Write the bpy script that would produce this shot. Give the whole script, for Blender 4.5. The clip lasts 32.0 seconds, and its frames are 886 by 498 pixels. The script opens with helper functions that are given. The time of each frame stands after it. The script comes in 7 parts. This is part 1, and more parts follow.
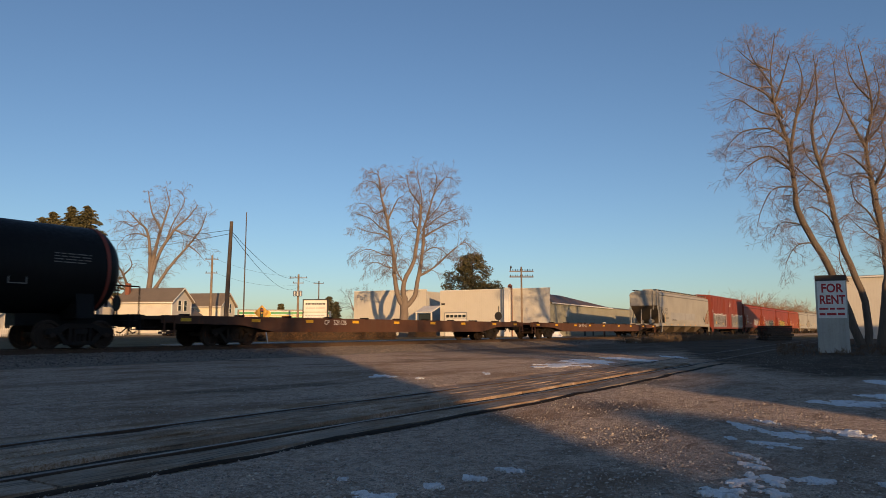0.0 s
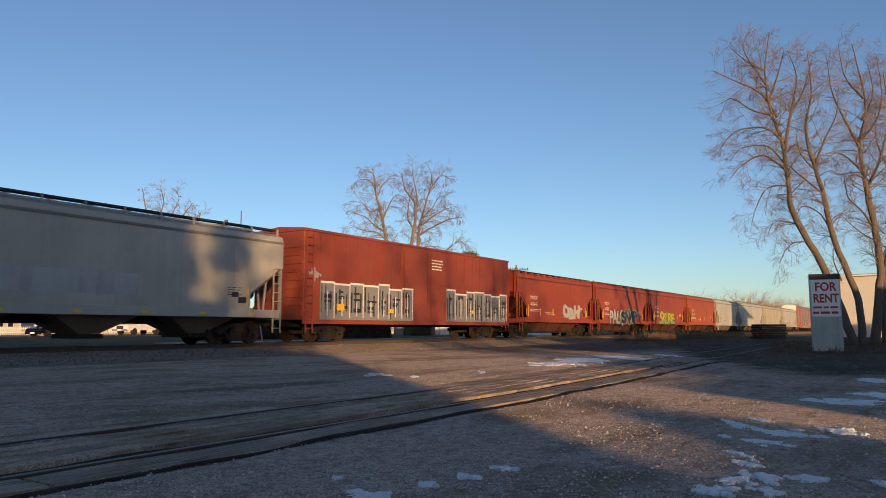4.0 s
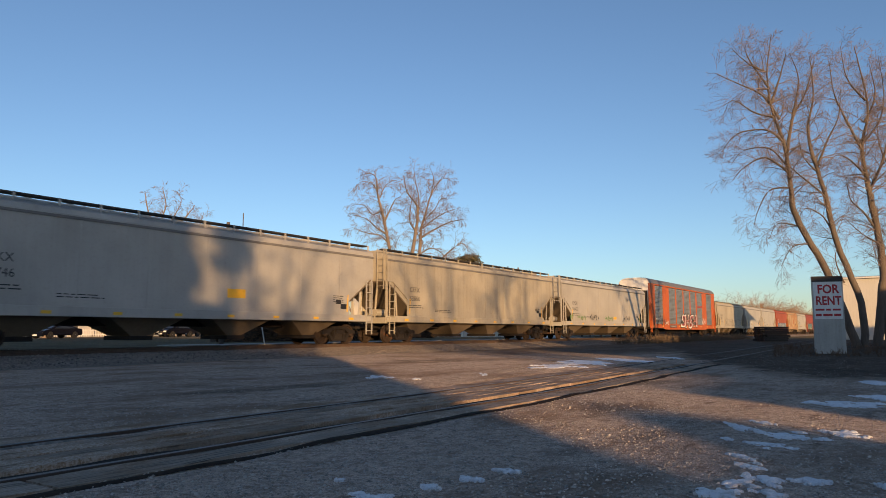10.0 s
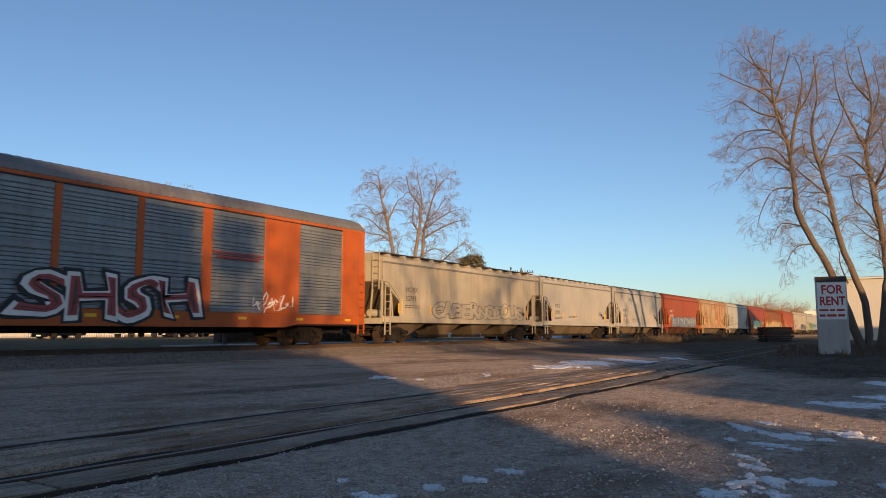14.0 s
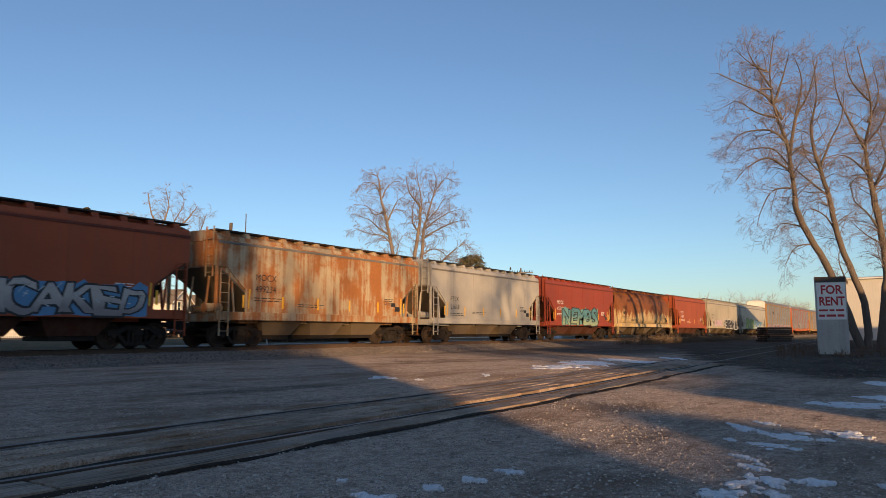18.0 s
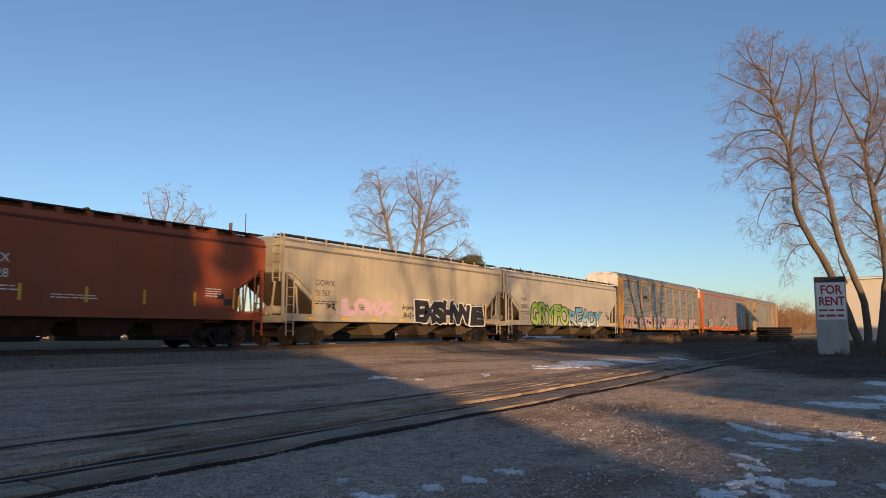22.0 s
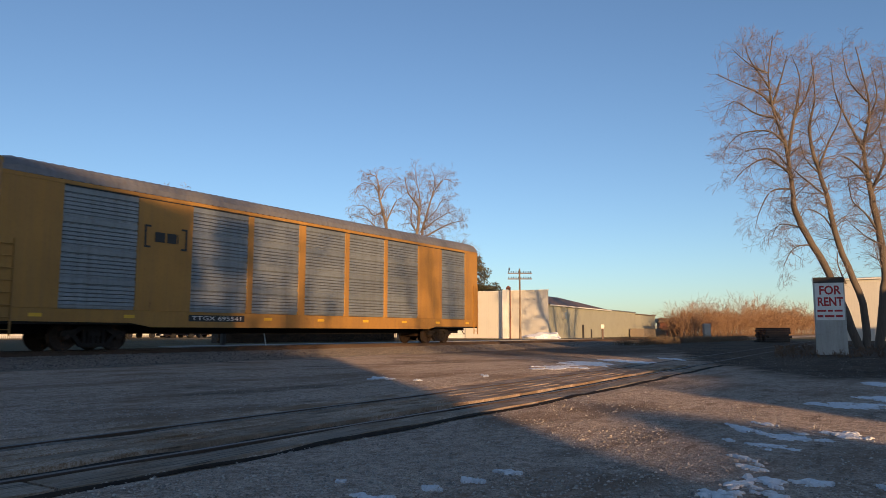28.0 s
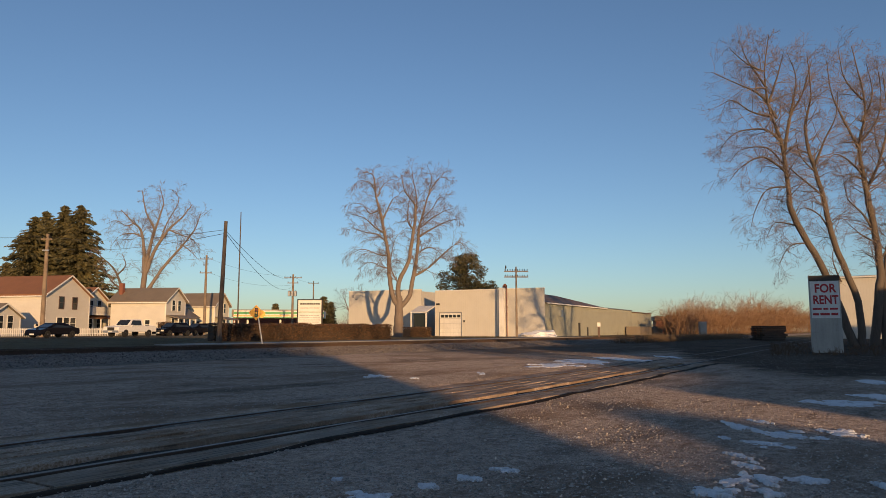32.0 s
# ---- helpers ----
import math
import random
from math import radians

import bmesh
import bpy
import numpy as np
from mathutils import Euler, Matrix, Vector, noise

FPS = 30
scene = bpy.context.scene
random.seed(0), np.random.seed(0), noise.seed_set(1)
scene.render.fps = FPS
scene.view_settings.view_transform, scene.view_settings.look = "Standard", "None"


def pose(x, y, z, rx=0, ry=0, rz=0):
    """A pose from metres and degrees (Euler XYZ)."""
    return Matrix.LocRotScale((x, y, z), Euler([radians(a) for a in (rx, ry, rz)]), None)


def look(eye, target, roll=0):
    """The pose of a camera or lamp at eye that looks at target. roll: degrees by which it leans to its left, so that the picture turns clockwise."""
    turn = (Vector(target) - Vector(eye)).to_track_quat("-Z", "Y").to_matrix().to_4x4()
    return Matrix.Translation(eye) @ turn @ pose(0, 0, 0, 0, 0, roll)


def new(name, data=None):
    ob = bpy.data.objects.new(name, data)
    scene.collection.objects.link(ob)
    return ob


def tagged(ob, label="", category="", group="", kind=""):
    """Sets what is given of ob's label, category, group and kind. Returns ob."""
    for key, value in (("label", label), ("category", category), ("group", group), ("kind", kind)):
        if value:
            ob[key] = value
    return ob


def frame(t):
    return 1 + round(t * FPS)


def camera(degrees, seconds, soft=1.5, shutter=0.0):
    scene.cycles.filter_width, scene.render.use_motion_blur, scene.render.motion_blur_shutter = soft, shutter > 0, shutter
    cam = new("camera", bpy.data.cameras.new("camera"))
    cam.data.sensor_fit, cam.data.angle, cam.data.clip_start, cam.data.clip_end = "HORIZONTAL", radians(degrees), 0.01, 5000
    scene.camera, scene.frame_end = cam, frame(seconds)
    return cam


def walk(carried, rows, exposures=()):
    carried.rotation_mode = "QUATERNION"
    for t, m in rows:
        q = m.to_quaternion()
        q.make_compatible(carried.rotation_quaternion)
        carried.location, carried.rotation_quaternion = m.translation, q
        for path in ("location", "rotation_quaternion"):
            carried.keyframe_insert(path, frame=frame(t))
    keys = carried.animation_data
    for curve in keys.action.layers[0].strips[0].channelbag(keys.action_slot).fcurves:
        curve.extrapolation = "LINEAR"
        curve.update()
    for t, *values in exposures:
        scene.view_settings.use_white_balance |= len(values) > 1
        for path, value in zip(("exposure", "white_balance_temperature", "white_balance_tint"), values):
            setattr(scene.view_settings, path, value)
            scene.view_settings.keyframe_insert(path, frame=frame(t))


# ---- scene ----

# camera: fixed eye beside the spur, tiny swings of the head
EYE = (0.0, 0.0, 0.97)
LENS = 63.37
SHAKE = [(0, 0.0, 0.0), (0.5, -1.9, -0.4), (1, -4.2, -1.1), (1.5, -6.5, -1.5), (2, -9.2, -1.5), (2.5, -11.4, -1.6), (3, -11.8, -1.9), (3.5, -10.7, -3.1), (5.5, -3.1, 1.5), (6, -4.2, 1.5), (6.5, -4.9, 1.9), (7, -5.7, 2.3), (7.5, -6.1, 1.9), (8, -6.1, 1.9), (8.5, -6.1, 2.2), (9, -6.1, 1.9), (9.5, -6.1, 1.5), (10, -5.3, 1.5), (10.5, -4.2, 1.9), (11, -3.4, 2.6), (11.5, -2.2, 3.0), (12, -1.1, 3.1), (12.5, 0.0, 3.1), (13, 0.8, 3.0), (13.5, 0.4, 2.6), (14, 0.0, 2.3), (14.5, 0.0, 3.0), (16.5, 0.0, 3.0), (17, 0.0, 1.9), (17.5, -0.4, 1.9), (18, -0.8, 2.6), (18.5, -0.4, 2.7), (19, -0.4, 1.9), (19.5, -1.1, 1.6), (20, -1.5, 1.9), (20.5, -1.5, 2.3), (21, -1.5, 2.0), (21.5, -1.5, 2.0), (22, -1.1, 2.6), (22.5, -0.4, 3.0), (23, 0.4, 3.4), (23.5, 0.8, 4.2), (24, 0.0, 4.6), (24.5, -1.1, 4.6), (25, -1.9, 5.0), (25.5, -3.0, 6.1), (27.5, -3.0, 4.6), (28, -3.0, 3.5), (28.5, -2.7, 3.1), (29, -2.3, 3.1), (29.5, -2.6, 2.7), (30, -3.8, 2.0), (30.5, -5.8, 1.6), (31, -7.7, 1.1), (31.5, -8.8, 0.4), (32, -9.2, 0.0)]
cam = camera(LENS, 32.0, soft=0.8, shutter=0.12)
walk(cam, [(t, pose(*EYE, 96.469 + dy * 0.0451, 0, -56.346 + dx * 0.0451)) for t, dx, dy in SHAKE],
     exposures=[(t, ev + 0.50, 7500, 17) for t, ev in ((0.0, -0.30), (2.0, -0.26), (3.2, -0.1), (5.0, 0.08), (28.2, 0.08), (29.2, -0.2), (30.0, -0.3), (32.0, -0.32))])

# light: a low winter sun behind the camera, clear sky
SUN_AZ = 47.65        # the way in which the light travels, degrees from +x
SUN_EL = 6.5
sun = new("sun", bpy.data.lights.new("sun", "SUN"))
sun.data.energy, sun.data.angle, sun.data.color = 4.45, radians(0.53), (1.0, 0.66, 0.335)
ldir = Vector((math.cos(radians(SUN_AZ)) * math.cos(radians(SUN_EL)), math.sin(radians(SUN_AZ)) * math.cos(radians(SUN_EL)), -math.sin(radians(SUN_EL))))
sun.matrix_world = look((-40, -40, 30), Vector((-40, -40, 30)) + ldir)
world = bpy.data.worlds.new("world")
scene.world = world
world.use_nodes = True
wn = world.node_tree.nodes
sky = wn.new("ShaderNodeTexSky")
sky.sky_type, sky.sun_disc, sky.sun_elevation = "NISHITA", False, radians(SUN_EL)
sky.sun_rotation = radians(90 - (SUN_AZ + 180))
sky.air_density, sky.dust_density, sky.ozone_density = 0.80, 0.5, 3.0
world.node_tree.links.new(sky.outputs[0], wn["Background"].inputs[0])
wn["Background"].inputs[1].default_value = 0.15


# ---- materials ----
def nodes_of(name):
    m = bpy.data.materials.new(name)
    m.use_nodes = True
    nt = m.node_tree
    return m, nt, nt.nodes["Principled BSDF"]


def link(nt, a, b):
    nt.links.new(a, b)


def math_node(nt, op, a, b=None):
    n = nt.nodes.new("ShaderNodeMath")
    n.operation = op
    for i, v in enumerate((a, b)):
        if v is None:
            continue
        if isinstance(v, (int, float)):
            n.inputs[i].default_value = v
        else:
            link(nt, v, n.inputs[i])
    return n.outputs[0]


def coords(nt, scale=(1, 1, 1), shift=True):
    tc = nt.nodes.new("ShaderNodeTexCoord")
    mp = nt.nodes.new("ShaderNodeMapping")
    mp.inputs["Scale"].default_value = scale
    link(nt, tc.outputs["Object"], mp.inputs[0])
    if shift:
        oi = nt.nodes.new("ShaderNodeObjectInfo")
        c = nt.nodes.new("ShaderNodeCombineXYZ")
        link(nt, math_node(nt, "MULTIPLY", oi.outputs["Random"], 37.0), c.inputs[0])
        link(nt, math_node(nt, "MULTIPLY", oi.outputs["Random"], 11.0), c.inputs[2])
        link(nt, c.outputs[0], mp.inputs["Location"])
    return mp.outputs[0]


def noise_tex(nt, vec, scale, detail=4.0, rough=0.55):
    n = nt.nodes.new("ShaderNodeTexNoise")
    n.inputs["Scale"].default_value, n.inputs["Detail"].default_value, n.inputs["Roughness"].default_value = scale, detail, rough
    link(nt, vec, n.inputs["Vector"])
    return n.outputs["Fac"]


def ramp(nt, fac, stops):
    n = nt.nodes.new("ShaderNodeValToRGB")
    while len(n.color_ramp.elements) < len(stops):
        n.color_ramp.elements.new(0.5)
    for e, (p, c) in zip(n.color_ramp.elements, stops):
        e.position = p
        e.color = (c, c, c, 1) if isinstance(c, (int, float)) else (*c, 1)
    link(nt, fac, n.inputs[0])
    return n.outputs[0]


def mixc(nt, fac, a, b, mode="MIX"):
    n = nt.nodes.new("ShaderNodeMix")
    n.data_type, n.blend_type = "RGBA", mode
    for i, v in ((0, fac), (6, a), (7, b)):
        if isinstance(v, tuple):
            n.inputs[i].default_value = (*v, 1)
        elif isinstance(v, (int, float)):
            n.inputs[i].default_value = v
        else:
            link(nt, v, n.inputs[i])
    return n.outputs[2]


def bump(nt, bsdf, height, strength, dist):
    b = nt.nodes.new("ShaderNodeBump")
    b.inputs["Strength"].default_value, b.inputs["Distance"].default_value = strength, dist
    link(nt, height, b.inputs["Height"])
    link(nt, b.outputs[0], bsdf.inputs["Normal"])


def shade(c, k):
    return tuple(min(1.0, v * k) for v in c)


def paint(name, col, rough=0.5, grime=0.35, rust=0.0, rustcol=(0.13, 0.045, 0.018), metal=0.0, dirt=(0.10, 0.08, 0.065), streak=0.3, high=None):
    """Worn coat: broad fading, fine speckle, downward streaks, rust blooms."""
    m, nt, b = nodes_of(name)
    v = coords(nt)
    broad = noise_tex(nt, v, 0.45, 3)
    fine = noise_tex(nt, v, 9.0, 5, 0.65)
    run = noise_tex(nt, coords(nt, (2.2, 2.2, 0.12)), 1.6, 5, 0.7)
    c = mixc(nt, ramp(nt, broad, [(0.3, 0.0), (0.75, 1.0)]), shade(col, 0.84), shade(col, 1.1))
    c = mixc(nt, ramp(nt, run, [(0.45, 0.0), (0.72, streak)]), c, dirt)
    c = mixc(nt, ramp(nt, fine, [(0.52, 0.0), (0.8, grime)]), c, dirt)
    if rust > 0:
        rr = math_node(nt, "ADD", math_node(nt, "MULTIPLY", run, 0.6), math_node(nt, "MULTIPLY", noise_tex(nt, v, 1.1, 6, 0.68), 0.5))
        if high:
            # rust that has eaten down from the roof: full above, in tongues below
            tc = nt.nodes.new("ShaderNodeTexCoord")
            sp = nt.nodes.new("ShaderNodeSeparateXYZ")
            link(nt, tc.outputs["Object"], sp.inputs[0])
            rr = math_node(nt, "ADD", rr, math_node(nt, "MULTIPLY", math_node(nt, "SUBTRACT", sp.outputs[2], high), 0.22))
        lo = 0.72 - 0.30 * rust
        c = mixc(nt, ramp(nt, rr, [(lo, 0.0), (lo + 0.09, 0.95)]), c, mixc(nt, fine, shade(rustcol, 0.55), shade(rustcol, 1.7)))
    link(nt, c, b.inputs["Base Color"])
    link(nt, ramp(nt, fine, [(0.3, max(0.05, rough - 0.1)), (0.8, min(1.0, rough + 0.25))]), b.inputs["Roughness"])
    b.inputs["Metallic"].default_value, b.inputs["Specular IOR Level"].default_value = metal, 0.32
    bump(nt, b, fine, 0.12, 0.01)
    return m


def flat(name, col, rough=0.6, metal=0.0, emit=0.0):
    m, nt, b = nodes_of(name)
    f = noise_tex(nt, coords(nt), 6.0, 4)
    link(nt, mixc(nt, f, shade(col, 0.8), shade(col, 1.15)), b.inputs["Base Color"])
    b.inputs["Roughness"].default_value, b.inputs["Metallic"].default_value = rough, metal
    if emit:
        b.inputs["Emission Color"].default_value, b.inputs["Emission Strength"].default_value = (*col, 1), emit
    return m


def spray(name, low, high, rough=0.5):
    """Sprayed fill that fades from one colour at the letter's foot to another at its head."""
    m, nt, b = nodes_of(name)
    tc = nt.nodes.new("ShaderNodeTexCoord")
    sp = nt.nodes.new("ShaderNodeSeparateXYZ")
    link(nt, tc.outputs["Object"], sp.inputs[0])
    f = math_node(nt, "ADD", math_node(nt, "MULTIPLY", sp.outputs[1], 1.1), math_node(nt, "MULTIPLY", noise_tex(nt, coords(nt), 3.5, 4), 0.7))
    c = mixc(nt, ramp(nt, f, [(0.45, 0.0), (0.8, 1.0)]), low, high)
    c = mixc(nt, ramp(nt, noise_tex(nt, coords(nt), 7.0, 3), [(0.58, 0.0), (0.66, 0.35)]), c, shade(high, 0.5))
    link(nt, c, b.inputs["Base Color"])
    b.inputs["Roughness"].default_value = rough
    return m


def gravel_layers(nt, c1, c2, dirt, scale):
    """Colour and height of crushed stone over dirt: two sizes of stones, packed dirt, bare patches."""
    v = coords(nt, shift=False)
    warp = nt.nodes.new("ShaderNodeTexNoise")
    warp.inputs["Scale"].default_value, warp.inputs["Detail"].default_value = scale * 0.7, 2.0
    link(nt, v, warp.inputs["Vector"])
    vv = nt.nodes.new("ShaderNodeVectorMath")
    vv.operation = "MULTIPLY_ADD"
    link(nt, warp.outputs["Color"], vv.inputs[0])
    vv.inputs[1].default_value = (0.8 / scale,) * 3
    link(nt, v, vv.inputs[2])
    cells = []
    for s in (scale, scale * 2.3):
        vo = nt.nodes.new("ShaderNodeTexVoronoi")
        vo.inputs["Scale"].default_value = s
        link(nt, vv.outputs[0], vo.inputs["Vector"])
        sep = nt.nodes.new("ShaderNodeSeparateColor")
        link(nt, vo.outputs["Color"], sep.inputs[0])
        cells.append((vo, sep))
    patch = noise_tex(nt, coords(nt, (0.6, 1.0, 1), False), 0.42, 6, 0.66)
    small = noise_tex(nt, v, 2.6, 6, 0.7)
    grit = noise_tex(nt, v, 60.0, 4, 0.7)
    fine = ramp(nt, cells[1][1].outputs[0], [(0.0, shade(c1, 0.6)), (0.55, c1), (0.9, shade(c1, 1.3)), (1.0, c2)])
    big = ramp(nt, cells[0][1].outputs[1], [(0.0, shade(c1, 0.75)), (0.75, shade(c1, 1.3)), (1.0, c2)])
    c = mixc(nt, ramp(nt, cells[0][1].outputs[0], [(0.62, 0.0), (0.66, 1.0)]), fine, big)
    c = mixc(nt, ramp(nt, grit, [(0.38, 0.0), (0.7, 0.5)]), c, dirt)
    mid = noise_tex(nt, v, 9.0, 6, 0.8)
    c = mixc(nt, ramp(nt, mid, [(0.36, 0.75), (0.52, 0.0)]), c, shade(dirt, 0.6))
    c = mixc(nt, ramp(nt, mid, [(0.56, 0.0), (0.70, 0.7)]), c, shade(c2, 1.05))
    c = mixc(nt, ramp(nt, patch, [(0.50, 0.0), (0.62, 0.75)]), c, mixc(nt, grit, shade(dirt, 0.45), shade(dirt, 1.1)))
    rut = noise_tex(nt, coords(nt, (0.07, 0.6, 1), False), 1.0, 6, 0.7)
    c = mixc(nt, ramp(nt, rut, [(0.53, 0.0), (0.62, 0.5)]), c, shade(dirt, 0.75))
    streak = noise_tex(nt, coords(nt, (0.9, 3.0, 1), False), 1.0, 6, 0.75)
    c = mixc(nt, ramp(nt, streak, [(0.56, 0.0), (0.66, 0.6)]), c, shade(dirt, 0.45))
    c = mixc(nt, ramp(nt, small, [(0.32, 0.55), (0.5, 0.0)]), c, shade(dirt, 0.55))
    h = math_node(nt, "ADD", math_node(nt, "MULTIPLY", math_node(nt, "SUBTRACT", 1.0, cells[1][0].outputs["Distance"]), 0.35), math_node(nt, "MULTIPLY", small, 1.1))
    h = math_node(nt, "ADD", h, math_node(nt, "MULTIPLY", grit, 0.35))
    h = math_node(nt, "ADD", h, math_node(nt, "MULTIPLY", ramp(nt, cells[0][1].outputs[0], [(0.62, 0.0), (0.66, 1.0)]), math_node(nt, "MULTIPLY", math_node(nt, "SUBTRACT", 1.0, cells[0][0].outputs["Distance"]), 0.45)))
    return c, h


def gravel_mat(name, c1, c2, dirt, scale=26.0, relief=0.035):
    m, nt, b = nodes_of(name)
    c, h = gravel_layers(nt, c1, c2, dirt, scale)
    link(nt, c, b.inputs["Base Color"])
    b.inputs["Roughness"].default_value, b.inputs["Diffuse Roughness"].default_value = 0.95, 0.45
    bump(nt, b, h, 1.0, relief)
    return m


def band(nt, value, lo, hi):
    n = nt.nodes.new("ShaderNodeMapRange")
    n.interpolation_type = "SMOOTHSTEP"
    link(nt, value, n.inputs["Value"])
    n.inputs["From Min"].default_value, n.inputs["From Max"].default_value = lo, hi
    return n.outputs[0]


def ground_mat(name):
    """The yard: pale gravel, dark soil under the trees and between the tracks, dry grass beyond."""
    m, nt, b = nodes_of(name)
    gc, gh = gravel_layers(nt, (0.66, 0.54, 0.45), (0.80, 0.69, 0.60), (0.36, 0.235, 0.16), 44.0)
    sc, sh = gravel_layers(nt, (0.105, 0.075, 0.055), (0.22, 0.18, 0.145), (0.06, 0.041, 0.03), 20.0)
    rc, rh = gravel_layers(nt, (0.18, 0.14, 0.075), (0.27, 0.21, 0.12), (0.11, 0.088, 0.048), 30.0)
    tc = nt.nodes.new("ShaderNodeTexCoord")
    wob = nt.nodes.new("ShaderNodeTexNoise")
    wob.inputs["Scale"].default_value, wob.inputs["Detail"].default_value, wob.inputs["Roughness"].default_value = 0.55, 6.0, 0.65
    link(nt, tc.outputs["Object"], wob.inputs["Vector"])
    vm = nt.nodes.new("ShaderNodeVectorMath")
    vm.operation = "MULTIPLY_ADD"
    link(nt, wob.outputs["Color"], vm.inputs[0])
    vm.inputs[1].default_value = (5.0, 5.0, 0)
    link(nt, tc.outputs["Object"], vm.inputs[2])
    sp = nt.nodes.new("ShaderNodeSeparateXYZ")
    link(nt, vm.outputs[0], sp.inputs[0])
    x, y = (math_node(nt, "SUBTRACT", sp.outputs[i], 2.5) for i in (0, 1))
    ahead = math_node(nt, "ADD", math_node(nt, "MULTIPLY", x, 0.8324), math_node(nt, "MULTIPLY", y, 0.5542))
    right = math_node(nt, "SUBTRACT", math_node(nt, "MULTIPLY", x, 0.5542), math_node(nt, "MULTIPLY", y, 0.8324))
    # under the trees, to the yard side of the siding
    bank = math_node(nt, "MULTIPLY", band(nt, math_node(nt, "SUBTRACT", right, math_node(nt, "MULTIPLY", math_node(nt, "MAXIMUM", math_node(nt, "SUBTRACT", ahead, 20.0), 0.0), 0.22)), 7.3, 8.7), band(nt, ahead, 13.4, 15.6))
    # between the siding and the main line, further on
    between = math_node(nt, "MULTIPLY", math_node(nt, "MULTIPLY", band(nt, x, 20.0, 34.0), band(nt, y, 8.5, 11.0)), 0.85)
    bare = math_node(nt, "MULTIPLY", band(nt, noise_tex(nt, coords(nt, (0.5, 1.0, 1), False), 0.33, 5, 0.6), 0.56, 0.66), 0.55)
    soil = math_node(nt, "MAXIMUM", math_node(nt, "MAXIMUM", bank, between), bare)
    grass = math_node(nt, "MAXIMUM", math_node(nt, "MAXIMUM", band(nt, y, 26.8, 28.2), band(nt, x, 92, 100)), math_node(nt, "SUBTRACT", 1.0, band(nt, y, -64, -56)))
    c = mixc(nt, grass, mixc(nt, soil, gc, sc), rc)
    link(nt, c, b.inputs["Base Color"])
    b.inputs["Roughness"].default_value, b.inputs["Diffuse Roughness"].default_value, b.inputs["Specular IOR Level"].default_value = 0.95, 0.45, 0.2
    bump(nt, b, gh, 1.0, 0.045)
    return m


def plank_mat(name, c1, c2, dirt, clean):
    """Old crossing timber: silvered grain, checks along the board, dirt and gravel trodden over it."""
    m, nt, b = nodes_of(name)
    g = noise_tex(nt, coords(nt, (0.5, 16, 16)), 2.2, 7, 0.75)
    crack = noise_tex(nt, coords(nt, (0.35, 9, 9)), 3.0, 4, 0.6)
    mud = noise_tex(nt, coords(nt, (0.5, 1.0, 1)), 1.1, 8, 0.72)
    tone = noise_tex(nt, coords(nt, (0.6, 1.0, 1)), 1.7, 6, 0.7)
    oi = nt.nodes.new("ShaderNodeObjectInfo")
    c = mixc(nt, ramp(nt, g, [(0.3, 0.0), (0.7, 1.0)]), c1, c2)
    c = mixc(nt, math_node(nt, "MULTIPLY", oi.outputs["Random"], 0.5), c, shade(c1, 0.75))
    c = mixc(nt, ramp(nt, crack, [(0.55, 0.0), (0.62, 0.85)]), c, shade(c1, 0.25))
    grit = noise_tex(nt, coords(nt), 45, 4, 0.7)
    soil = mixc(nt, grit, shade(dirt, 0.4), shade(dirt, 1.3))
    loose = mixc(nt, ramp(nt, grit, [(0.4, 0.0), (0.6, 1.0)]), shade(dirt, 1.2), (0.62, 0.50, 0.41))
    spread = mixc(nt, ramp(nt, tone, [(0.42, 0.0), (0.56, 1.0)]), soil, loose)
    c = mixc(nt, ramp(nt, mud, [(clean, 0.0), (clean + 0.14, 0.95)]), c, spread)
    link(nt, c, b.inputs["Base Color"])
    b.inputs["Roughness"].default_value, b.inputs["Specular IOR Level"].default_value = 0.95, 0.12
    bump(nt, b, math_node(nt, "ADD", math_node(nt, "ADD", g, math_node(nt, "MULTIPLY", mud, 1.5)), math_node(nt, "MULTIPLY", grit, 0.5)), 0.9, 0.02)
    return m


def snow_mat(name):
    """Old snow: crusted, with grit melting out of it."""
    m, nt, b = nodes_of(name)
    v = coords(nt, shift=False)
    n1, n2 = noise_tex(nt, v, 7.0, 7, 0.72), noise_tex(nt, v, 45.0, 3)
    c = mixc(nt, n2, (0.78, 0.80, 0.83), (0.92, 0.93, 0.95))
    c = mixc(nt, ramp(nt, n1, [(0.54, 0.0), (0.64, 0.7)]), c, (0.36, 0.34, 0.33))
    c = mixc(nt, ramp(nt, n2, [(0.64, 0.0), (0.72, 0.4)]), c, (0.2, 0.18, 0.16))
    link(nt, c, b.inputs["Base Color"])
    b.inputs["Roughness"].default_value = 0.55
    bump(nt, b, math_node(nt, "ADD", n1, math_node(nt, "MULTIPLY", n2, 0.3)), 1.0, 0.05)
    return m


def wood_mat(name, c1, c2):
    m, nt, b = nodes_of(name)
    g = noise_tex(nt, coords(nt, (0.7, 14, 14)), 2.0, 6, 0.7)
    s = noise_tex(nt, coords(nt), 1.2, 4)
    c = mixc(nt, g, c1, c2)
    c = mixc(nt, ramp(nt, s, [(0.45, 0.0), (0.7, 0.6)]), c, shade(c1, 0.5))
    link(nt, c, b.inputs["Base Color"])
    b.inputs["Roughness"].default_value = 0.85
    bump(nt, b, g, 0.4, 0.01)
    return m


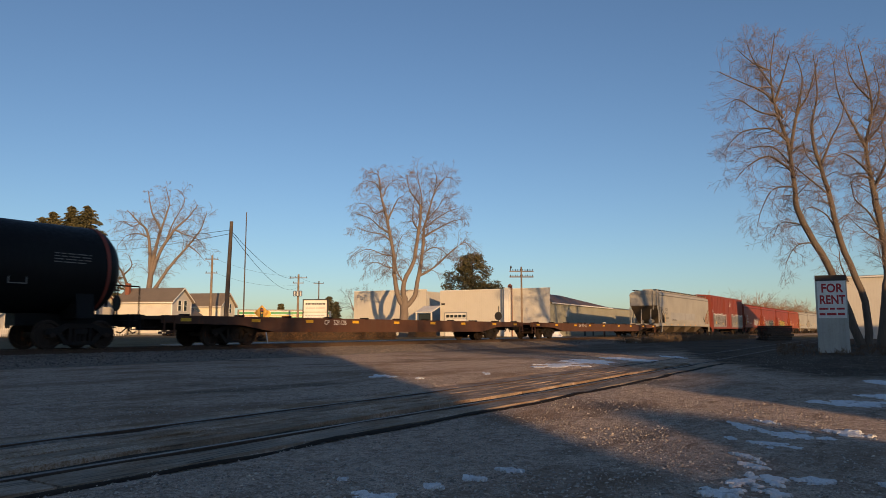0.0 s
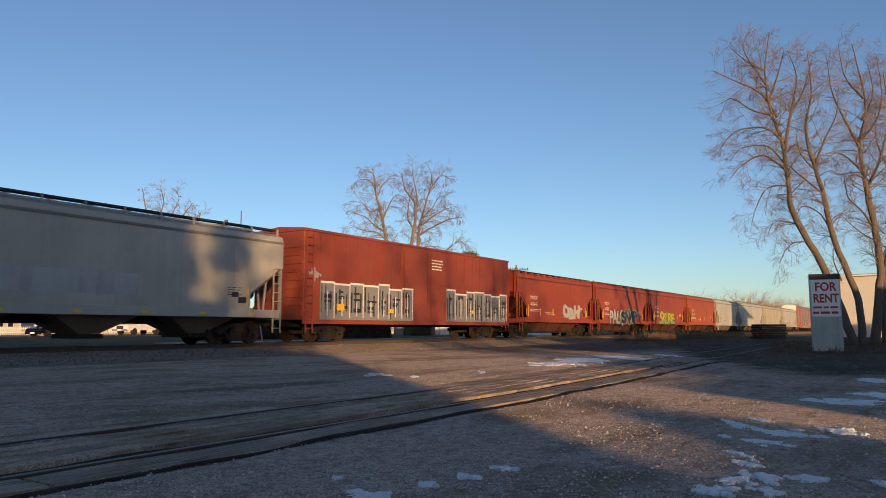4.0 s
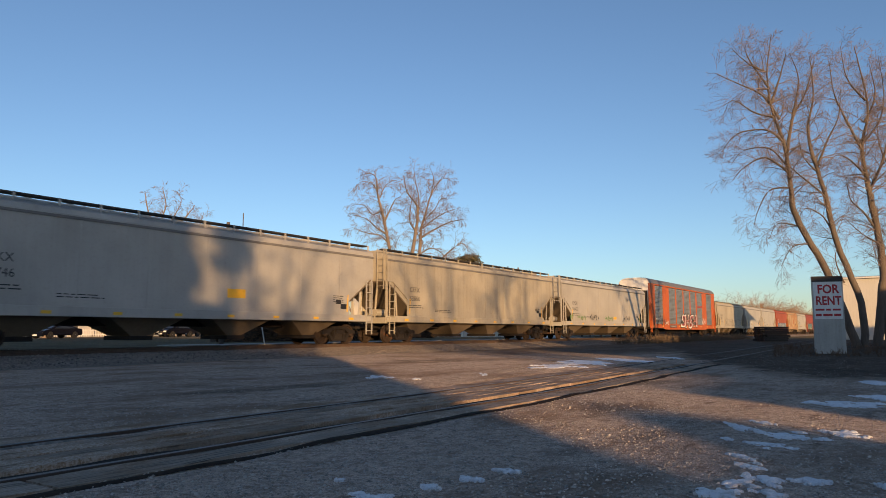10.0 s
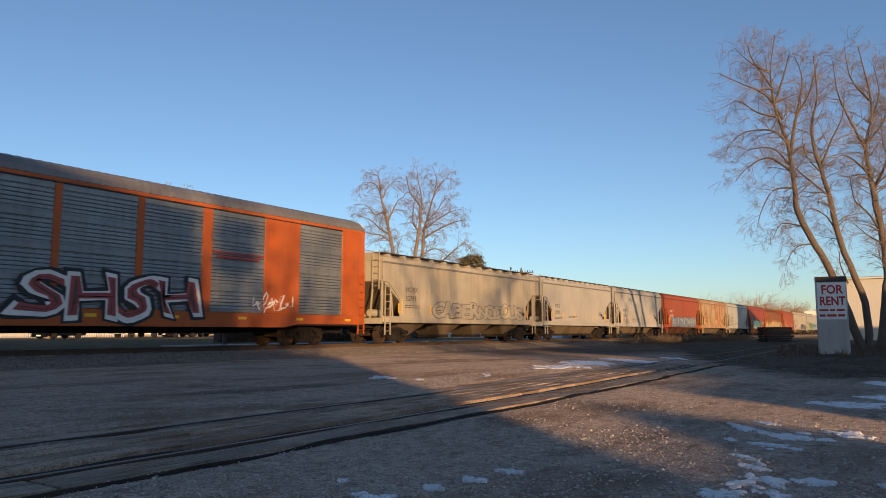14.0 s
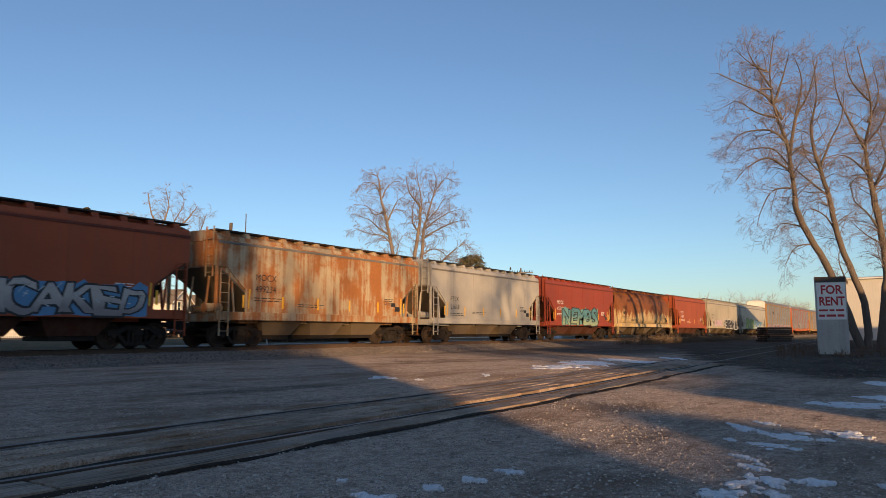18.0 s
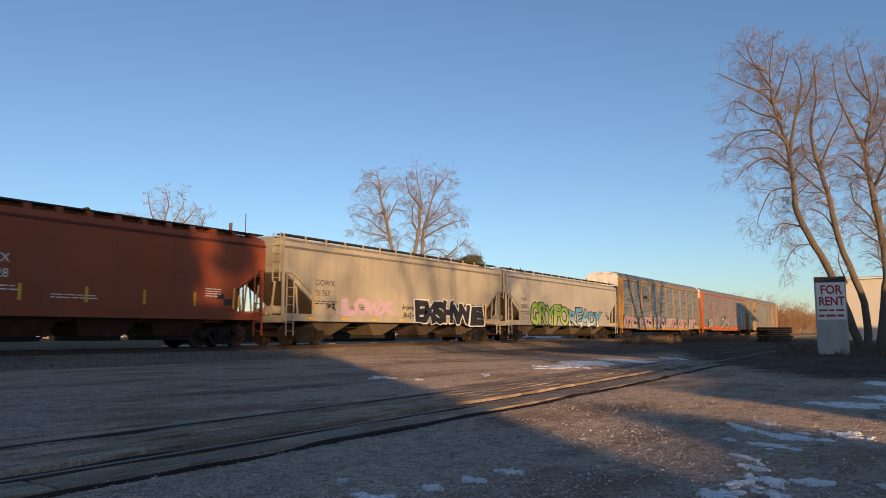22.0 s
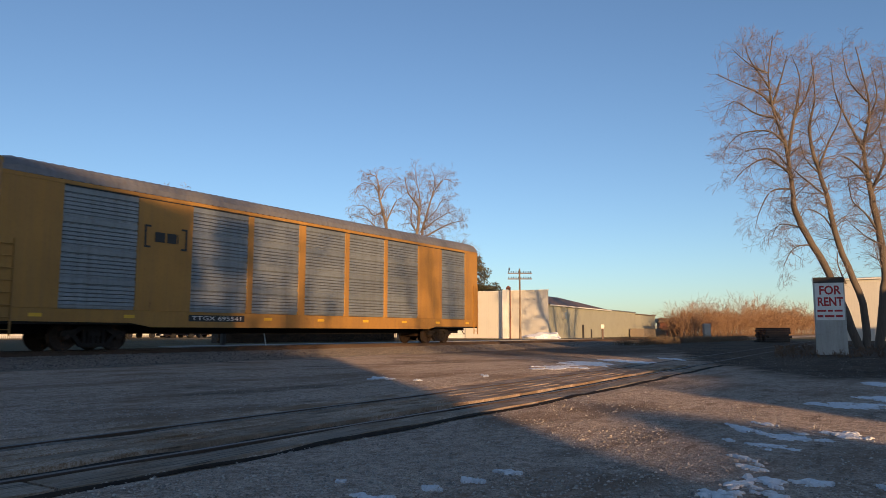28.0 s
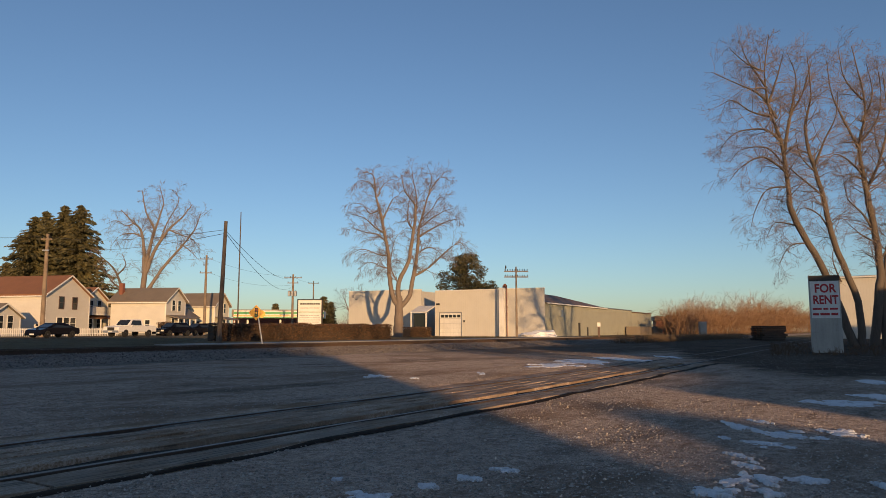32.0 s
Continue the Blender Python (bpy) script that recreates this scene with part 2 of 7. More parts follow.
def bark_mat(name, c1, c2):
    m, nt, b = nodes_of(name)
    g = noise_tex(nt, coords(nt, (5, 5, 0.8), False), 2.0, 6, 0.7)
    link(nt, mixc(nt, g, c1, c2), b.inputs["Base Color"])
    b.inputs["Roughness"].default_value = 0.9
    bump(nt, b, g, 0.5, 0.03)
    return m


def leaf_mat(name, c1, c2):
    m, nt, b = nodes_of(name)
    geo = nt.nodes.new("ShaderNodeNewGeometry")
    link(nt, mixc(nt, geo.outputs["Random Per Island"], c1, c2), b.inputs["Base Color"])
    b.inputs["Roughness"].default_value = 0.8
    return m


def glass_mat(name, col=(0.02, 0.025, 0.03)):
    m, nt, b = nodes_of(name)
    b.inputs["Base Color"].default_value = (*col, 1)
    b.inputs["Roughness"].default_value, b.inputs["IOR"].default_value = 0.06, 1.5
    return m


def siding_mat(name, col, pitch=0.18, axis=2, depth=0.02, grime=0.2):
    m, nt, b = nodes_of(name)
    tc = nt.nodes.new("ShaderNodeTexCoord")
    sp = nt.nodes.new("ShaderNodeSeparateXYZ")
    link(nt, tc.outputs["Object"], sp.inputs[0])
    saw = math_node(nt, "FRACT", math_node(nt, "MULTIPLY", sp.outputs[axis], 1.0 / pitch))
    f = noise_tex(nt, coords(nt), 0.7, 5, 0.6)
    c = mixc(nt, ramp(nt, f, [(0.4, 0.0), (0.75, grime)]), col, shade(col, 0.55))
    c = mixc(nt, ramp(nt, saw, [(0.0, 0.35), (0.1, 0.0)]), c, shade(col, 0.5))
    link(nt, c, b.inputs["Base Color"])
    b.inputs["Roughness"].default_value = 0.6
    bump(nt, b, saw, 0.35, depth)
    return m


M = {}
M["yard"] = ground_mat("yard_gravel")
M["ballast"] = gravel_mat("ballast", (0.25, 0.215, 0.185), (0.44, 0.39, 0.35), (0.15, 0.12, 0.098), 20.0)
M["stone"] = paint("stone", (0.27, 0.25, 0.24), 0.9, 0.4)
M["soil"] = gravel_mat("soil", (0.085, 0.06, 0.045), (0.14, 0.105, 0.08), (0.055, 0.038, 0.028), 18.0)
M["asphalt"] = gravel_mat("asphalt", (0.06, 0.06, 0.06), (0.10, 0.10, 0.10), (0.05, 0.05, 0.05), 40.0)
M["snow"] = snow_mat("snow")
M["rail"] = paint("rail_steel", (0.085, 0.055, 0.04), 0.85, 0.5, 0.3, dirt=(0.03, 0.022, 0.018))
M["railtop"] = flat("rail_top", (0.17, 0.15, 0.14), 0.55, 0.6)
M["timber"] = wood_mat("timber", (0.16, 0.13, 0.105), (0.34, 0.28, 0.23))
M["old_tie"] = wood_mat("old_tie", (0.018, 0.014, 0.012), (0.045, 0.034, 0.028))
M["tie"] = wood_mat("tie", (0.045, 0.035, 0.03), (0.10, 0.08, 0.065))
M["pole"] = wood_mat("pole_wood", (0.16, 0.12, 0.09), (0.30, 0.23, 0.17))
M["bark"] = bark_mat("bark", (0.10, 0.078, 0.065), (0.25, 0.20, 0.165))
M["bark_dark"] = bark_mat("bark_dark", (0.05, 0.039, 0.032), (0.165, 0.132, 0.108))
M["twig_dark"] = bark_mat("twig_dark", (0.12, 0.094, 0.088), (0.25, 0.20, 0.185))
M["twig"] = bark_mat("twig", (0.15, 0.12, 0.11), (0.26, 0.21, 0.19))
M["needle"] = leaf_mat("needle", (0.04, 0.042, 0.016), (0.125, 0.105, 0.045))
M["brush"] = leaf_mat("brush", (0.13, 0.072, 0.042), (0.26, 0.15, 0.082))
M["hedge"] = leaf_mat("hedge", (0.07, 0.038, 0.02), (0.17, 0.092, 0.045))
M["reed"] = leaf_mat("reed", (0.07, 0.048, 0.03), (0.16, 0.11, 0.065))
M["red"] = paint("rail_red", (0.27, 0.047, 0.025), 0.5, 0.25, 0.0)
M["red2"] = paint("rail_orange_red", (0.32, 0.068, 0.025), 0.5, 0.3, 0.15)
M["box_red"] = paint("boxcar_red", (0.24, 0.048, 0.032), 0.6, 0.3, 0.15)
M["grey"] = paint("hopper_grey", (0.365, 0.355, 0.325), 0.45, 0.2, 0.0, streak=0.12)
M["grey2"] = paint("hopper_pale", (0.385, 0.375, 0.35), 0.42, 0.18, 0.0, streak=0.1)
M["cream"] = paint("hopper_cream", (0.39, 0.355, 0.285), 0.5, 0.3, 0.12, streak=0.25)
M["rusty_grey"] = paint("rusty_grey", (0.42, 0.345, 0.235), 0.6, 0.35, 0.74, (0.29, 0.11, 0.034), dirt=(0.20, 0.12, 0.06), streak=0.6)
M["rusty"] = paint("rust_eaten", (0.50, 0.38, 0.22), 0.7, 0.4, 0.6, (0.17, 0.052, 0.017), streak=0.5, high=2.1)
M["chord_grey"] = paint("darker_grey", (0.17, 0.165, 0.16), 0.6, 0.4)
M["chord_red"] = paint("darker_red", (0.13, 0.025, 0.016), 0.6, 0.4)
M["repaint"] = paint("repaint_patch", (0.36, 0.37, 0.38), 0.5, 0.2)
M["black"] = paint("tank_black", (0.008, 0.008, 0.009), 0.5, 0.2, dirt=(0.02, 0.028, 0.026), streak=0.15)
M["under"] = paint("underframe", (0.014, 0.011, 0.010), 0.85, 0.4, 0.25, (0.05, 0.024, 0.014), dirt=(0.026, 0.02, 0.016))
# Bay grime, its colour darkened further to stand for shade under the car
M["bay_grey"] = paint("grimy_shaded_grey", (0.15, 0.115, 0.08), 0.7, 0.5, 0.2, streak=0.5)
M["bay_red"] = paint("grimy_shaded_red", (0.08, 0.025, 0.015), 0.7, 0.5, streak=0.5)
M["sign_case"] = paint("sign_case", (0.44, 0.45, 0.42), 0.6, 0.3)
M["black"].node_tree.nodes["Principled BSDF"].inputs["Specular IOR Level"].default_value = 0.15
M["wheel"] = paint("wheel_rust", (0.028, 0.017, 0.012), 0.75, 0.5, 0.3)
M["tread"] = flat("wheel_tread", (0.4, 0.38, 0.36), 0.3, 1.0)
M["flat_brown"] = paint("flatcar_rust", (0.10, 0.045, 0.028), 0.75, 0.4, 0.35)
M["ar_orange"] = paint("rack_orange", (0.45, 0.098, 0.022), 0.5, 0.25, 0.1)
M["ar_yellow"] = paint("rack_yellow", (0.38, 0.195, 0.05), 0.5, 0.25, 0.12)
M["ar_panel"] = paint("rack_panel", (0.235, 0.265, 0.285), 0.42, 0.3, 0.0, metal=0.35, streak=0.35)
M["ar_roof"] = paint("rack_roof", (0.20, 0.20, 0.21), 0.5, 0.3, 0.0, metal=0.3)
M["white"] = paint("white_paint", (0.74, 0.73, 0.70), 0.5, 0.15, streak=0.12)
M["ink_black"] = flat("stencil_black", (0.02, 0.02, 0.022))
M["ink_white"] = flat("stencil_white", (0.72, 0.72, 0.70))
M["ink_yellow"] = flat("reflective_yellow", (0.75, 0.42, 0.03), 0.35)
M["ink_red"] = flat("sign_red", (0.45, 0.03, 0.03))
M["ink_green"] = flat("spray_green", (0.10, 0.24, 0.06))
M["ink_lime"] = flat("spray_lime", (0.36, 0.36, 0.05))
M["ink_blue"] = flat("spray_blue", (0.06, 0.22, 0.42))
M["ink_teal"] = flat("spray_teal", (0.12, 0.29, 0.29))
M["ink_pale"] = flat("spray_pale_blue", (0.34, 0.47, 0.53))
M["ink_silver"] = flat("spray_silver", (0.30, 0.30, 0.30), 0.45)
M["ink_pink"] = flat("spray_pink", (0.50, 0.36, 0.46))
M["ink_rose"] = flat("spray_red", (0.34, 0.06, 0.06))
M["fade_green"] = spray("spray_green_fade", (0.34, 0.46, 0.12), (0.14, 0.30, 0.035))
M["fade_blue"] = spray("spray_blue_fade", (0.46, 0.58, 0.62), (0.08, 0.26, 0.46))
M["fade_teal"] = spray("spray_teal_fade", (0.27, 0.36, 0.24), (0.07, 0.21, 0.26))
M["fade_yellow"] = spray("spray_yellow_fade", (0.20, 0.27, 0.10), (0.50, 0.33, 0.03))
M["fade_silver"] = spray("spray_silver_fade", (0.20, 0.20, 0.21), (0.36, 0.36, 0.36), 0.4)
M["stencil_dim"] = flat("stencil_dim", (0.16, 0.16, 0.155))
M["glass"] = glass_mat("window_glass")
M["tyre"] = flat("tyre_rubber", (0.015, 0.015, 0.015), 0.85)
M["rim"] = flat("alloy_rim", (0.5, 0.5, 0.5), 0.3, 1.0)
M["car_black"] = flat("car_paint_black", (0.005, 0.006, 0.012), 0.15)
for nm in ("Specular IOR Level",):
    M["car_black"].node_tree.nodes["Principled BSDF"].inputs[nm].default_value = 0.12
M["car_white"] = flat("car_paint_white", (0.72, 0.72, 0.72), 0.25)
M["lamp"] = flat("lamp_glass", (0.7, 0.7, 0.68), 0.15)
M["house_white"] = siding_mat("house_white", (0.58, 0.56, 0.52))
M["house_cream"] = siding_mat("house_cream", (0.66, 0.62, 0.50))
M["metal_white"] = siding_mat("metal_wall_white", (0.56, 0.54, 0.49), 0.3, 0, 0.02, 0.15)
M["metal_green"] = siding_mat("metal_wall_green", (0.36, 0.355, 0.28), 0.3, 0, 0.02, 0.3)
M["roof_brown"] = siding_mat("roof_brown", (0.15, 0.095, 0.06), 0.4, 1, 0.02, 0.4)
M["trim_dark"] = paint("trim_dark", (0.10, 0.06, 0.05), 0.6, 0.2)
M["pole_dark"] = wood_mat("pole_dark", (0.05, 0.042, 0.036), (0.13, 0.10, 0.08))
M["shingle_red"] = siding_mat("shingle_red", (0.25, 0.115, 0.055), 0.16, 2, 0.02, 0.4)
M["shingle_grey"] = siding_mat("shingle_grey", (0.20, 0.165, 0.13), 0.16, 2, 0.02, 0.4)
M["brick_red"] = paint("brick_red", (0.24, 0.09, 0.06), 0.85, 0.3)
M["cab_grey"] = paint("cabinet_grey", (0.30, 0.31, 0.31), 0.7, 0.3)
M["dirt_plank"] = plank_mat("dirt_plank", (0.22, 0.165, 0.125), (0.40, 0.325, 0.26), (0.29, 0.18, 0.11), 0.38)
M["timber_plank"] = plank_mat("timber_plank", (0.23, 0.185, 0.15), (0.55, 0.46, 0.37), (0.30, 0.19, 0.12), 0.46)
# Near-black colour that paints the shade in the siding's gaps
M["gap_shade"] = paint("gap_shade", (0.03, 0.022, 0.017), 0.95, 0.4, dirt=(0.10, 0.07, 0.05))
M["gap_shade"].node_tree.nodes["Principled BSDF"].inputs["Specular IOR Level"].default_value = 0.05
M["concrete"] = paint("concrete", (0.36, 0.35, 0.33), 0.85, 0.3)
M["galv"] = flat("galvanised", (0.42, 0.43, 0.44), 0.4, 0.8)
M["canopy_green"] = flat("canopy_green", (0.02, 0.26, 0.09), 0.4)
M["sign_yellow"] = flat("sign_yellow", (0.75, 0.36, 0.02), 0.4)
M["dark"] = flat("dark_iron", (0.03, 0.027, 0.025), 0.7)


# ---- mesh helpers ----
def box_bm(bm, x0, x1, y0, y1, z0, z1):
    vs = [bm.verts.new((x, y, z)) for z in (z0, z1) for y in (y0, y1) for x in (x0, x1)]
    for f in ((0, 2, 3, 1), (4, 5, 7, 6), (0, 1, 5, 4), (2, 6, 7, 3), (0, 4, 6, 2), (1, 3, 7, 5)):
        bm.faces.new([vs[i] for i in f])
    return vs


def prism_bm(bm, pts, axis, a, b):
    """Extrude a 2D outline along an axis: 0 gives (y, z) outlines, 1 gives (x, z), 2 gives (x, y)."""
    def put(p, h):
        return {0: (h, p[0], p[1]), 1: (p[0], h, p[1]), 2: (p[0], p[1], h)}[axis]
    A = [bm.verts.new(put(p, a)) for p in pts]
    B = [bm.verts.new(put(p, b)) for p in pts]
    n = len(pts)
    for i in range(n):
        bm.faces.new((A[i], A[(i + 1) % n], B[(i + 1) % n], B[i]))
    bm.faces.new(A[::-1])
    bm.faces.new(B)


def tube_bm(bm, p, q, r0, r1=None, n=8, cap=True):
    p, q = Vector(p), Vector(q)
    r1 = r0 if r1 is None else r1
    d = (q - p).normalized()
    u = d.orthogonal().normalized()
    w = d.cross(u)
    A, B = [], []
    for i in range(n):
        a = 2 * math.pi * i / n
        o = u * math.cos(a) + w * math.sin(a)
        A.append(bm.verts.new(p + o * r0))
        B.append(bm.verts.new(q + o * r1))
    for i in range(n):
        bm.faces.new((A[i], A[(i + 1) % n], B[(i + 1) % n], B[i]))
    if cap:
        bm.faces.new(A[::-1])
        bm.faces.new(B)


def lathe_bm(bm, prof, axis="y", n=20, at=(0, 0, 0)):
    """Revolve (radius, height) pairs round an axis."""
    rings = []
    for r, h in prof:
        ring = []
        for i in range(n):
            a = 2 * math.pi * i / n
            c, s = r * math.cos(a), r * math.sin(a)
            v = {"x": (h, c, s), "y": (c, h, s), "z": (c, s, h)}[axis]
            ring.append(bm.verts.new((v[0] + at[0], v[1] + at[1], v[2] + at[2])))
        rings.append(ring)
    for A, B in zip(rings, rings[1:]):
        for i in range(n):
            bm.faces.new((A[i], A[(i + 1) % n], B[(i + 1) % n], B[i]))
    bm.faces.new(rings[0][::-1])
    bm.faces.new(rings[-1])


def funnel_bm(bm, x0, x1, z1, xa, xb, z0, w1, w0):
    """A bin that narrows downwards both ways."""
    T = [bm.verts.new(v) for v in ((x0, -w1, z1), (x1, -w1, z1), (x1, w1, z1), (x0, w1, z1))]
    U = [bm.verts.new(v) for v in ((xa, -w0, z0), (xb, -w0, z0), (xb, w0, z0), (xa, w0, z0))]
    for i in range(4):
        j = (i + 1) % 4
        bm.faces.new((U[i], U[j], T[j], T[i]))
    bm.faces.new(U[::-1])
    bm.faces.new(T)


def mesh_from(name, bm, mats, smooth=False, bevel=0.0):
    if bevel:
        bmesh.ops.bevel(bm, geom=bm.edges[:], offset=bevel, segments=1, affect="EDGES", clamp_overlap=True)
    bmesh.ops.recalc_face_normals(bm, faces=bm.faces[:])
    me = bpy.data.meshes.new(name)
    bm.to_mesh(me)
    bm.free()
    for m in (mats if isinstance(mats, (list, tuple)) else [mats]):
        me.materials.append(m)
    if smooth:
        for p in me.polygons:
            p.use_smooth = True
    return me


def part(name, bm, material, parent, label="", at=None, smooth=False, bevel=0.0):
    me = bm if isinstance(bm, bpy.types.Mesh) else mesh_from(name, bm, material, smooth, bevel)
    ob = new(name, me)
    ob.parent = parent
    if at is not None:
        ob.matrix_basis = at
    if label:
        tagged(ob, label)
    return ob


def thing(name, label, category, at=None, group="", kind=""):
    ob = new(name)
    ob.empty_display_size = 0.3
    if at is not None:
        ob.matrix_world = at
    return tagged(ob, label, category, group, kind)


def B():
    return bmesh.new()


def boxes(name, lst, mat, parent, label="", at=None, bevel=0.0, joined=False):
    """Boxes of one look: each a part of its own, unless they make one shape together."""
    if len(lst) > 1 and not joined:
        return [boxes(name, [b], mat, parent, label, at, bevel) for b in lst][0]
    bm = B()
    for b in lst:
        box_bm(bm, *b)
    return part(name, bm, mat, parent, label, at, bevel=bevel)


GLYPH = {}


def glyph_mesh(txt, mat, offset=0.0):
    key = (txt, mat.name, round(offset, 3))
    if key not in GLYPH:
        cu = bpy.data.curves.new("lettering", "FONT")
        cu.body, cu.size, cu.align_x, cu.resolution_u, cu.offset = txt, 1.0, "LEFT", 3, offset
        ob = bpy.data.objects.new("lettering", cu)
        me = bpy.data.meshes.new_from_object(ob)
        bpy.data.objects.remove(ob)
        me.materials.clear()
        me.materials.append(mat)
        GLYPH[key] = me
    return GLYPH[key]


def lettering(txt, parent, x, z, size, mat, y=-1.565, width=None, offset=0.0, tilt=0.0, name="lettering"):
    """Writing on the near face, reading along +x, cap height = size."""
    me = glyph_mesh(txt, mat, offset)
    k = size / 0.69
    kx = k
    if width:
        w = max(v.co.x for v in me.vertices) or 1
        kx = width / w
    ob = new(name, me)
    ob.parent = parent
    ob.matrix_basis = Matrix.Translation((x, y, z)) @ Euler((radians(90), 0, 0)).to_matrix().to_4x4() @ pose(0, 0, 0, 0, 0, tilt) @ Matrix.Diagonal((kx, k, 1, 1))
    return ob


def warped(txt, mat, offset, seed):
    """A hand-sprayed letter: swollen, leaning and wobbly."""
    rnd = random.Random(seed)
    me = glyph_mesh(txt, mat, offset).copy()
    w = max(v.co.x for v in me.vertices) or 1.0
    lean, belly, ph, foot = rnd.uniform(-0.16, 0.22), rnd.uniform(-0.10, 0.14), rnd.uniform(0, 6.28), rnd.uniform(0.9, 1.35)
    for v in me.vertices:
        x, y = v.co.x / w, v.co.y
        k = foot + (1 - foot) * min(1.0, max(0.0, y / 0.7))
        v.co.x = (0.5 + (x - 0.5) * k) * w + lean * (y - 0.3) + 0.035 * math.sin(9 * y + ph)
        v.co.y = y + belly * math.sin(3.1 * x) * (y - 0.2) + 0.03 * math.sin(7 * x + ph)
    return me


def graffiti(parent, txt, x0, x1, z0, z1, fill, line, y=-1.578, shadow=None, seed=1, fat=0.04, shine=None):
    """Fat sprayed letters that overlap: spiky backing, outline, fill and a few short highlights."""
    rnd = random.Random(seed)
    n = len(txt)
    w = (x1 - x0) / n
    hgt = z1 - z0
    if shadow:
        # ragged cloud behind the letters
        bm = B()
        m = max(10, int((x1 - x0) * 3.2))
        top = [(x0 - 0.15 + (x1 - x0 + 0.3) * i / m, z1 + hgt * (rnd.uniform(-0.10, 0.05) if i % 2 else rnd.uniform(0.02, 0.20))) for i in range(m + 1)]
        low = [(x, z0 - hgt * rnd.uniform(0.0, 0.10)) for x, _ in top]
        for i in range(m):
            bm.faces.new([bm.verts.new((px, y + 0.002, pz)) for px, pz in (low[i], low[i + 1], top[i + 1], top[i])])
        part("sprayed_cloud", bm, shadow, parent)
    for i, ch in enumerate(txt):
        if ch == " ":
            continue
        dz = rnd.uniform(-0.04, 0.07) * hgt
        h = hgt * rnd.uniform(0.86, 1.02)
        x = x0 + i * w
        lift = 0.0012 * (i % 3)
        gw = max(v.co.x for v in glyph_mesh(ch, line, 0.0).vertices) or 1.0
        kx = min(w * 1.06 / gw, 1.7 * h / 0.69)
        ox = (w - kx * gw) / 2
        for mat, off, d in ((line, fat + 0.045, 0.004), (fill, fat, 0.008)):
            ob = new("sprayed_letter", warped(ch, mat, off, seed * 100 + i))
            ob.parent = parent
            ob.matrix_basis = Matrix.Translation((x + ox, y - d - lift, z0 + dz)) @ Euler((radians(90), 0, 0)).to_matrix().to_4x4() @ Matrix.Diagonal((kx, h / 0.69, 1, 1))
        if shine:
            bm = B()
            for _ in range(3):
                a, b = x + w * rnd.uniform(0.1, 0.8), z0 + dz + h * rnd.uniform(0.15, 0.9)
                l, k = w * rnd.uniform(0.10, 0.2), rnd.uniform(-0.2, 0.25) * hgt
                bm.faces.new([bm.verts.new((px, y - 0.0125 - lift, pz)) for px, pz in ((a, b), (a + l, b + k), (a + l, b + k + 0.045), (a, b + 0.03))])
            part("sprayed_highlight", bm, shine, parent)


def tag(parent, x0, x1, z0, z1, mat, seed, y=-1.578, pen=0.032, loops=7):
    """One sprayed hand-style scribble: a single looping ribbon."""
    rnd = random.Random(seed)
    pts = []
    n = loops * 10
    a, b, c = rnd.uniform(0, 6), rnd.uniform(0.35, 0.6), rnd.uniform(0, 6)
    for i in range(n + 1):
        f = i / n
        w = 2 * math.pi * loops * f
        u = f + 0.075 * math.sin(w * 1.0 + a) + 0.03 * math.sin(w * 2.3 + c)
        v = 0.5 + 0.42 * math.cos(w + c) * (0.55 + b * math.sin(w * 0.37 + a)) + 0.10 * math.sin(w * 3.1 + a)
        pts.append((x0 + (x1 - x0) * min(1, max(0, u)), z0 + (z1 - z0) * min(1.05, max(-0.1, v))))
    bm = B()
    prev = None
    for i, (px, pz) in enumerate(pts):
        q = pts[min(i + 1, n)]
        o = pts[max(i - 1, 0)]
        dx, dz = q[0] - o[0], q[1] - o[1]
        l = math.hypot(dx, dz) or 1.0
        k = pen * (0.7 + 0.5 * math.sin(i * 0.9 + a))
        va = bm.verts.new((px - dz / l * k, y - 0.0004 * (i % 7), pz + dx / l * k))
        vb = bm.verts.new((px + dz / l * k, y - 0.0004 * (i % 7), pz - dx / l * k))
        if prev:
            bm.faces.new((prev[0], prev[1], vb, va))
        prev = (va, vb)
    return part("sprayed_tag", bm, mat, parent)


def small_print(parent, x, z, w, rows, mat, y=-1.565, h=0.07, seed=0, name="small_print"):
    """Unreadable stencil lines as bars."""
    rnd = random.Random(seed)
    bm = B()
    for r in range(rows):
        xx = x
        while xx < x + w * rnd.uniform(0.75, 1.0):
            l = rnd.uniform(0.12, 0.4)
            box_bm(bm, xx, min(xx + l, x + w), y - 0.004, y, z - r * h * 1.8, z - r * h * 1.8 + h * 0.62)
            xx += l + 0.06
    return part(name, bm, mat, parent)


# ---- ground, tracks ----
TRACK_Y, RAIL_Z = 23.9, 0.37


def spur_y(x):
    """Centre line of the siding, which draws slowly towards the main line."""
    d = max(0.0, x - 10.0)
    return 5.78 + 0.045 * d


def ground_z(x, y):
    base = 0.0
    if y > 26:
        base = 0.24 * min(1.0, (y - 26) / 3.0)
    r = math.hypot(x, y)
    if r < 160:
        base += 0.035 * (noise.noise(Vector((x * 0.13, y * 0.2, 3.1))) + 0.5 * noise.noise(Vector((x * 0.6, y * 0.9, 7.7))))
        d = abs(y - spur_y(x))
        if -40 < x < 22.6 and d < 1.30:
            base = base * 0.15 - 0.085 * min(1.0, (1.30 - d) / 0.15)
        elif x > -40 and d < 1.6:
            base *= 0.15
    return base


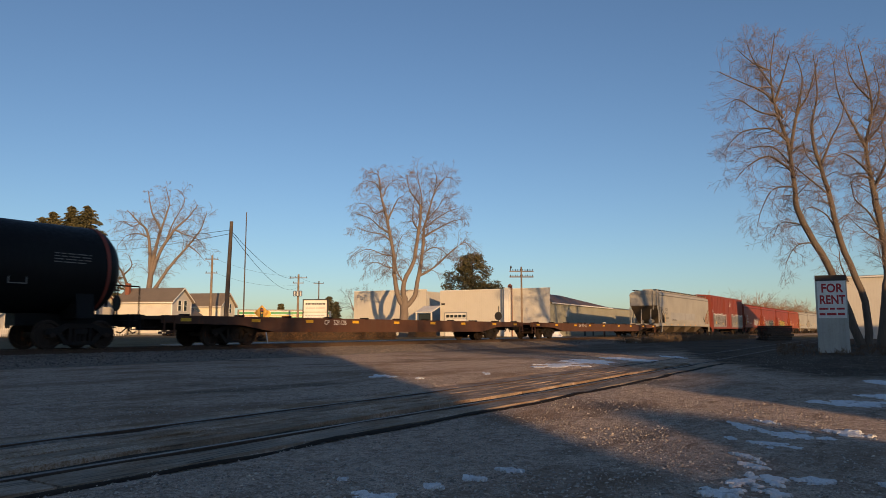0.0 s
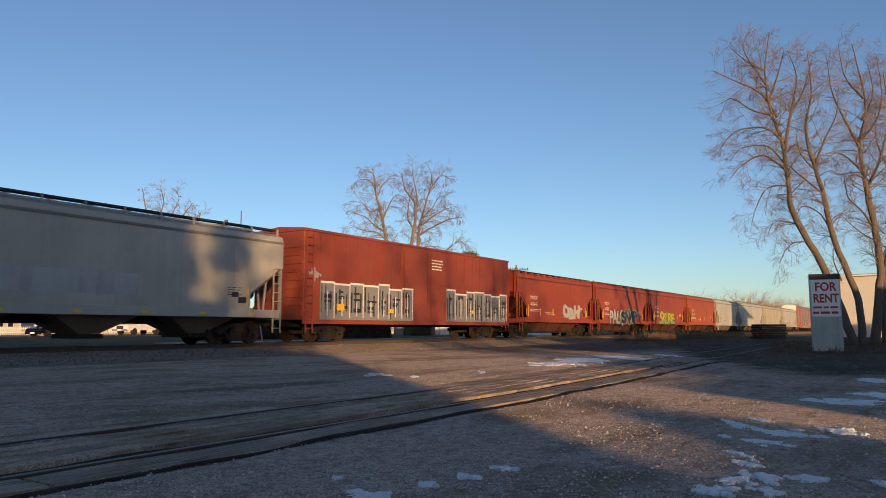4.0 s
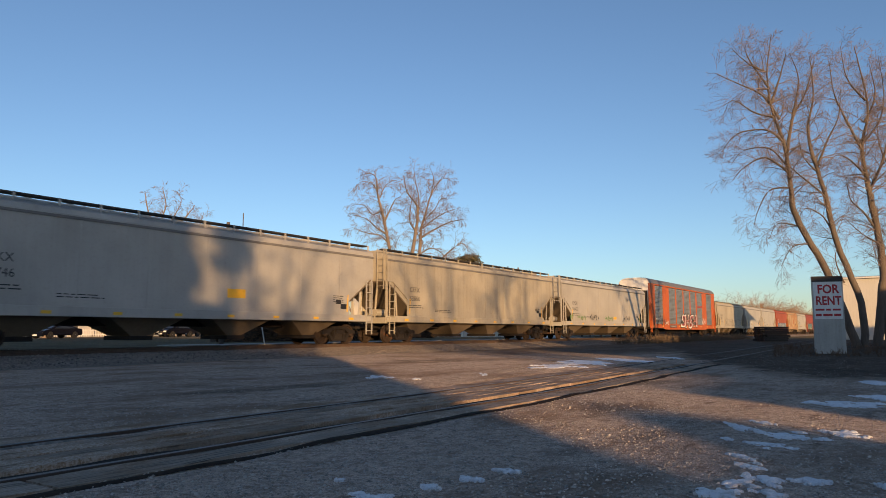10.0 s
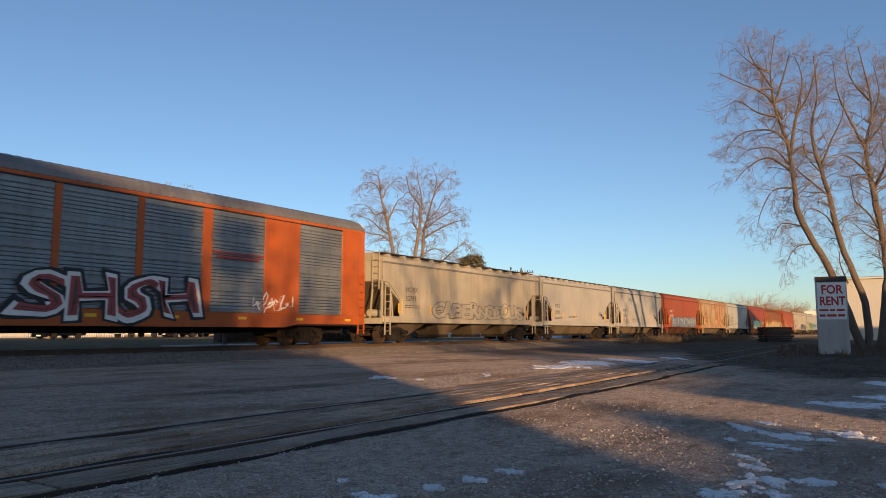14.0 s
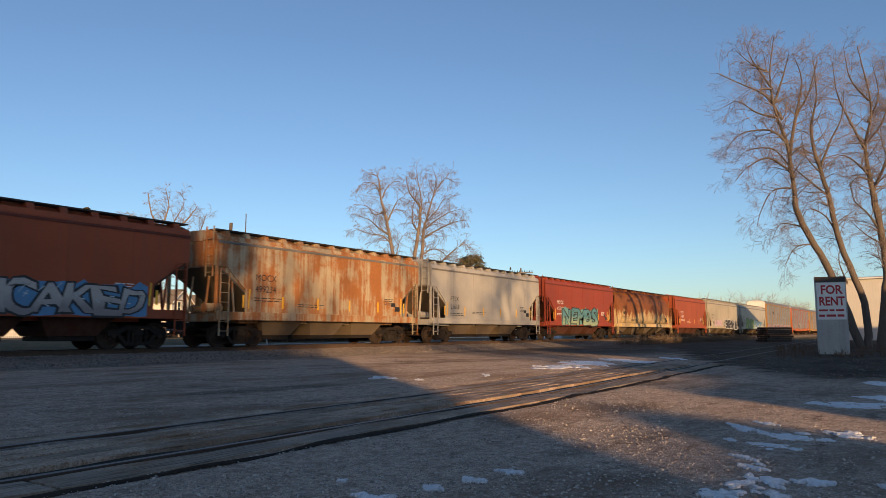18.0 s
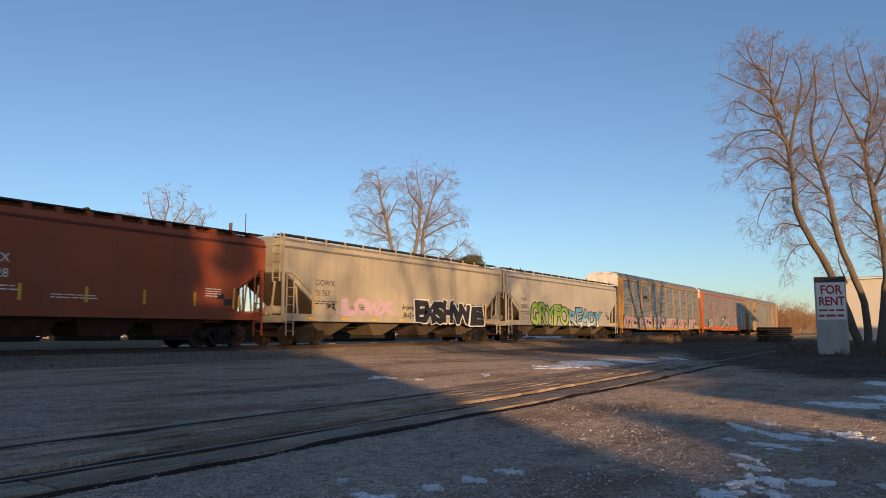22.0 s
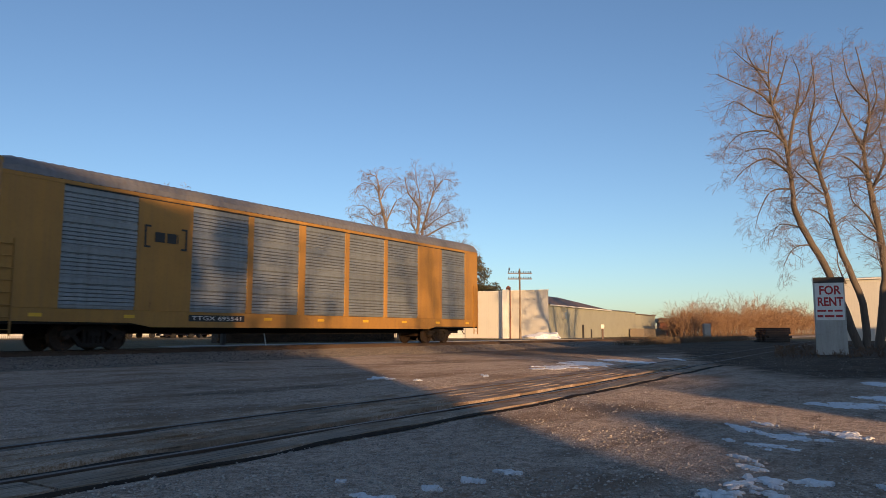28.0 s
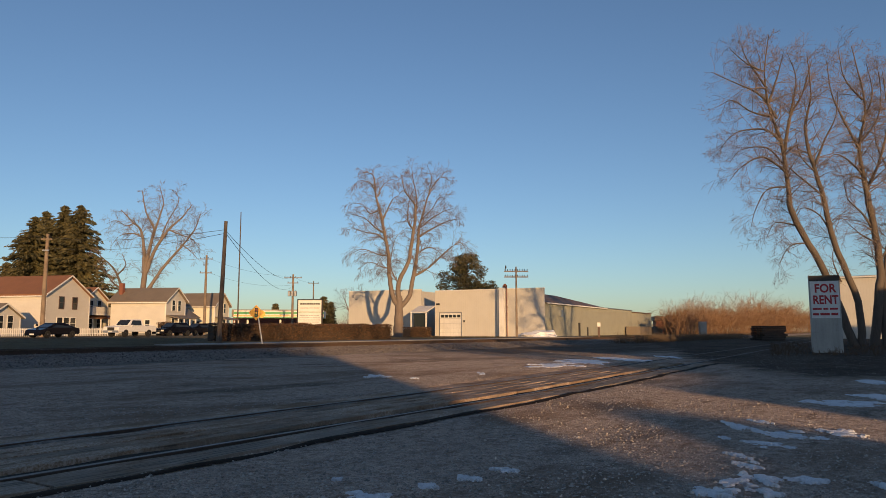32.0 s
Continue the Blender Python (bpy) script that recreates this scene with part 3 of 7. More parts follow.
def build_ground():
    xs = [-3000, -1200, -500, -250, -120, -80] + [-60 + 1.2 * i for i in range(100)] + [60 + 4 * i for i in range(36)] + [220, 300, 500, 900, 1600, 3000]
    ys = [-3000, -1200, -500, -200, -100, -60, -40, -25] + [-16 + 0.6 * i for i in range(33)] + [3.9 + 0.2 * i for i in range(18)] + [7.6 + 0.6 * i for i in range(37)] + [30 + 3 * i for i in range(40)] + [160, 200, 300, 500, 900, 1600, 3000]
    verts = [(x, y, ground_z(x, y)) for y in ys for x in xs]
    n = len(xs)
    faces = [(j * n + i, j * n + i + 1, (j + 1) * n + i + 1, (j + 1) * n + i) for j in range(len(ys) - 1) for i in range(n - 1)]
    me = bpy.data.meshes.new("ground")
    me.from_pydata(verts, [], faces)
    me.materials.append(M["yard"])
    for p in me.polygons:
        p.use_smooth = True
    ob = new("ground", me)
    tagged(ob, "grey gravel yard with dirt tracks and dry grass beyond", "ground", kind="structure")


build_ground()


def strip(name, y_of, prof, x0, x1, step, mat, label, category, parent=None):
    """A long strip with a cross outline (offset, z) following a line."""
    n = int((x1 - x0) / step) + 1
    verts, faces, k = [], [], len(prof)
    for i in range(n):
        x = x0 + i * step
        yc = y_of(x)
        for o, z in prof:
            j = noise.noise(Vector((x * 0.8, o * 1.7 + yc, z)))
            verts.append((x, yc + o + 0.10 * j, z + 0.02 * noise.noise(Vector((x * 1.3, o, 5.0)))))
    for i in range(n - 1):
        for j in range(k - 1):
            a = i * k + j
            faces.append((a, a + k, a + k + 1, a + 1))
    me = bpy.data.meshes.new(name)
    me.from_pydata(verts, [], faces)
    me.materials.append(mat)
    for p in me.polygons:
        p.use_smooth = True
    ob = new(name, me)
    return tagged(ob, label, category, kind="structure")


strip("ballast", lambda x: TRACK_Y, [(-5.2, -0.05), (-4.3, 0.02), (-3.0, 0.09), (-2.1, 0.17), (-1.6, 0.215), (0, 0.21), (1.6, 0.215), (2.4, 0.2), (3.8, 0.1)], -120, 420, 1.0, M["ballast"], "raised bed of grey crushed stone under the main line", "ballast")


def rail_mesh(length, y_of=None, x0=0.0, step=None, top=0.0):
    """Flat-bottomed rail, head up to z = top."""
    prof = [(-0.07, -0.17), (0.07, -0.17), (0.07, -0.15), (0.012, -0.135), (0.012, -0.045), (0.036, -0.035), (0.036, -0.004), (0.028, 0.0), (-0.028, 0.0), (-0.036, -0.004), (-0.036, -0.035), (-0.012, -0.045), (-0.012, -0.135), (-0.07, -0.15)]
    bm = B()
    n = int(length / step) if step else 1
    prev = None
    for i in range(n + 1):
        x = x0 + length * i / n
        yy = y_of(x) if y_of else 0.0
        ring = [bm.verts.new((x, yy + o, top + z)) for o, z in prof]
        if prev:
            for j in range(len(prof)):
                f = bm.faces.new((prev[j], prev[(j + 1) % len(prof)], ring[(j + 1) % len(prof)], ring[j]))
                f.material_index = 1 if j == 7 else 0
        prev = ring
    return mesh_from("rail", bm, [M["rail"], M["railtop"]])


main_line = thing("main_line_track", "main railway line with steel rails on timber ties", "railway track", pose(0, TRACK_Y, 0), kind="structure")
for side in (-0.755, 0.755):
    part("rail", rail_mesh(540, None, -120, None, RAIL_Z), None, main_line, at=pose(0, side, 0))
bm = B()
box_bm(bm, -0.11, 0.11, -1.3, 1.3, 0.06, 0.205)
tie_me = mesh_from("tie", bm, M["tie"], bevel=0.012)
for i in range(290):
    part("tie", tie_me, None, main_line, at=pose(-25 + 0.53 * i, random.uniform(-0.05, 0.05), random.uniform(-0.005, 0.012), 0, 0, random.uniform(-1, 1)))

siding = thing("siding_track", "worn siding rails sunk in gravel with timber crossing planks", "railway track", pose(0, 0, 0), kind="structure")
for side in (-0.755, 0.755):
    part("rail", rail_mesh(170, lambda x: spur_y(x) + side, -45, 1.5, 0.012), None, siding)
# Dark strips put in for shade: rail gap, then outer plank's shadow line
strip("flangeway", lambda x: spur_y(x) - 0.55, [(-0.15, -0.03), (-0.06, -0.022), (0.03, -0.02), (0.09, -0.03)], -40, 22, 0.3, M["gap_shade"], "black strip painting the shade in the gap beside the rail", "grit")
strip("plank_edge", lambda x: spur_y(x) - 1.36, [(-0.07, 0.002), (-0.03, 0.014), (0.03, 0.013), (0.06, 0.004)], -40, 22, 0.25, M["gap_shade"], "dark strip painting the shadow line along the outer plank", "grit")
strip("trodden_dirt", lambda x: spur_y(x) + 0.70, [(-0.10, -0.02), (-0.04, -0.004), (0.0, -0.002), (0.03, -0.01)], -40, 22, 0.25, M["ballast"], "grit trodden level with the far rail", "grit")
# timber planks beside and between the rails, worn and dirt-covered
rnd = random.Random(5)
pl_me = []
for w, wood in ((0.42, "timber_plank"), (0.24, "timber_plank"), (0.42, "dirt_plank"), (0.25, "dirt_plank")):
    bm = B()
    box_bm(bm, 0, 3.985, -w / 2, w / 2, -0.12, 0.0)
    bmesh.ops.subdivide_edges(bm, edges=[e for e in bm.edges if abs((e.verts[0].co - e.verts[1].co).x) > 2], cuts=5)
    for v in bm.verts:
        v.co.y += rnd.uniform(-0.012, 0.012)
        v.co.z += rnd.uniform(-0.014, 0.008) if 0.1 < v.co.x < 3.9 else -0.004
    pl_me.append(mesh_from("plank", bm, M[wood]))
for i in range(9):
    x = -13.5 + 4.0 * i
    for off, kind_i, z in ((-1.05, 0, 0.008), (-0.245, 1, -0.004), (0.01, 1, -0.006), (0.265, 1, -0.006), (0.52, 1, -0.006), (1.03, 0, 0.0)):
        if off > -1 and rnd.random() < 0.06:
            continue
        a = math.degrees(math.atan2(spur_y(x + 4) - spur_y(x), 4))
        part("plank", pl_me[kind_i if off < -1 else kind_i + 2], None, siding, at=pose(x + rnd.uniform(-0.03, 0.03), spur_y(x) + off, z + rnd.uniform(-0.002, 0.002), 0, 0, a))

def scatter_stones(name, label, n, spot, r0, r1, mat, seed):
    rnd = random.Random(seed)
    base = [(1, 0, 0), (-1, 0, 0), (0, 1, 0), (0, -1, 0), (0, 0, 1), (0, 0, -1)]
    tri = [(0, 2, 4), (2, 1, 4), (1, 3, 4), (3, 0, 4), (2, 0, 5), (1, 2, 5), (3, 1, 5), (0, 3, 5)]
    verts, faces = [], []
    for _ in range(n):
        x, y, z = spot(rnd)
        r = rnd.uniform(r0, r1) * (1.0 if rnd.random() < 0.9 else 1.7)
        a = rnd.uniform(0, 6.28)
        c, s = math.cos(a), math.sin(a)
        k = len(verts)
        sx, sy, sz = r * rnd.uniform(0.7, 1.3), r * rnd.uniform(0.7, 1.2), r * rnd.uniform(0.4, 0.8)
        for bx, by, bz in base:
            u, v, w = bx * sx + rnd.uniform(-0.2, 0.2) * r, by * sy + rnd.uniform(-0.2, 0.2) * r, bz * sz
            verts.append((x + u * c - v * s, y + u * s + v * c, z + w))
        faces += [(k + f[0], k + f[1], k + f[2]) for f in tri]
    me = bpy.data.meshes.new(name)
    me.from_pydata(verts, [], faces)
    me.materials.append(mat)
    return tagged(new(name, me), label, "gravel", kind="stuff")


def yard_spot(rnd):
    a, d = radians(rnd.uniform(-6, 78)), 3.2 + 30 * rnd.random() ** 2.0
    x, y = d * math.cos(a), d * math.sin(a)
    if abs(y - spur_y(x)) < 1.25 and rnd.random() < 0.5:
        y += 2.6 if rnd.random() < 0.5 else -2.6
    return x, y, ground_z(x, y) + 0.002


def bed_spot(rnd):
    x, o = rnd.uniform(5, 90), rnd.uniform(-4.6, -0.9)
    z = 0.215 if o > -1.6 else 0.215 - (-1.6 - o) * 0.072
    return x, TRACK_Y + o, z + 0.01


scatter_stones("loose_gravel", "loose grey and tan pebbles scattered on the yard", 46000, yard_spot, 0.004, 0.0125, leaf_mat("pebble", (0.20, 0.17, 0.145), (0.62, 0.55, 0.48)), 11)
scatter_stones("ballast_stones", "grey crushed stones on the track bed shoulder", 16000, bed_spot, 0.016, 0.036, leaf_mat("ballast_stone", (0.09, 0.075, 0.065), (0.28, 0.235, 0.205)), 12)


# ---- rolling stock ----
SPEED = 18.0
START = -14.87
TRAIN = []            # (car, arrival time of its leading end)


def wheelset_mesh():
    bm = B()
    for s in (-1, 1):
        y = s * 0.755
        prof = [(0.08, y - s * 0.09), (0.10, y - s * 0.05), (0.36, y - s * 0.03), (0.385, y - s * 0.075), (0.485, y - s * 0.075), (0.487, y - s * 0.045), (0.457, y - s * 0.03), (0.452, y + s * 0.06), (0.38, y + s * 0.06), (0.36, y + s * 0.01), (0.14, y + s * 0.03), (0.11, y + s * 0.09)]
        lathe_bm(bm, prof, "y", 22)
        lathe_bm(bm, [(0.115, s * 0.9), (0.115, s * 1.06), (0.07, s * 1.09)], "y", 10)
    tube_bm(bm, (0, -1.0, 0), (0, 1.0, 0), 0.085, n=10)
    # three bolts on each bearing cap
    for s in (-1, 1):
        for k in range(3):
            a = k * 2.094
            box_bm(bm, 0.06 * math.cos(a) - 0.02, 0.06 * math.cos(a) + 0.02, s * 1.09 - 0.015, s * 1.09 + 0.015, 0.06 * math.sin(a) - 0.02, 0.06 * math.sin(a) + 0.02)
    return mesh_from("wheelset", bm, M["wheel"])


def truck_mesh():
    """Cast three-piece truck: side frames, bolster, springs."""
    bm = B()
    for s in (-1, 1):
        y0, y1 = s * 0.93, s * 1.09
        top = [(-1.12, 0.60), (-1.05, 0.66), (-0.75, 0.68), (-0.45, 0.82), (0.45, 0.82), (0.75, 0.68), (1.05, 0.66), (1.12, 0.60), (1.12, 0.47), (0.72, 0.47), (0.42, 0.68), (-0.42, 0.68), (-0.72, 0.47), (-1.12, 0.47)]
        prism_bm(bm, top, 1, y0, y1)
        low = [(-0.78, 0.50), (-0.62, 0.50), (-0.40, 0.24), (0.40, 0.24), (0.62, 0.50), (0.78, 0.50), (0.46, 0.13), (-0.46, 0.13)]
        prism_bm(bm, low, 1, y0, y1)
        for px in (-0.37, 0.29):
            box_bm(bm, px, px + 0.08, y0, y1, 0.22, 0.7)
        for px in (-0.16, 0, 0.16):
            tube_bm(bm, (px, s * 1.01, 0.24), (px, s * 1.01, 0.5), 0.07, n=7)
    box_bm(bm, -0.22, 0.22, -1.12, 1.12, 0.48, 0.66)
    lathe_bm(bm, [(0.2, 0.64), (0.2, 0.82)], "z", 12)
    for px in (-0.36, 0.36):
        box_bm(bm, px - 0.04, px + 0.04, -0.75, 0.75, 0.3, 0.42)
    return mesh_from("truck", bm, M["under"])


WHEEL_ME, TRUCK_ME = wheelset_mesh(), truck_mesh()
WHEELS = []


def add_truck(car, x):
    tr = part("truck", TRUCK_ME, None, car, "dark rusty cast steel truck", at=pose(x, 0, 0))
    for d in (-0.89, 0.89):
        w = part("wheelset", WHEEL_ME, None, tr, at=pose(d, 0, 0.457))
        WHEELS.append((w, d))
    return tr


def coupler_mesh():
    bm = B()
    box_bm(bm, -0.62, 0.0, -0.09, 0.09, 0.78, 0.96)
    prism_bm(bm, [(-0.66, -0.16), (-0.38, -0.2), (-0.36, 0.12), (-0.52, 0.2), (-0.66, 0.16), (-0.6, 0.0)], 2, 0.72, 1.02)
    tube_bm(bm, (-0.1, 0.35, 0.75), (-0.45, 0.3, 0.5), 0.025, n=5)
    tube_bm(bm, (-0.45, 0.3, 0.5), (-0.66, 0.2, 0.55), 0.025, n=5)
    tube_bm(bm, (-0.05, -0.1, 0.7), (-0.05, -1.35, 0.72), 0.018, n=5)
    return mesh_from("coupler", bm, M["under"])


COUPLER_ME = coupler_mesh()


def running_gear(car, L, inset):
    add_truck(car, inset)
    add_truck(car, L - inset)
    part("coupler", COUPLER_ME, None, car, at=pose(0, 0, 0))
    part("coupler", COUPLER_ME, None, car, at=pose(L, 0, 0, 0, 0, 180))


def ladder(car, x, y, z0, z1, mat, w=0.42, axis="x", n=None):
    bm = B()
    n = n or max(2, int((z1 - z0) / 0.36))
    if axis == "x":
        for xx in (x, x + w):
            box_bm(bm, xx - 0.022, xx + 0.022, y - 0.022, y + 0.022, z0, z1)
        for i in range(n):
            z = z0 + (i + 0.5) * (z1 - z0) / n
            tube_bm(bm, (x, y - 0.03, z), (x + w, y - 0.03, z), 0.016, n=5)
    else:
        for yy in (y, y + w):
            box_bm(bm, x - 0.022, x + 0.022, yy - 0.022, yy + 0.022, z0, z1)
        for i in range(n):
            z = z0 + (i + 0.5) * (z1 - z0) / n
            tube_bm(bm, (x, y, z), (x, y + w, z), 0.016, n=5)
    return part("ladder", bm, mat, car)


def new_car(name, label, category, t0, group="cars of the freight train"):
    car = thing(name, label, category, pose(SPEED * t0 + START, TRACK_Y, RAIL_Z), group)
    TRAIN.append((car, t0))
    return car


def hopper(t0, t1, mat, label, bays=3, top=4.58, style="slab", marks=(), ink="ink_white", under=None, chord=True, end_h=3.12, mz=2.66):
    """Covered hopper. style slab: flat sides with cut-away ends; round: bulged sides."""
    L = SPEED * (t1 - t0)
    car = new_car("covered_hopper", label, "hopper car", t0)
    m, um = M[mat], M[under or mat]
    bm_ = M["bay_red"] if "red" in mat else M["bay_grey"]
    hw = 1.56
    cut = 1.42 if L < 17 else 1.75
    eave = top - 0.42
    # body shell
    side = [(0.0, eave), (L, eave), (L, end_h), (L - 0.5, end_h - 0.03), (L - cut, 2.25), (L - cut, 1.36), (cut, 1.36), (cut, 2.25), (0.5, end_h - 0.03), (0.0, end_h)]
    bm = B()
    if style == "round":
        prof = [(-1.30, 1.36), (-1.48, 1.8), (-1.56, 2.5), (-1.55, 3.1), (-1.40, 3.7), (-1.10, 4.12), (-0.7, top - 0.1), (0.7, top - 0.1), (1.10, 4.12), (1.40, 3.7), (1.55, 3.1), (1.56, 2.5), (1.48, 1.8), (1.30, 1.36)]
        st = [(0.55, 0.72), (0.85, 0.9), (1.2, 1.0)]
        xs = [(x, k) for x, k in st] + [(L - x, k) for x, k in reversed(st)]
        rings = []
        for x, k in xs:
            rings.append([bm.verts.new((x, y * (0.55 + 0.45 * k), 1.36 + (z - 1.36) * 1.0 if k == 1 else end_h - 0.6 + (z - end_h + 0.6) * k)) for y, z in prof])
        for Ra, Rb in zip(rings, rings[1:]):
            for i in range(len(prof)):
                j = (i + 1) % len(prof)
                bm.faces.new((Ra[i], Ra[j], Rb[j], Rb[i]))
        bm.faces.new(rings[0][::-1])
        bm.faces.new(rings[-1])
        part("body", bm, m, car, smooth=True)
        for x in (0.35, L - 0.75):
            for y in (-1.45, 1.35):
                boxes("corner_frame", [(x, x + 0.4, y, y + 0.1, 1.3, 3.9)], um, car)
    else:
        slope = 2.75
        prism_bm(bm, [(0.06, eave), (L - 0.06, eave), (L - 0.06, end_h + 0.05), (L - slope, 1.30), (slope, 1.30), (0.06, end_h + 0.05)], 1, -hw + 0.07, hw - 0.07)
        part("bin", bm, m, car)
        # End slopes: grime plus the recess's shade put into the colour
        for x0, sg in ((0.0, 1), (L, -1)):
            bm = B()
            prism_bm(bm, [(x0 + sg * 0.06, end_h + 0.04), (x0 + sg * slope, 1.30), (x0 + sg * (slope - 0.04), 1.26), (x0 + sg * 0.02, end_h - 0.02)], 1, -hw + 0.065, hw - 0.065)
            part("slope_sheet", bm, bm_, car, "grimy sloping end sheet, darkened for the shade of the recess")
        for s0 in (-1, 1):
            bm = B()
            prism_bm(bm, side, 1, min(s0 * hw, s0 * (hw - 0.06)), max(s0 * hw, s0 * (hw - 0.06)))
            part("side_sheet", bm, m, car)
        bm = B()
        prism_bm(bm, [(-hw, eave), (-hw + 0.05, eave + 0.16), (-1.05, top - 0.08), (-0.55, top), (0.55, top), (1.05, top - 0.08), (hw - 0.05, eave + 0.16), (hw, eave)], 0, 0.02, L - 0.02)
        part("roof", bm, m, car)
        if chord:
            # Strip below the eave, darker than the body colour
            boxes("top_chord", [(0, L, -hw - 0.03, -hw, eave - 0.14, eave - 0.05), (0, L, hw, hw + 0.03, eave - 0.14, eave - 0.05)], M["chord_red"] if "red" in mat else M["chord_grey"], car)
        # seams of the side sheets
        nseam = 5 if L < 17 else 7
        boxes("side_seam", [(L * (i + 1) / (nseam + 1) - 0.02, L * (i + 1) / (nseam + 1) + 0.02, -hw - 0.006, -hw + 0.01, 1.4, eave - 0.1) for i in range(nseam)], m, car)
    # side sill and platform
    boxes("side_sill", [(0.05, L - 0.05, -hw - 0.012, -hw + 0.16, 1.06, 1.38), (0.05, L - 0.05, hw - 0.16, hw + 0.012, 1.06, 1.38)], m, car, bevel=0.012)
    boxes("end_platform", [(0.02, 0.24, -hw + 0.15, hw - 0.15, 1.0, 1.3), (L - 0.24, L - 0.02, -hw + 0.15, hw - 0.15, 1.0, 1.3), (0.2, cut, -0.95, 0.95, 1.18, 1.22), (L - cut, L - 0.2, -0.95, 0.95, 1.18, 1.22)], um, car)
    boxes("centre_sill", [(0.1, L - 0.1, -0.18, 0.18, 0.78, 1.15)], M["under"], car)
    # struts that carry the ends
    for x0, sgn in ((0.0, 1), (L, -1)):
        for y in (-1.5, 1.41):
            boxes("corner_post", [(x0 + sgn * 0.06 - 0.05, x0 + sgn * 0.06 + 0.05, y, y + 0.09, 1.3, end_h + 0.05)], um, car)
            bm = B()
            tube_bm(bm, (x0 + sgn * 0.95, y + 0.06, 1.35), (x0 + sgn * 0.8, y + 0.06, 2.75), 0.045, n=6)
            part("end_strut", bm, um, car)
        for y in (-0.5, 0.5):
            bm = B()
            tube_bm(bm, (x0 + sgn * 0.3, y, 1.3), (x0 + sgn * 0.5, y, end_h - 0.1), 0.05, n=6)
            part("end_strut", bm, um, car)
    # bottom bays
    b0, b1 = cut - 0.25, L - cut + 0.25
    if style == "slab" and bays <= 3:
        w = (b1 - b0 - 2.4) / bays
        for i in range(bays):
            bm = B()
            a = b0 + 1.2 + i * w
            funnel_bm(bm, a, a + w - 0.04, 1.36, a + w * 0.22, a + w * 0.78, 0.46, 1.42, 0.85)
            bay = part("hopper_bay", bm, bm_, car)
            boxes("outlet_gate", [(a + w * 0.24, a + w * 0.76, -0.8, 0.8, 0.30, 0.455)], M["under"], bay)
        bm = B()
        box_bm(bm, b0 + 0.4, b1 - 0.4, -1.0, 1.0, 0.95, 1.10)
        part("bay_frame", bm, um, car)
    else:
        w = (b1 - b0) / bays
        for i in range(bays):
            bm = B()
            a = b0 + i * w
            funnel_bm(bm, a + 0.08, a + w - 0.08, 1.37, a + w * 0.5 - 0.36, a + w * 0.5 + 0.36, 0.44, 1.42, 0.7)
            bay = part("hopper_bay", bm, bm_, car)
            boxes("outlet_gate", [(a + w * 0.5 - 0.45, a + w * 0.5 + 0.45, -0.8, 0.8, 0.28, 0.435)], M["under"], bay)
    # roof walk and hatches
    bm = B()
    if style == "round" or L < 17:
        for y in (-1.42, 0.97):
            box_bm(bm, 0.0, L, y, y + 0.45, top - 0.05, top + 0.0)
        n = 13
        for i in range(n):
            x = L * (i + 0.5) / n
            wk = B()
            prism_bm(wk, [(-1.5, eave + 0.13), (-1.41, top - 0.052), (-0.98, top - 0.052), (-0.98, top - 0.16)], 0, x - 0.12, x + 0.12)
            part("walk_bracket", wk, m, car)
    else:
        for y in (-1.3, 0.95):
            box_bm(bm, 0.1, L - 0.1, y, y + 0.38, top + 0.03, top + 0.09)
            n = 14
            for i in range(n + 1):
                x = 0.15 + (L - 0.3) * i / n
                boxes("walk_bracket", [(x - 0.03, x + 0.03, y - 0.06, y, eave + 0.15, top + 0.09)], m, car)
    part("roof_walk", bm, M["dark"], car)
    bm = B()
    box_bm(bm, 0.8, L - 0.8, -0.42, 0.42, top - 0.02, top + 0.10)
    for i in range(int(L / 1.4)):
        x = 1.0 + i * 1.4
        box_bm(bm, x, x + 0.1, -0.5, 0.5, top, top + 0.16)
    part("hatch_cover", bm, m, car)
    # ladders at the four corners, hand rails, brake wheel
    for x, xe in ((0.12, 0.0), (L - 0.56, L)):
        for y in (-hw - 0.05, hw + 0.05):
            ladder(car, x, y, 0.45, end_h - 0.1, um if mat != "grey" else m)
    ladder(car, -0.06, -1.35, end_h - 0.4, top + 0.1, um, axis="y", n=6)
    ladder(car, L + 0.06, 0.9, end_h - 0.4, top + 0.1, um, axis="y", n=6)
    bm = B()
    lathe_bm(bm, [(0.27, -0.12), (0.30, -0.10), (0.30, -0.06), (0.27, -0.04)], "x", 14, (L + 0.15, 0.55, 2.2))
    for k in range(4):
        a = k * math.pi / 4
        tube_bm(bm, (L + 0.08, 0.55 - 0.27 * math.cos(a), 2.2 - 0.27 * math.sin(a)), (L + 0.08, 0.55 + 0.27 * math.cos(a), 2.2 + 0.27 * math.sin(a)), 0.015, n=4)
    part("brake_wheel", bm, M["dark"], car)
    bm = B()
    tube_bm(bm, (0.25, -0.5, 1.55), (1.05, -0.5, 1.55), 0.19, n=10)
    part("air_tank", bm, um, car)
    bm = B()
    tube_bm(bm, (0.4, 0.45, 1.5), (0.75, 0.45, 1.5), 0.14, n=8)
    part("brake_cylinder", bm, um, car)
    # lettering
    im = M[ink]
    xm = 1.9
    if marks:
        lettering(marks[0], car, xm, mz, 0.26, im, -hw - 0.008)
        lettering(marks[1], car, xm, mz - 0.46, 0.26, im, -hw - 0.008)
    small_print(car, xm - 0.05, mz - 0.72, 1.5, 2, im, -hw - 0.007, 0.06, int(t0 * 10))
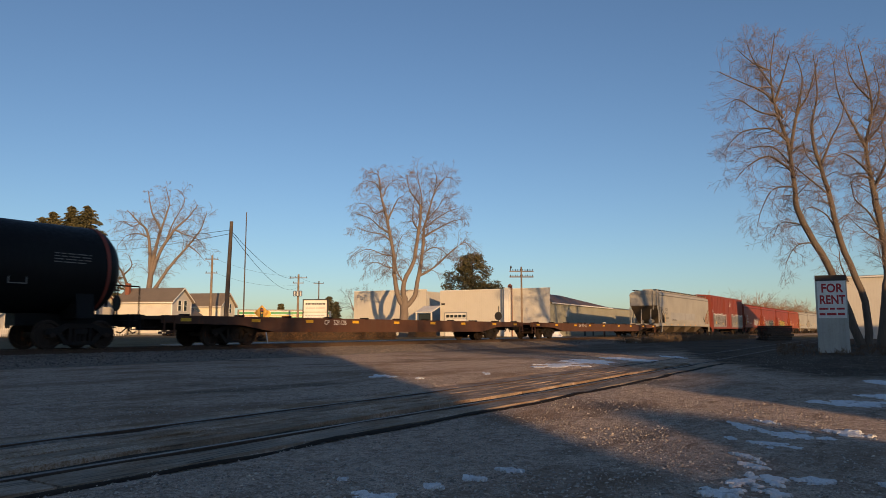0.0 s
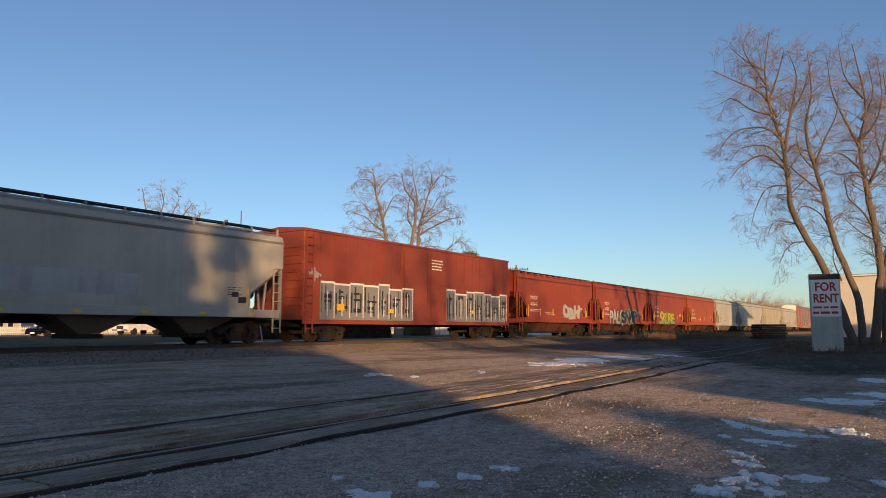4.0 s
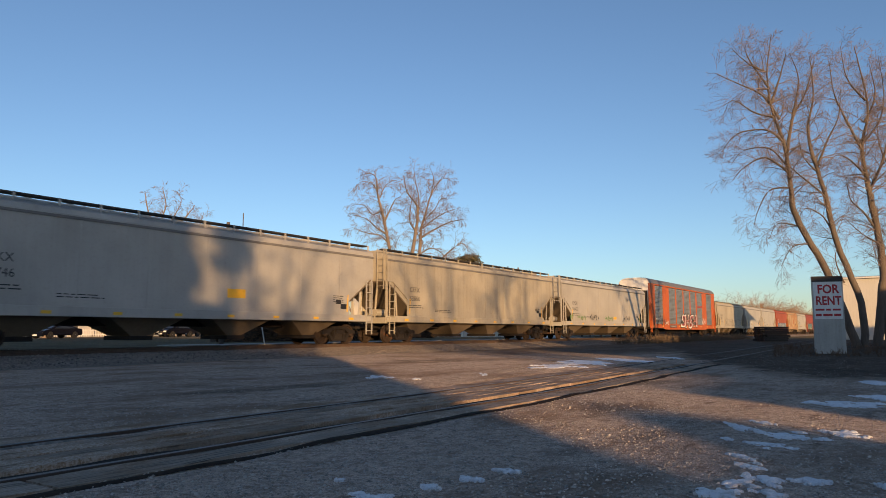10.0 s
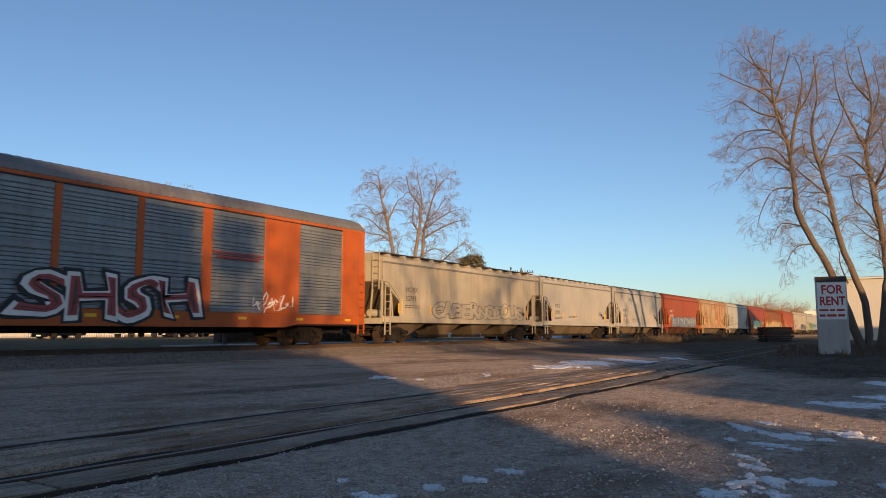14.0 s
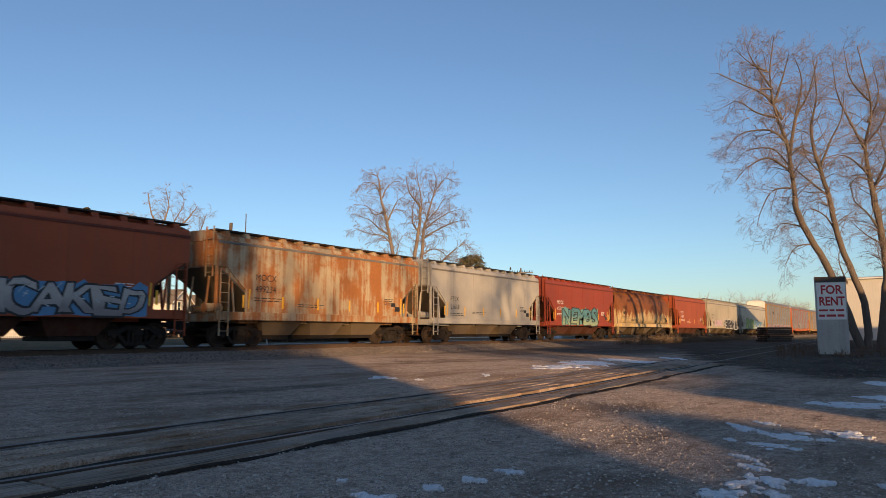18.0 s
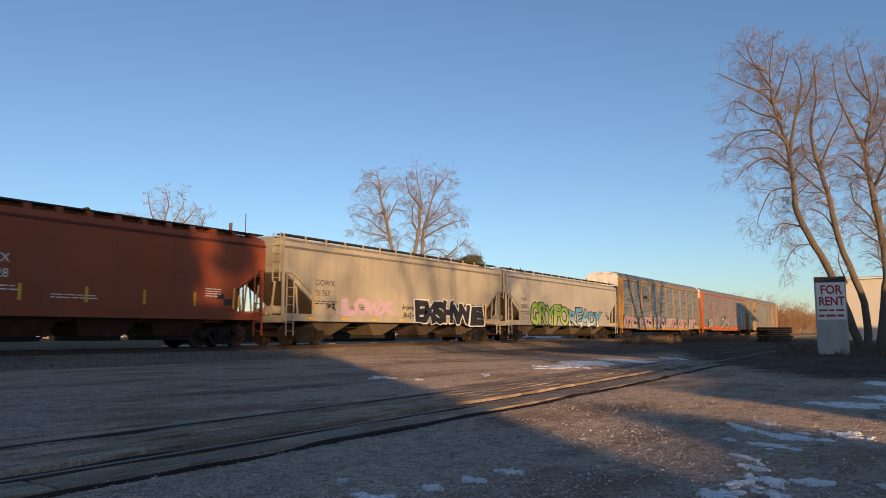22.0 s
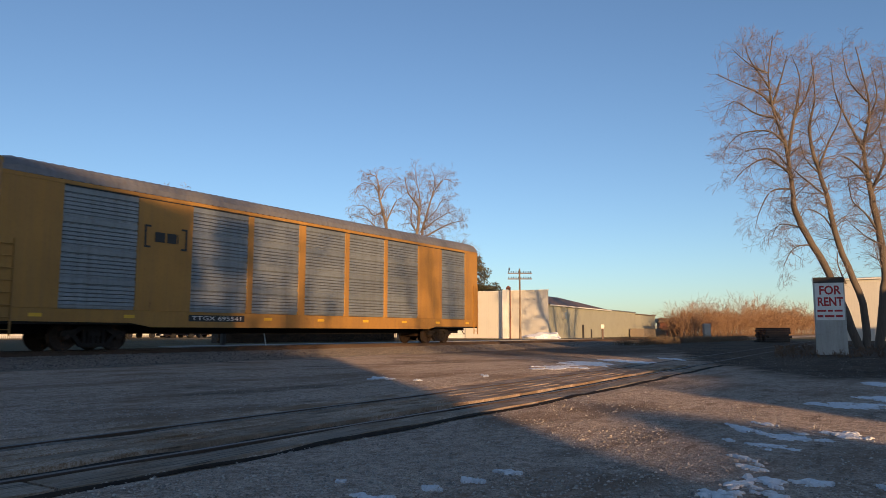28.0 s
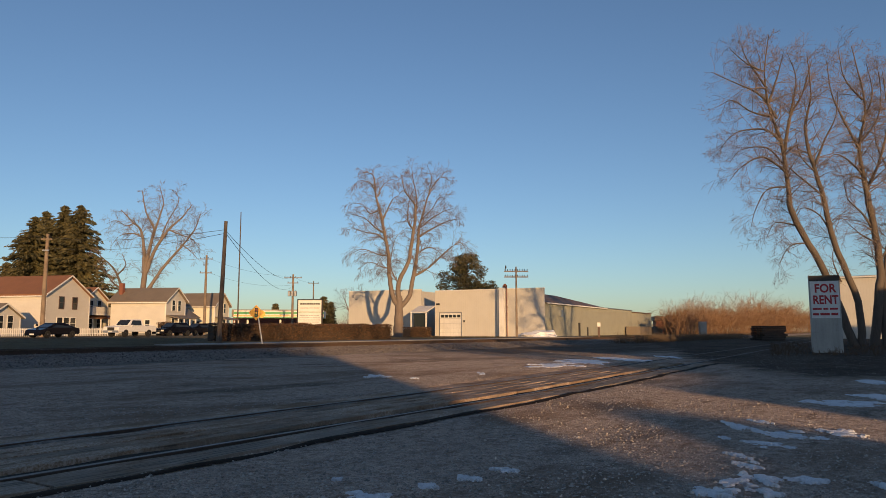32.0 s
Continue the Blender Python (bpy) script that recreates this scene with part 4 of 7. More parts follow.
    for x in (cut + 0.12, L - cut - 0.2):
        bm = B()
        prism_bm(bm, [(x, 1.5), (x + 0.07, 1.5), (x + 0.12, 2.3), (x + 0.05, 2.3)], 1, -hw - 0.008, -hw - 0.003)
        part("reflector_strip", bm, M["ink_yellow"], car)
    boxes("plate", [(L - cut - 0.95, L - cut - 0.6, -hw - 0.008, -hw - 0.003, 1.85, 2.05)], M["ink_black"], car)
    small_print(car, L - 2.9, 2.2, 0.7, 4, im, -hw - 0.007, 0.05, int(t0 * 10) + 3)
    small_print(car, xm + 2.4, 1.75, 1.6, 2, im, -hw - 0.007, 0.05, int(t0 * 10) + 5)
    for i in range(6 if L < 17 else 8):
        x = cut - 0.12 + (L - 2 * cut + 0.24) * i / (5 if L < 17 else 7)
        if style == "slab" and L < 17:
            boxes("reflector", [(x - 0.045, x + 0.045, -hw - 0.012, -hw - 0.004, 1.55, 2.05)], M["ink_yellow"], car)
        else:
            boxes("reflector", [(x - 0.16, x + 0.16, -hw - 0.022, -hw - 0.014, 1.14, 1.24)], M["ink_yellow"], car)
    boxes("data_plate", [(L - cut - 0.62, L - cut - 0.22, -hw - 0.010, -hw - 0.003, 1.62, 1.86)], M["ink_black"], car)
    running_gear(car, L, 1.65 if L < 17 else 1.9)
    return car, L


def autorack(t0, t1, mat, panels, label, height=6.02, posts_thin=False, mark="", logo=False, white_end=True):
    L = SPEED * (t1 - t0)
    car = new_car("autorack", label, "auto carrier", t0)
    m = M[mat]
    hw, eave = 1.56, height - 0.62
    # deck and sill
    bm = B()
    box_bm(bm, 0.0, L, -hw + 0.04, hw - 0.04, 0.86, 1.02)
    part("deck", bm, M["under"], car)
    for s in (-1, 1):
        bm = B()
        prism_bm(bm, [(0, 1.34), (L, 1.34), (L, 0.94), (L - 4.4, 0.92), (L - 5.2, 0.78), (5.2, 0.78), (4.4, 0.92), (0, 0.94)], 1, s * hw - 0.06 * s, s * (hw + 0.015))
        part("side_sill", bm, m, car)
    # solid sheets and rack panels between them
    edges = sorted(panels)
    spans, x = [], 0.0
    for a, b in edges:
        if a > x:
            spans.append((x, a))
        x = b
    if x < L:
        spans.append((x, L))
    for a, b in spans:
        boxes("post", [(a, b, -hw, -hw + 0.10, 1.34, eave)], m, car, bevel=0.012)
        boxes("post", [(a, b, hw - 0.10, hw, 1.34, eave)], m, car)
    for a, b in edges:
        for s in (-1, 1):
            # four plates, each with five louvre slits and a smooth band between
            bm = B()
            z0, dz = 1.40, (eave - 0.12 - 1.40) / 4
            rows = [(z0, 0.0, 0)]
            for g in range(4):
                for k in range(5):
                    z = z0 + g * dz + dz * (0.07 + 0.135 * k)
                    rows += [(z, 0.0, 0), (z + 0.012, 0.032, 0), (z + dz * 0.118, 0.024, 0), (z + dz * 0.134, 0.0, 1)]
                rows += [(z0 + g * dz + dz * 0.76, 0.0, 0), (z0 + g * dz + dz * 0.79, 0.03, 0), (z0 + (g + 1) * dz - 0.03, 0.03, 0), (z0 + (g + 1) * dz, 0.0, 0)]
            prev = None
            for z, o, mi in rows:
                ring = [bm.verts.new((xx, s * (hw - 0.057 + o), z)) for xx in (a - 0.01, b + 0.01)]
                if prev:
                    bm.faces.new((prev[0], prev[1], ring[1], ring[0])).material_index = mi
                prev = ring
            box_bm(bm, a - 0.01, b + 0.01, s * (hw - 0.10), s * (hw - 0.07), 1.36, eave - 0.1)
            part("rack_panel", mesh_from("rack_panel", bm, [M["ar_panel"], M["dark"]]), None, car, "louvred galvanised side panel")
    boxes("top_rail", [(0, L, -hw - 0.02, -hw + 0.12, eave - 0.10, eave + 0.02), (0, L, hw - 0.12, hw + 0.02, eave - 0.10, eave + 0.02)], m, car)
    # slit below the top rail
    boxes("slot", [(edges[0][0], edges[-1][1], -hw - 0.005, -hw + 0.02, eave - 0.15, eave - 0.115)], M["ink_black"], car)
    # corrugated roof with rounded edges and dropped ends
    prof = [(-hw - 0.01, eave + 0.02), (-hw + 0.03, eave + 0.22), (-hw + 0.22, height - 0.17), (-hw + 0.55, height - 0.05), (-0.5, height), (0.5, height), (hw - 0.55, height - 0.05), (hw - 0.22, height - 0.17), (hw - 0.03, eave + 0.22), (hw + 0.01, eave + 0.02)]
    bm = B()
    n = int(L / 0.16)
    prev = None
    for i in range(n + 1):
        x = L * i / n
        e = min(1.0, min(x, L - x) / 0.45)
        drop = 0.28 * (1 - e) ** 2
        o = 0.018 * (i % 2)
        ring = [bm.verts.new((x, y * (1 + o / 4), eave + (z - eave) * (1 - drop) + o)) for y, z in prof]
        if prev:
            for j in range(len(prof) - 1):
                bm.faces.new((prev[j], prev[j + 1], ring[j + 1], ring[j]))
        prev = ring
    part("roof", bm, M["ar_roof"], car)
    # end doors
    endm = M["white"] if white_end else m
    for x0, sgn in ((0.0, 1), (L, -1)):
        boxes("end_door", [(min(x0 + sgn * 0.10, x0 + sgn * 0.18), max(x0 + sgn * 0.10, x0 + sgn * 0.18), -hw + 0.12, hw - 0.12, 1.0, eave - 0.7)], M["dark"] if white_end else m, car)
        bm = B()
        prism_bm(bm, [(y * 0.985, z - 0.02) for y, z in prof] + [(hw - 0.02, eave - 0.72), (-hw + 0.02, eave - 0.72)], 0, x0 + sgn * 0.02, x0 + sgn * 0.12)
        part("end_hood", bm, endm, car, "white painted end hood" if white_end else "")
        bm = B()
        for y in (-hw + 0.1, -0.75, -0.05, 0.65, hw - 0.22):
            box_bm(bm, min(x0, x0 + sgn * 0.09), max(x0, x0 + sgn * 0.09), y, y + 0.12, 1.0, eave - 0.7)
        part("end_post", bm, M["galv"], car)
    ladder(car, 0.05, -hw - 0.05, 0.5, 3.4, m)
    ladder(car, L - 0.5, -hw - 0.05, 0.5, 3.4, m)
    boxes("centre_sill", [(0.1, L - 0.1, -0.2, 0.2, 0.55, 0.9)], M["under"], car)
    if mark:
        boxes("number_board", [(L * 0.245, L * 0.245 + 2.6, -hw - 0.022, -hw - 0.014, 1.0, 1.24)], M["ink_black"], car)
        lettering(mark, car, L * 0.245 + 0.12, 1.05, 0.15, M["ink_white"], -hw - 0.026, 2.3)
    for i in range(9):
        x = 1.2 + (L - 2.4) * i / 8
        boxes("reflector", [(x - 0.2, x + 0.2, -hw - 0.021, -hw - 0.014, 1.08, 1.19)], M["ink_yellow"], car)
    running_gear(car, L, 3.4)
    return car, L


def frame_logo(car, x, z, w, h, mat, y):
    """A railway emblem drawn as plain bracket and bar shapes."""
    boxes("emblem", [(x, x + 0.08, y, y + 0.006, z, z + h), (x, x + 0.25, y, y + 0.006, z, z + 0.07), (x, x + 0.25, y, y + 0.006, z + h - 0.07, z + h),
                     (x + w - 0.08, x + w, y, y + 0.006, z, z + h), (x + w - 0.25, x + w, y, y + 0.006, z, z + 0.07), (x + w - 0.25, x + w, y, y + 0.006, z + h - 0.07, z + h),
                     (x + 0.42, x + 0.82, y, y + 0.006, z + h * 0.28, z + h * 0.72), (x + 0.9, x + 1.3, y, y + 0.006, z + h * 0.28, z + h * 0.72), (x + 1.38, x + w - 0.4, y, y + 0.006, z + h * 0.28, z + h * 0.72)], mat, car, joined=True)


def tank_car(t0, t1):
    L = SPEED * (t1 - t0)
    car = new_car("tank_car", "glossy black tank car with stencilled data", "tank car", t0)
    r, zc = 1.48, 2.62
    bm = B()
    prof = [(0.02, 0.45), (0.7, 0.52), (1.15, 0.70), (1.4, 0.98), (r, 1.35), (r, L - 1.35), (1.4, L - 0.98), (1.15, L - 0.70), (0.7, L - 0.52), (0.02, L - 0.45)]
    lathe_bm(bm, prof, "x", 40, (0, 0, zc))
    part("tank", bm, M["black"], car, smooth=True)
    bm = B()
    lathe_bm(bm, [(r + 0.012, L - 1.32), (r + 0.012, L - 1.2)], "x", 40, (0, 0, zc))
    part("reflective_band", bm, M["box_red"], car)
    for x in (1.9, L - 1.9):
        bm = B()
        prism_bm(bm, [(-1.35, 1.0), (1.35, 1.0), (1.2, 1.9), (0.6, 1.3), (-0.6, 1.3), (-1.2, 1.9)], 0, x - 0.3, x + 0.3)
        part("saddle", bm, M["black"], car)
    boxes("stub_sill", [(0.1, 3.6, -0.3, 0.3, 0.75, 1.15), (L - 3.6, L - 0.1, -0.3, 0.3, 0.75, 1.15), (0.05, 0.3, -1.5, 1.5, 0.95, 1.15), (L - 0.3, L - 0.05, -1.5, 1.5, 0.95, 1.15)], M["black"], car)
    bm = B()
    lathe_bm(bm, [(0.55, zc + r - 0.1), (0.55, zc + r + 0.42), (0.48, zc + r + 0.5)], "z", 18, (L / 2, 0, 0))
    part("dome", bm, M["black"], car)
    for y in (-1.45, 1.45):
        bm = B()
        tube_bm(bm, (L - 1.0, y, 1.1), (L - 1.0, y, 2.1), 0.025, n=5)
        tube_bm(bm, (L - 1.0, y, 2.1), (L - 0.1, y, 2.1), 0.025, n=5)
        tube_bm(bm, (L - 0.1, y, 1.1), (L - 0.1, y, 2.1), 0.025, n=5)
        part("hand_rail", bm, M["black"], car)
    ladder(car, L - 0.5, -1.5, 0.45, 1.15, M["black"])
    small_print(car, L - 3.1, 3.0, 1.2, 4, M["stencil_dim"], -1.485, 0.05, 4)
    boxes("data_plate", [(L - 4.4, L - 3.85, -1.42, -1.40, 2.0, 2.03), (L - 4.4, L - 3.85, -1.42, -1.40, 2.27, 2.3), (L - 4.4, L - 4.37, -1.42, -1.40, 2.03, 2.27), (L - 3.88, L - 3.85, -1.42, -1.40, 2.03, 2.27)], M["stencil_dim"], car)
    boxes("reflector", [(L - 7.3, L - 7.05, -1.49, -1.47, 2.75, 3.2)], M["ink_yellow"], car)
    running_gear(car, L, 1.9)


def flat_car(t0, t1, mark):
    L = SPEED * (t1 - t0)
    car = new_car("flat_car", "long empty rust-brown flat car with yellow tags", "flat car", t0)
    bm = B()
    box_bm(bm, 0, L, -1.5, 1.5, 1.0, 1.12)
    part("deck", bm, M["flat_brown"], car)
    for s in (-1, 1):
        bm = B()
        prism_bm(bm, [(0, 1.14), (L, 1.14), (L, 0.86), (L - 3.6, 0.80), (L - 5.4, 0.52), (5.4, 0.52), (3.6, 0.80), (0, 0.86)], 1, s * 1.42, s * 1.52)
        part("side_sill", bm, M["flat_brown"], car)
    boxes("centre_sill", [(0.1, L - 0.1, -0.25, 0.25, 0.6, 1.0)], M["under"], car)
    for i in range(11):
        x = 1.0 + (L - 2.0) * i / 10
        boxes("tie_down", [(x - 0.12, x + 0.12, -1.55, -1.2, 1.12, 1.20)], M["under"], car)
        boxes("tie_down", [(x - 0.12, x + 0.12, 1.2, 1.55, 1.12, 1.20)], M["under"], car)
    rnd = random.Random(int(t0 * 100))
    for i in range(9):
        x = 0.8 + (L - 1.6) * i / 8 + rnd.uniform(-0.3, 0.3)
        boxes("reflector", [(x - 0.22, x + 0.22, -1.53, -1.522, 0.93, 1.05)], M["ink_yellow"], car)
    for k, word in enumerate(mark.split()):
        lettering(word, car, L * 0.30 + 0.62 * k, 0.86, 0.2, M["ink_white"], -1.526)
    bm = B()
    tube_bm(bm, (-0.25, 0.9, 1.0), (-0.25, 0.9, 2.3), 0.03, n=5)
    lathe_bm(bm, [(0.27, -0.3), (0.30, -0.28), (0.27, -0.26)], "x", 12, (0, 0.9, 1.6))
    part("brake_wheel", bm, M["dark"], car)
    ladder(car, 0.05, -1.56, 0.4, 1.1, M["flat_brown"], n=2)
    ladder(car, L - 0.5, -1.56, 0.4, 1.1, M["flat_brown"], n=2)
    running_gear(car, L, 3.6)


def box_car(t0, t1):
    L = SPEED * (t1 - t0)
    car = new_car("box_car", "red-brown steel box car with silver sprayed panels", "box car", t0)
    m = M["box_red"]
    bm = B()
    box_bm(bm, 0.0, L, -1.56, 1.56, 1.0, 4.95)
    part("body", bm, m, car, bevel=0.02)
    bm = B()
    prism_bm(bm, [(-1.6, 4.95), (-1.58, 5.07), (0, 5.2), (1.58, 5.07), (1.6, 4.95)], 0, -0.03, L + 0.03)
    part("roof", bm, m, car)
    n = 22
    for i in range(n):
        x = 0.15 + (L - 0.3) * i / (n - 1)
        if abs(x - L / 2) > 2.5:
            boxes("side_rib", [(x - 0.04, x + 0.04, s * 1.56 - 0.02, s * 1.56 + 0.02, 1.1, 4.9) for s in (-1, 1)], m, car)
    for a in (L / 2 - 2.45, L / 2 + 0.02):
        for s in (-1, 1):
            bm = B()
            box_bm(bm, a, a + 2.42, s * 1.575 - 0.03, s * 1.575 + 0.03, 1.15, 4.8)
            for k in range(4):
                box_bm(bm, a + 0.1, a + 2.3, s * 1.59 - 0.03, s * 1.59 + 0.03, 1.4 + k * 0.8, 1.5 + k * 0.8)
            d = part("sliding_door", bm, m, car)
            boxes("door_bar", [(a + 0.3, a + 0.34, s * 1.63 - 0.02, s * 1.63 + 0.02, 1.2, 4.75)], m, d)
    boxes("side_sill", [(0, L, -1.58, -1.5, 0.82, 1.1), (0, L, 1.5, 1.58, 0.82, 1.1)], m, car)
    for x0, s in ((0, -1), (L, 1)):
        bm = B()
        for k in range(9):
            box_bm(bm, min(x0, x0 + s * 0.05), max(x0, x0 + s * 0.05), -1.45, 1.45, 1.25 + k * 0.37, 1.42 + k * 0.37)
        part("end_rib", bm, m, car)
    for a, b, seed in ((1.0, 8.2, 3), (L - 7.6, L - 0.4, 8)):
        r2 = random.Random(seed)
        x = a
        while x < b - 0.3:
            w = min(r2.uniform(0.85, 1.25), b - x)
            zt = r2.uniform(2.62, 2.86)
            bm = B()
            prism_bm(bm, [(x, 1.02), (x + w, 1.02), (x + w, zt), (x, zt - 0.05)], 1, -1.628, -1.60)
            part("sprayed_panel", bm, M["fade_silver"], car)
            bm = B()
            for px in (x + w * 0.06, x + w * r2.uniform(0.28, 0.4), x + w * r2.uniform(0.6, 0.75)):
                pz = r2.uniform(1.05, 1.5)
                box_bm(bm, px, px + r2.uniform(0.05, 0.11), -1.634, -1.63, pz, zt - r2.uniform(0.1, 0.5))
            for _ in range(3):
                pz = r2.uniform(1.3, 2.4)
                box_bm(bm, x + w * 0.25, x + w * r2.uniform(0.5, 0.85), -1.6385, -1.635, pz, pz + r2.uniform(0.06, 0.2))
            part("sprayed_bar", bm, M["ink_black"], car)
            bm = B()
            box_bm(bm, x, x + w, -1.643, -1.64, zt - 0.08, zt + 0.01)
            box_bm(bm, x + w - 0.06, x + w - 0.01, -1.643, -1.64, 1.1, zt - 0.08)
            box_bm(bm, x + w * 0.45, x + w * 0.5, -1.643, -1.64, 1.2, r2.uniform(1.8, 2.5))
            part("sprayed_outline", bm, M["ink_white"], car)
            x += w
    small_print(car, L * 0.52, 4.35, 1.1, 4, M["ink_white"], -1.64, 0.09, 31)
    tag(car, 0.25, 1.0, 2.7, 3.4, M["ink_silver"], 33, -1.63, 0.04, 4)
    boxes("placard", [(2.1, 2.6, -1.65, -1.645, 1.45, 1.75), (6.0, 6.4, -1.65, -1.645, 1.4, 1.6), (L - 4.9, L - 4.6, -1.65, -1.645, 1.5, 1.7)], M["ink_yellow"], car)
    boxes("reflector", [(x - 0.25, x + 0.25, -1.60, -1.59, 1.45, 1.6) for x in (2.4, L - 2.4)], M["ink_yellow"], car)
    ladder(car, 0.1, -1.62, 0.45, 4.85, m)
    ladder(car, L - 0.55, -1.62, 0.45, 2.6, m)
    boxes("centre_sill", [(0.1, L - 0.1, -0.2, 0.2, 0.7, 1.0)], M["under"], car)
    running_gear(car, L, 2.2)


def build_train():
    iw, ik = M["ink_white"], M["ink_black"]
    tank_car(0.72, 1.655)
    flat_car(1.70, 3.23, "CP 521128")
    flat_car(3.30, 4.83, "CP 521312")
    car, L = hopper(4.91, 6.03, "grey", "pale grey four-bay covered hopper with blue-grey repaint patches", 4, 4.72, marks=("NCIX", "7417"), ink="ink_black")
    boxes("repaint_patch", [(0.1, 1.6, -1.566, -1.562, 3.0, 3.7), (3.9, 13.5, -1.5665, -1.562, 1.75, 2.5)], M["repaint"], car)
    box_car(6.10, 7.155)
    red = "brick-red three-bay covered hopper with faded sprayed lettering"
    c, L = hopper(7.228, 7.97, "red", red, 3, marks=("MOCX", "412442"))
    graffiti(c, "OBH", 7.4, 10.4, 1.45, 2.3, M["repaint"], M["repaint"], seed=2)
    c, L = hopper(8.02, 8.77, "red", "brick-red covered hopper with white and green sprayed letters", 3, marks=("MOCX", "412426"))
    graffiti(c, "PALO", 3.0, 6.6, 1.1, 2.3, M["fade_silver"], ik, seed=3, fat=0.03)
    graffiti(c, "SNAP", 6.1, 10.3, 1.18, 2.3, ik, M["ink_teal"], seed=4, fat=0.05, shine=M["ink_pale"])
    c, L = hopper(8.82, 9.578, "red", "brick-red covered hopper with lime sprayed letters", 3, marks=("MOCX", "412463"))
    graffiti(c, "SKURE", 3.3, 8.6, 1.2, 2.3, M["fade_yellow"], ik, shadow=M["ink_green"], seed=5, fat=0.04, shine=M["ink_lime"])
    hopper(9.63, 10.385, "red2", red, 3, marks=("MOCX", "412186"))
    hopper(10.437, 11.19, "grey2", "light grey three-bay covered hopper, clean paint", 3, marks=("PTEX", "21349"), ink="ink_black", mz=2.36)
    c, L = hopper(11.255, 12.36, "grey2", "light grey four-bay covered hopper with yellow placard", 4, 4.72, marks=("AOKX", "601746"), ink="ink_black")
    boxes("placard", [(L * 0.55, L * 0.55 + 0.9, -1.572, -1.563, 1.9, 2.25)], M["ink_yellow"], c)
    hopper(12.424, 13.52, "cream", "cream-grey four-bay covered hopper with light dirt", 4, 4.72, marks=("CEFX", "53866"), ink="ink_black")
    c, L = hopper(13.612, 14.71, "grey2", "light grey covered hopper with thin green and black tags", 4, 4.72, marks=("CPCX", "816430"), ink="ink_black")
    for k, (a, b, mt) in enumerate(((1.4, 2.0, "ink_green"), (2.9, 4.5, "ink_green"), (5.4, 7.4, "ink_black"), (8.8, 10.6, "ink_green"), (13.4, 15.0, "ink_black"), (17.6, 18.6, "ink_green"))):
        tag(c, a, b, 1.42, 2.0, M[mt], 60 + k, loops=5 if b - a > 1 else 3)
    boxes("placard", [(10.9, 11.6, -1.572, -1.563, 1.62, 1.85)], M["ink_yellow"], c)
    c, L = autorack(14.79, 16.31, "ar_orange", [(1.81, 4.52), (6.72, 9.29), (9.59, 12.32), (12.56, 15.2), (15.48, 17.93), (18.37, 21.0), (23.01, 25.74)], "orange auto carrier with blue-grey corrugated panels and white end hood", mark="TTGX 693232")
    graffiti(c, "SHSH", 11.2, 17.7, 1.08, 2.55, M["ink_white"], ik, y=-1.585, seed=9, fat=0.03)
    graffiti(c, "SHSH", 11.3, 17.6, 1.2, 2.45, M["trim_dark"], M["ink_rose"], y=-1.598, seed=9, fat=-0.035)
    tag(c, 1.9, 5.2, 1.15, 2.3, ik, 84, -1.588, 0.03, 8)
    tag(c, 1.9, 2.9, 1.5, 2.2, iw, 81, -1.59, loops=4)
    tag(c, 5.0, 6.4, 1.2, 1.8, iw, 82, -1.59, loops=4)
    tag(c, 20.4, 22.6, 1.3, 2.2, iw, 83, -1.59)
    boxes("emblem", [(18.4, 20.9, -1.59, -1.572, 3.6, 3.68), (18.6, 20.7, -1.59, -1.572, 3.42, 3.52)], M["ink_rose"], c)
    c, L = hopper(16.39, 17.33, "cream", "dirty cream four-bay covered hopper with worn outline letters", 4, 4.6, marks=("MOBX", "52793"), ink="ink_black")
    graffiti(c, "CABERNODOUS", 4.4, 15.0, 1.42, 2.2, M["cream"], M["chord_grey"], seed=11)
    hopper(17.404, 18.14, "grey2", "light grey three-bay covered hopper", 3, marks=("PTEX", "21908"), ink="ink_black", mz=2.36)
    hopper(18.203, 18.95, "grey2", "light grey three-bay covered hopper", 3, marks=("PTEX", "21642"), ink="ink_black", mz=2.36)
    c, L = hopper(19.005, 19.756, "red2", "orange-red covered hopper with large silver and blue sprayed letters", 3, marks=("MOCX", "416255"))
    graffiti(c, "ANIONCAKED", 2.5, 11.7, 1.18, 2.12, M["fade_silver"], ik, shadow=M["ink_blue"], seed=12, fat=0.02, shine=M["ink_pale"])
    hopper(19.827, 20.56, "rusty_grey", "grey covered hopper with long rust streaks", 3, marks=("MOCX", "499234"), ink="ink_black")
    hopper(20.63, 21.37, "grey2", "light grey three-bay covered hopper", 3, marks=("PTEX", "21618"), ink="ink_black", mz=2.36)
    c, L = hopper(21.43, 22.18, "red", "brick-red covered hopper with teal sprayed letters", 3, marks=("MOCX", "412384"))
    graffiti(c, "NEMBS", 2.8, 9.7, 1.2, 2.35, M["fade_teal"], ik, shadow=M["ink_teal"], seed=13, fat=0.03, shine=ik)
    hopper(22.21, 23.145, "rusty", "round-sided hopper eaten by dark rust over cream paint", 4, 4.5, style="round", marks=("MOCX", "48006"), ink="ink_black")
    hopper(23.24, 23.96, "red2", "orange-red three-bay covered hopper", 3, marks=("MOCX", "416328"))
    c, L = hopper(24.02, 25.06, "cream", "pale grey four-bay hopper with black, white and pink sprayed letters", 4, 4.72, marks=("DOWX", "21767"), ink="ink_black")
    graffiti(c, "LOWX", 3.6, 7.4, 1.45, 2.1, M["ink_pink"], M["ink_pink"], seed=14)
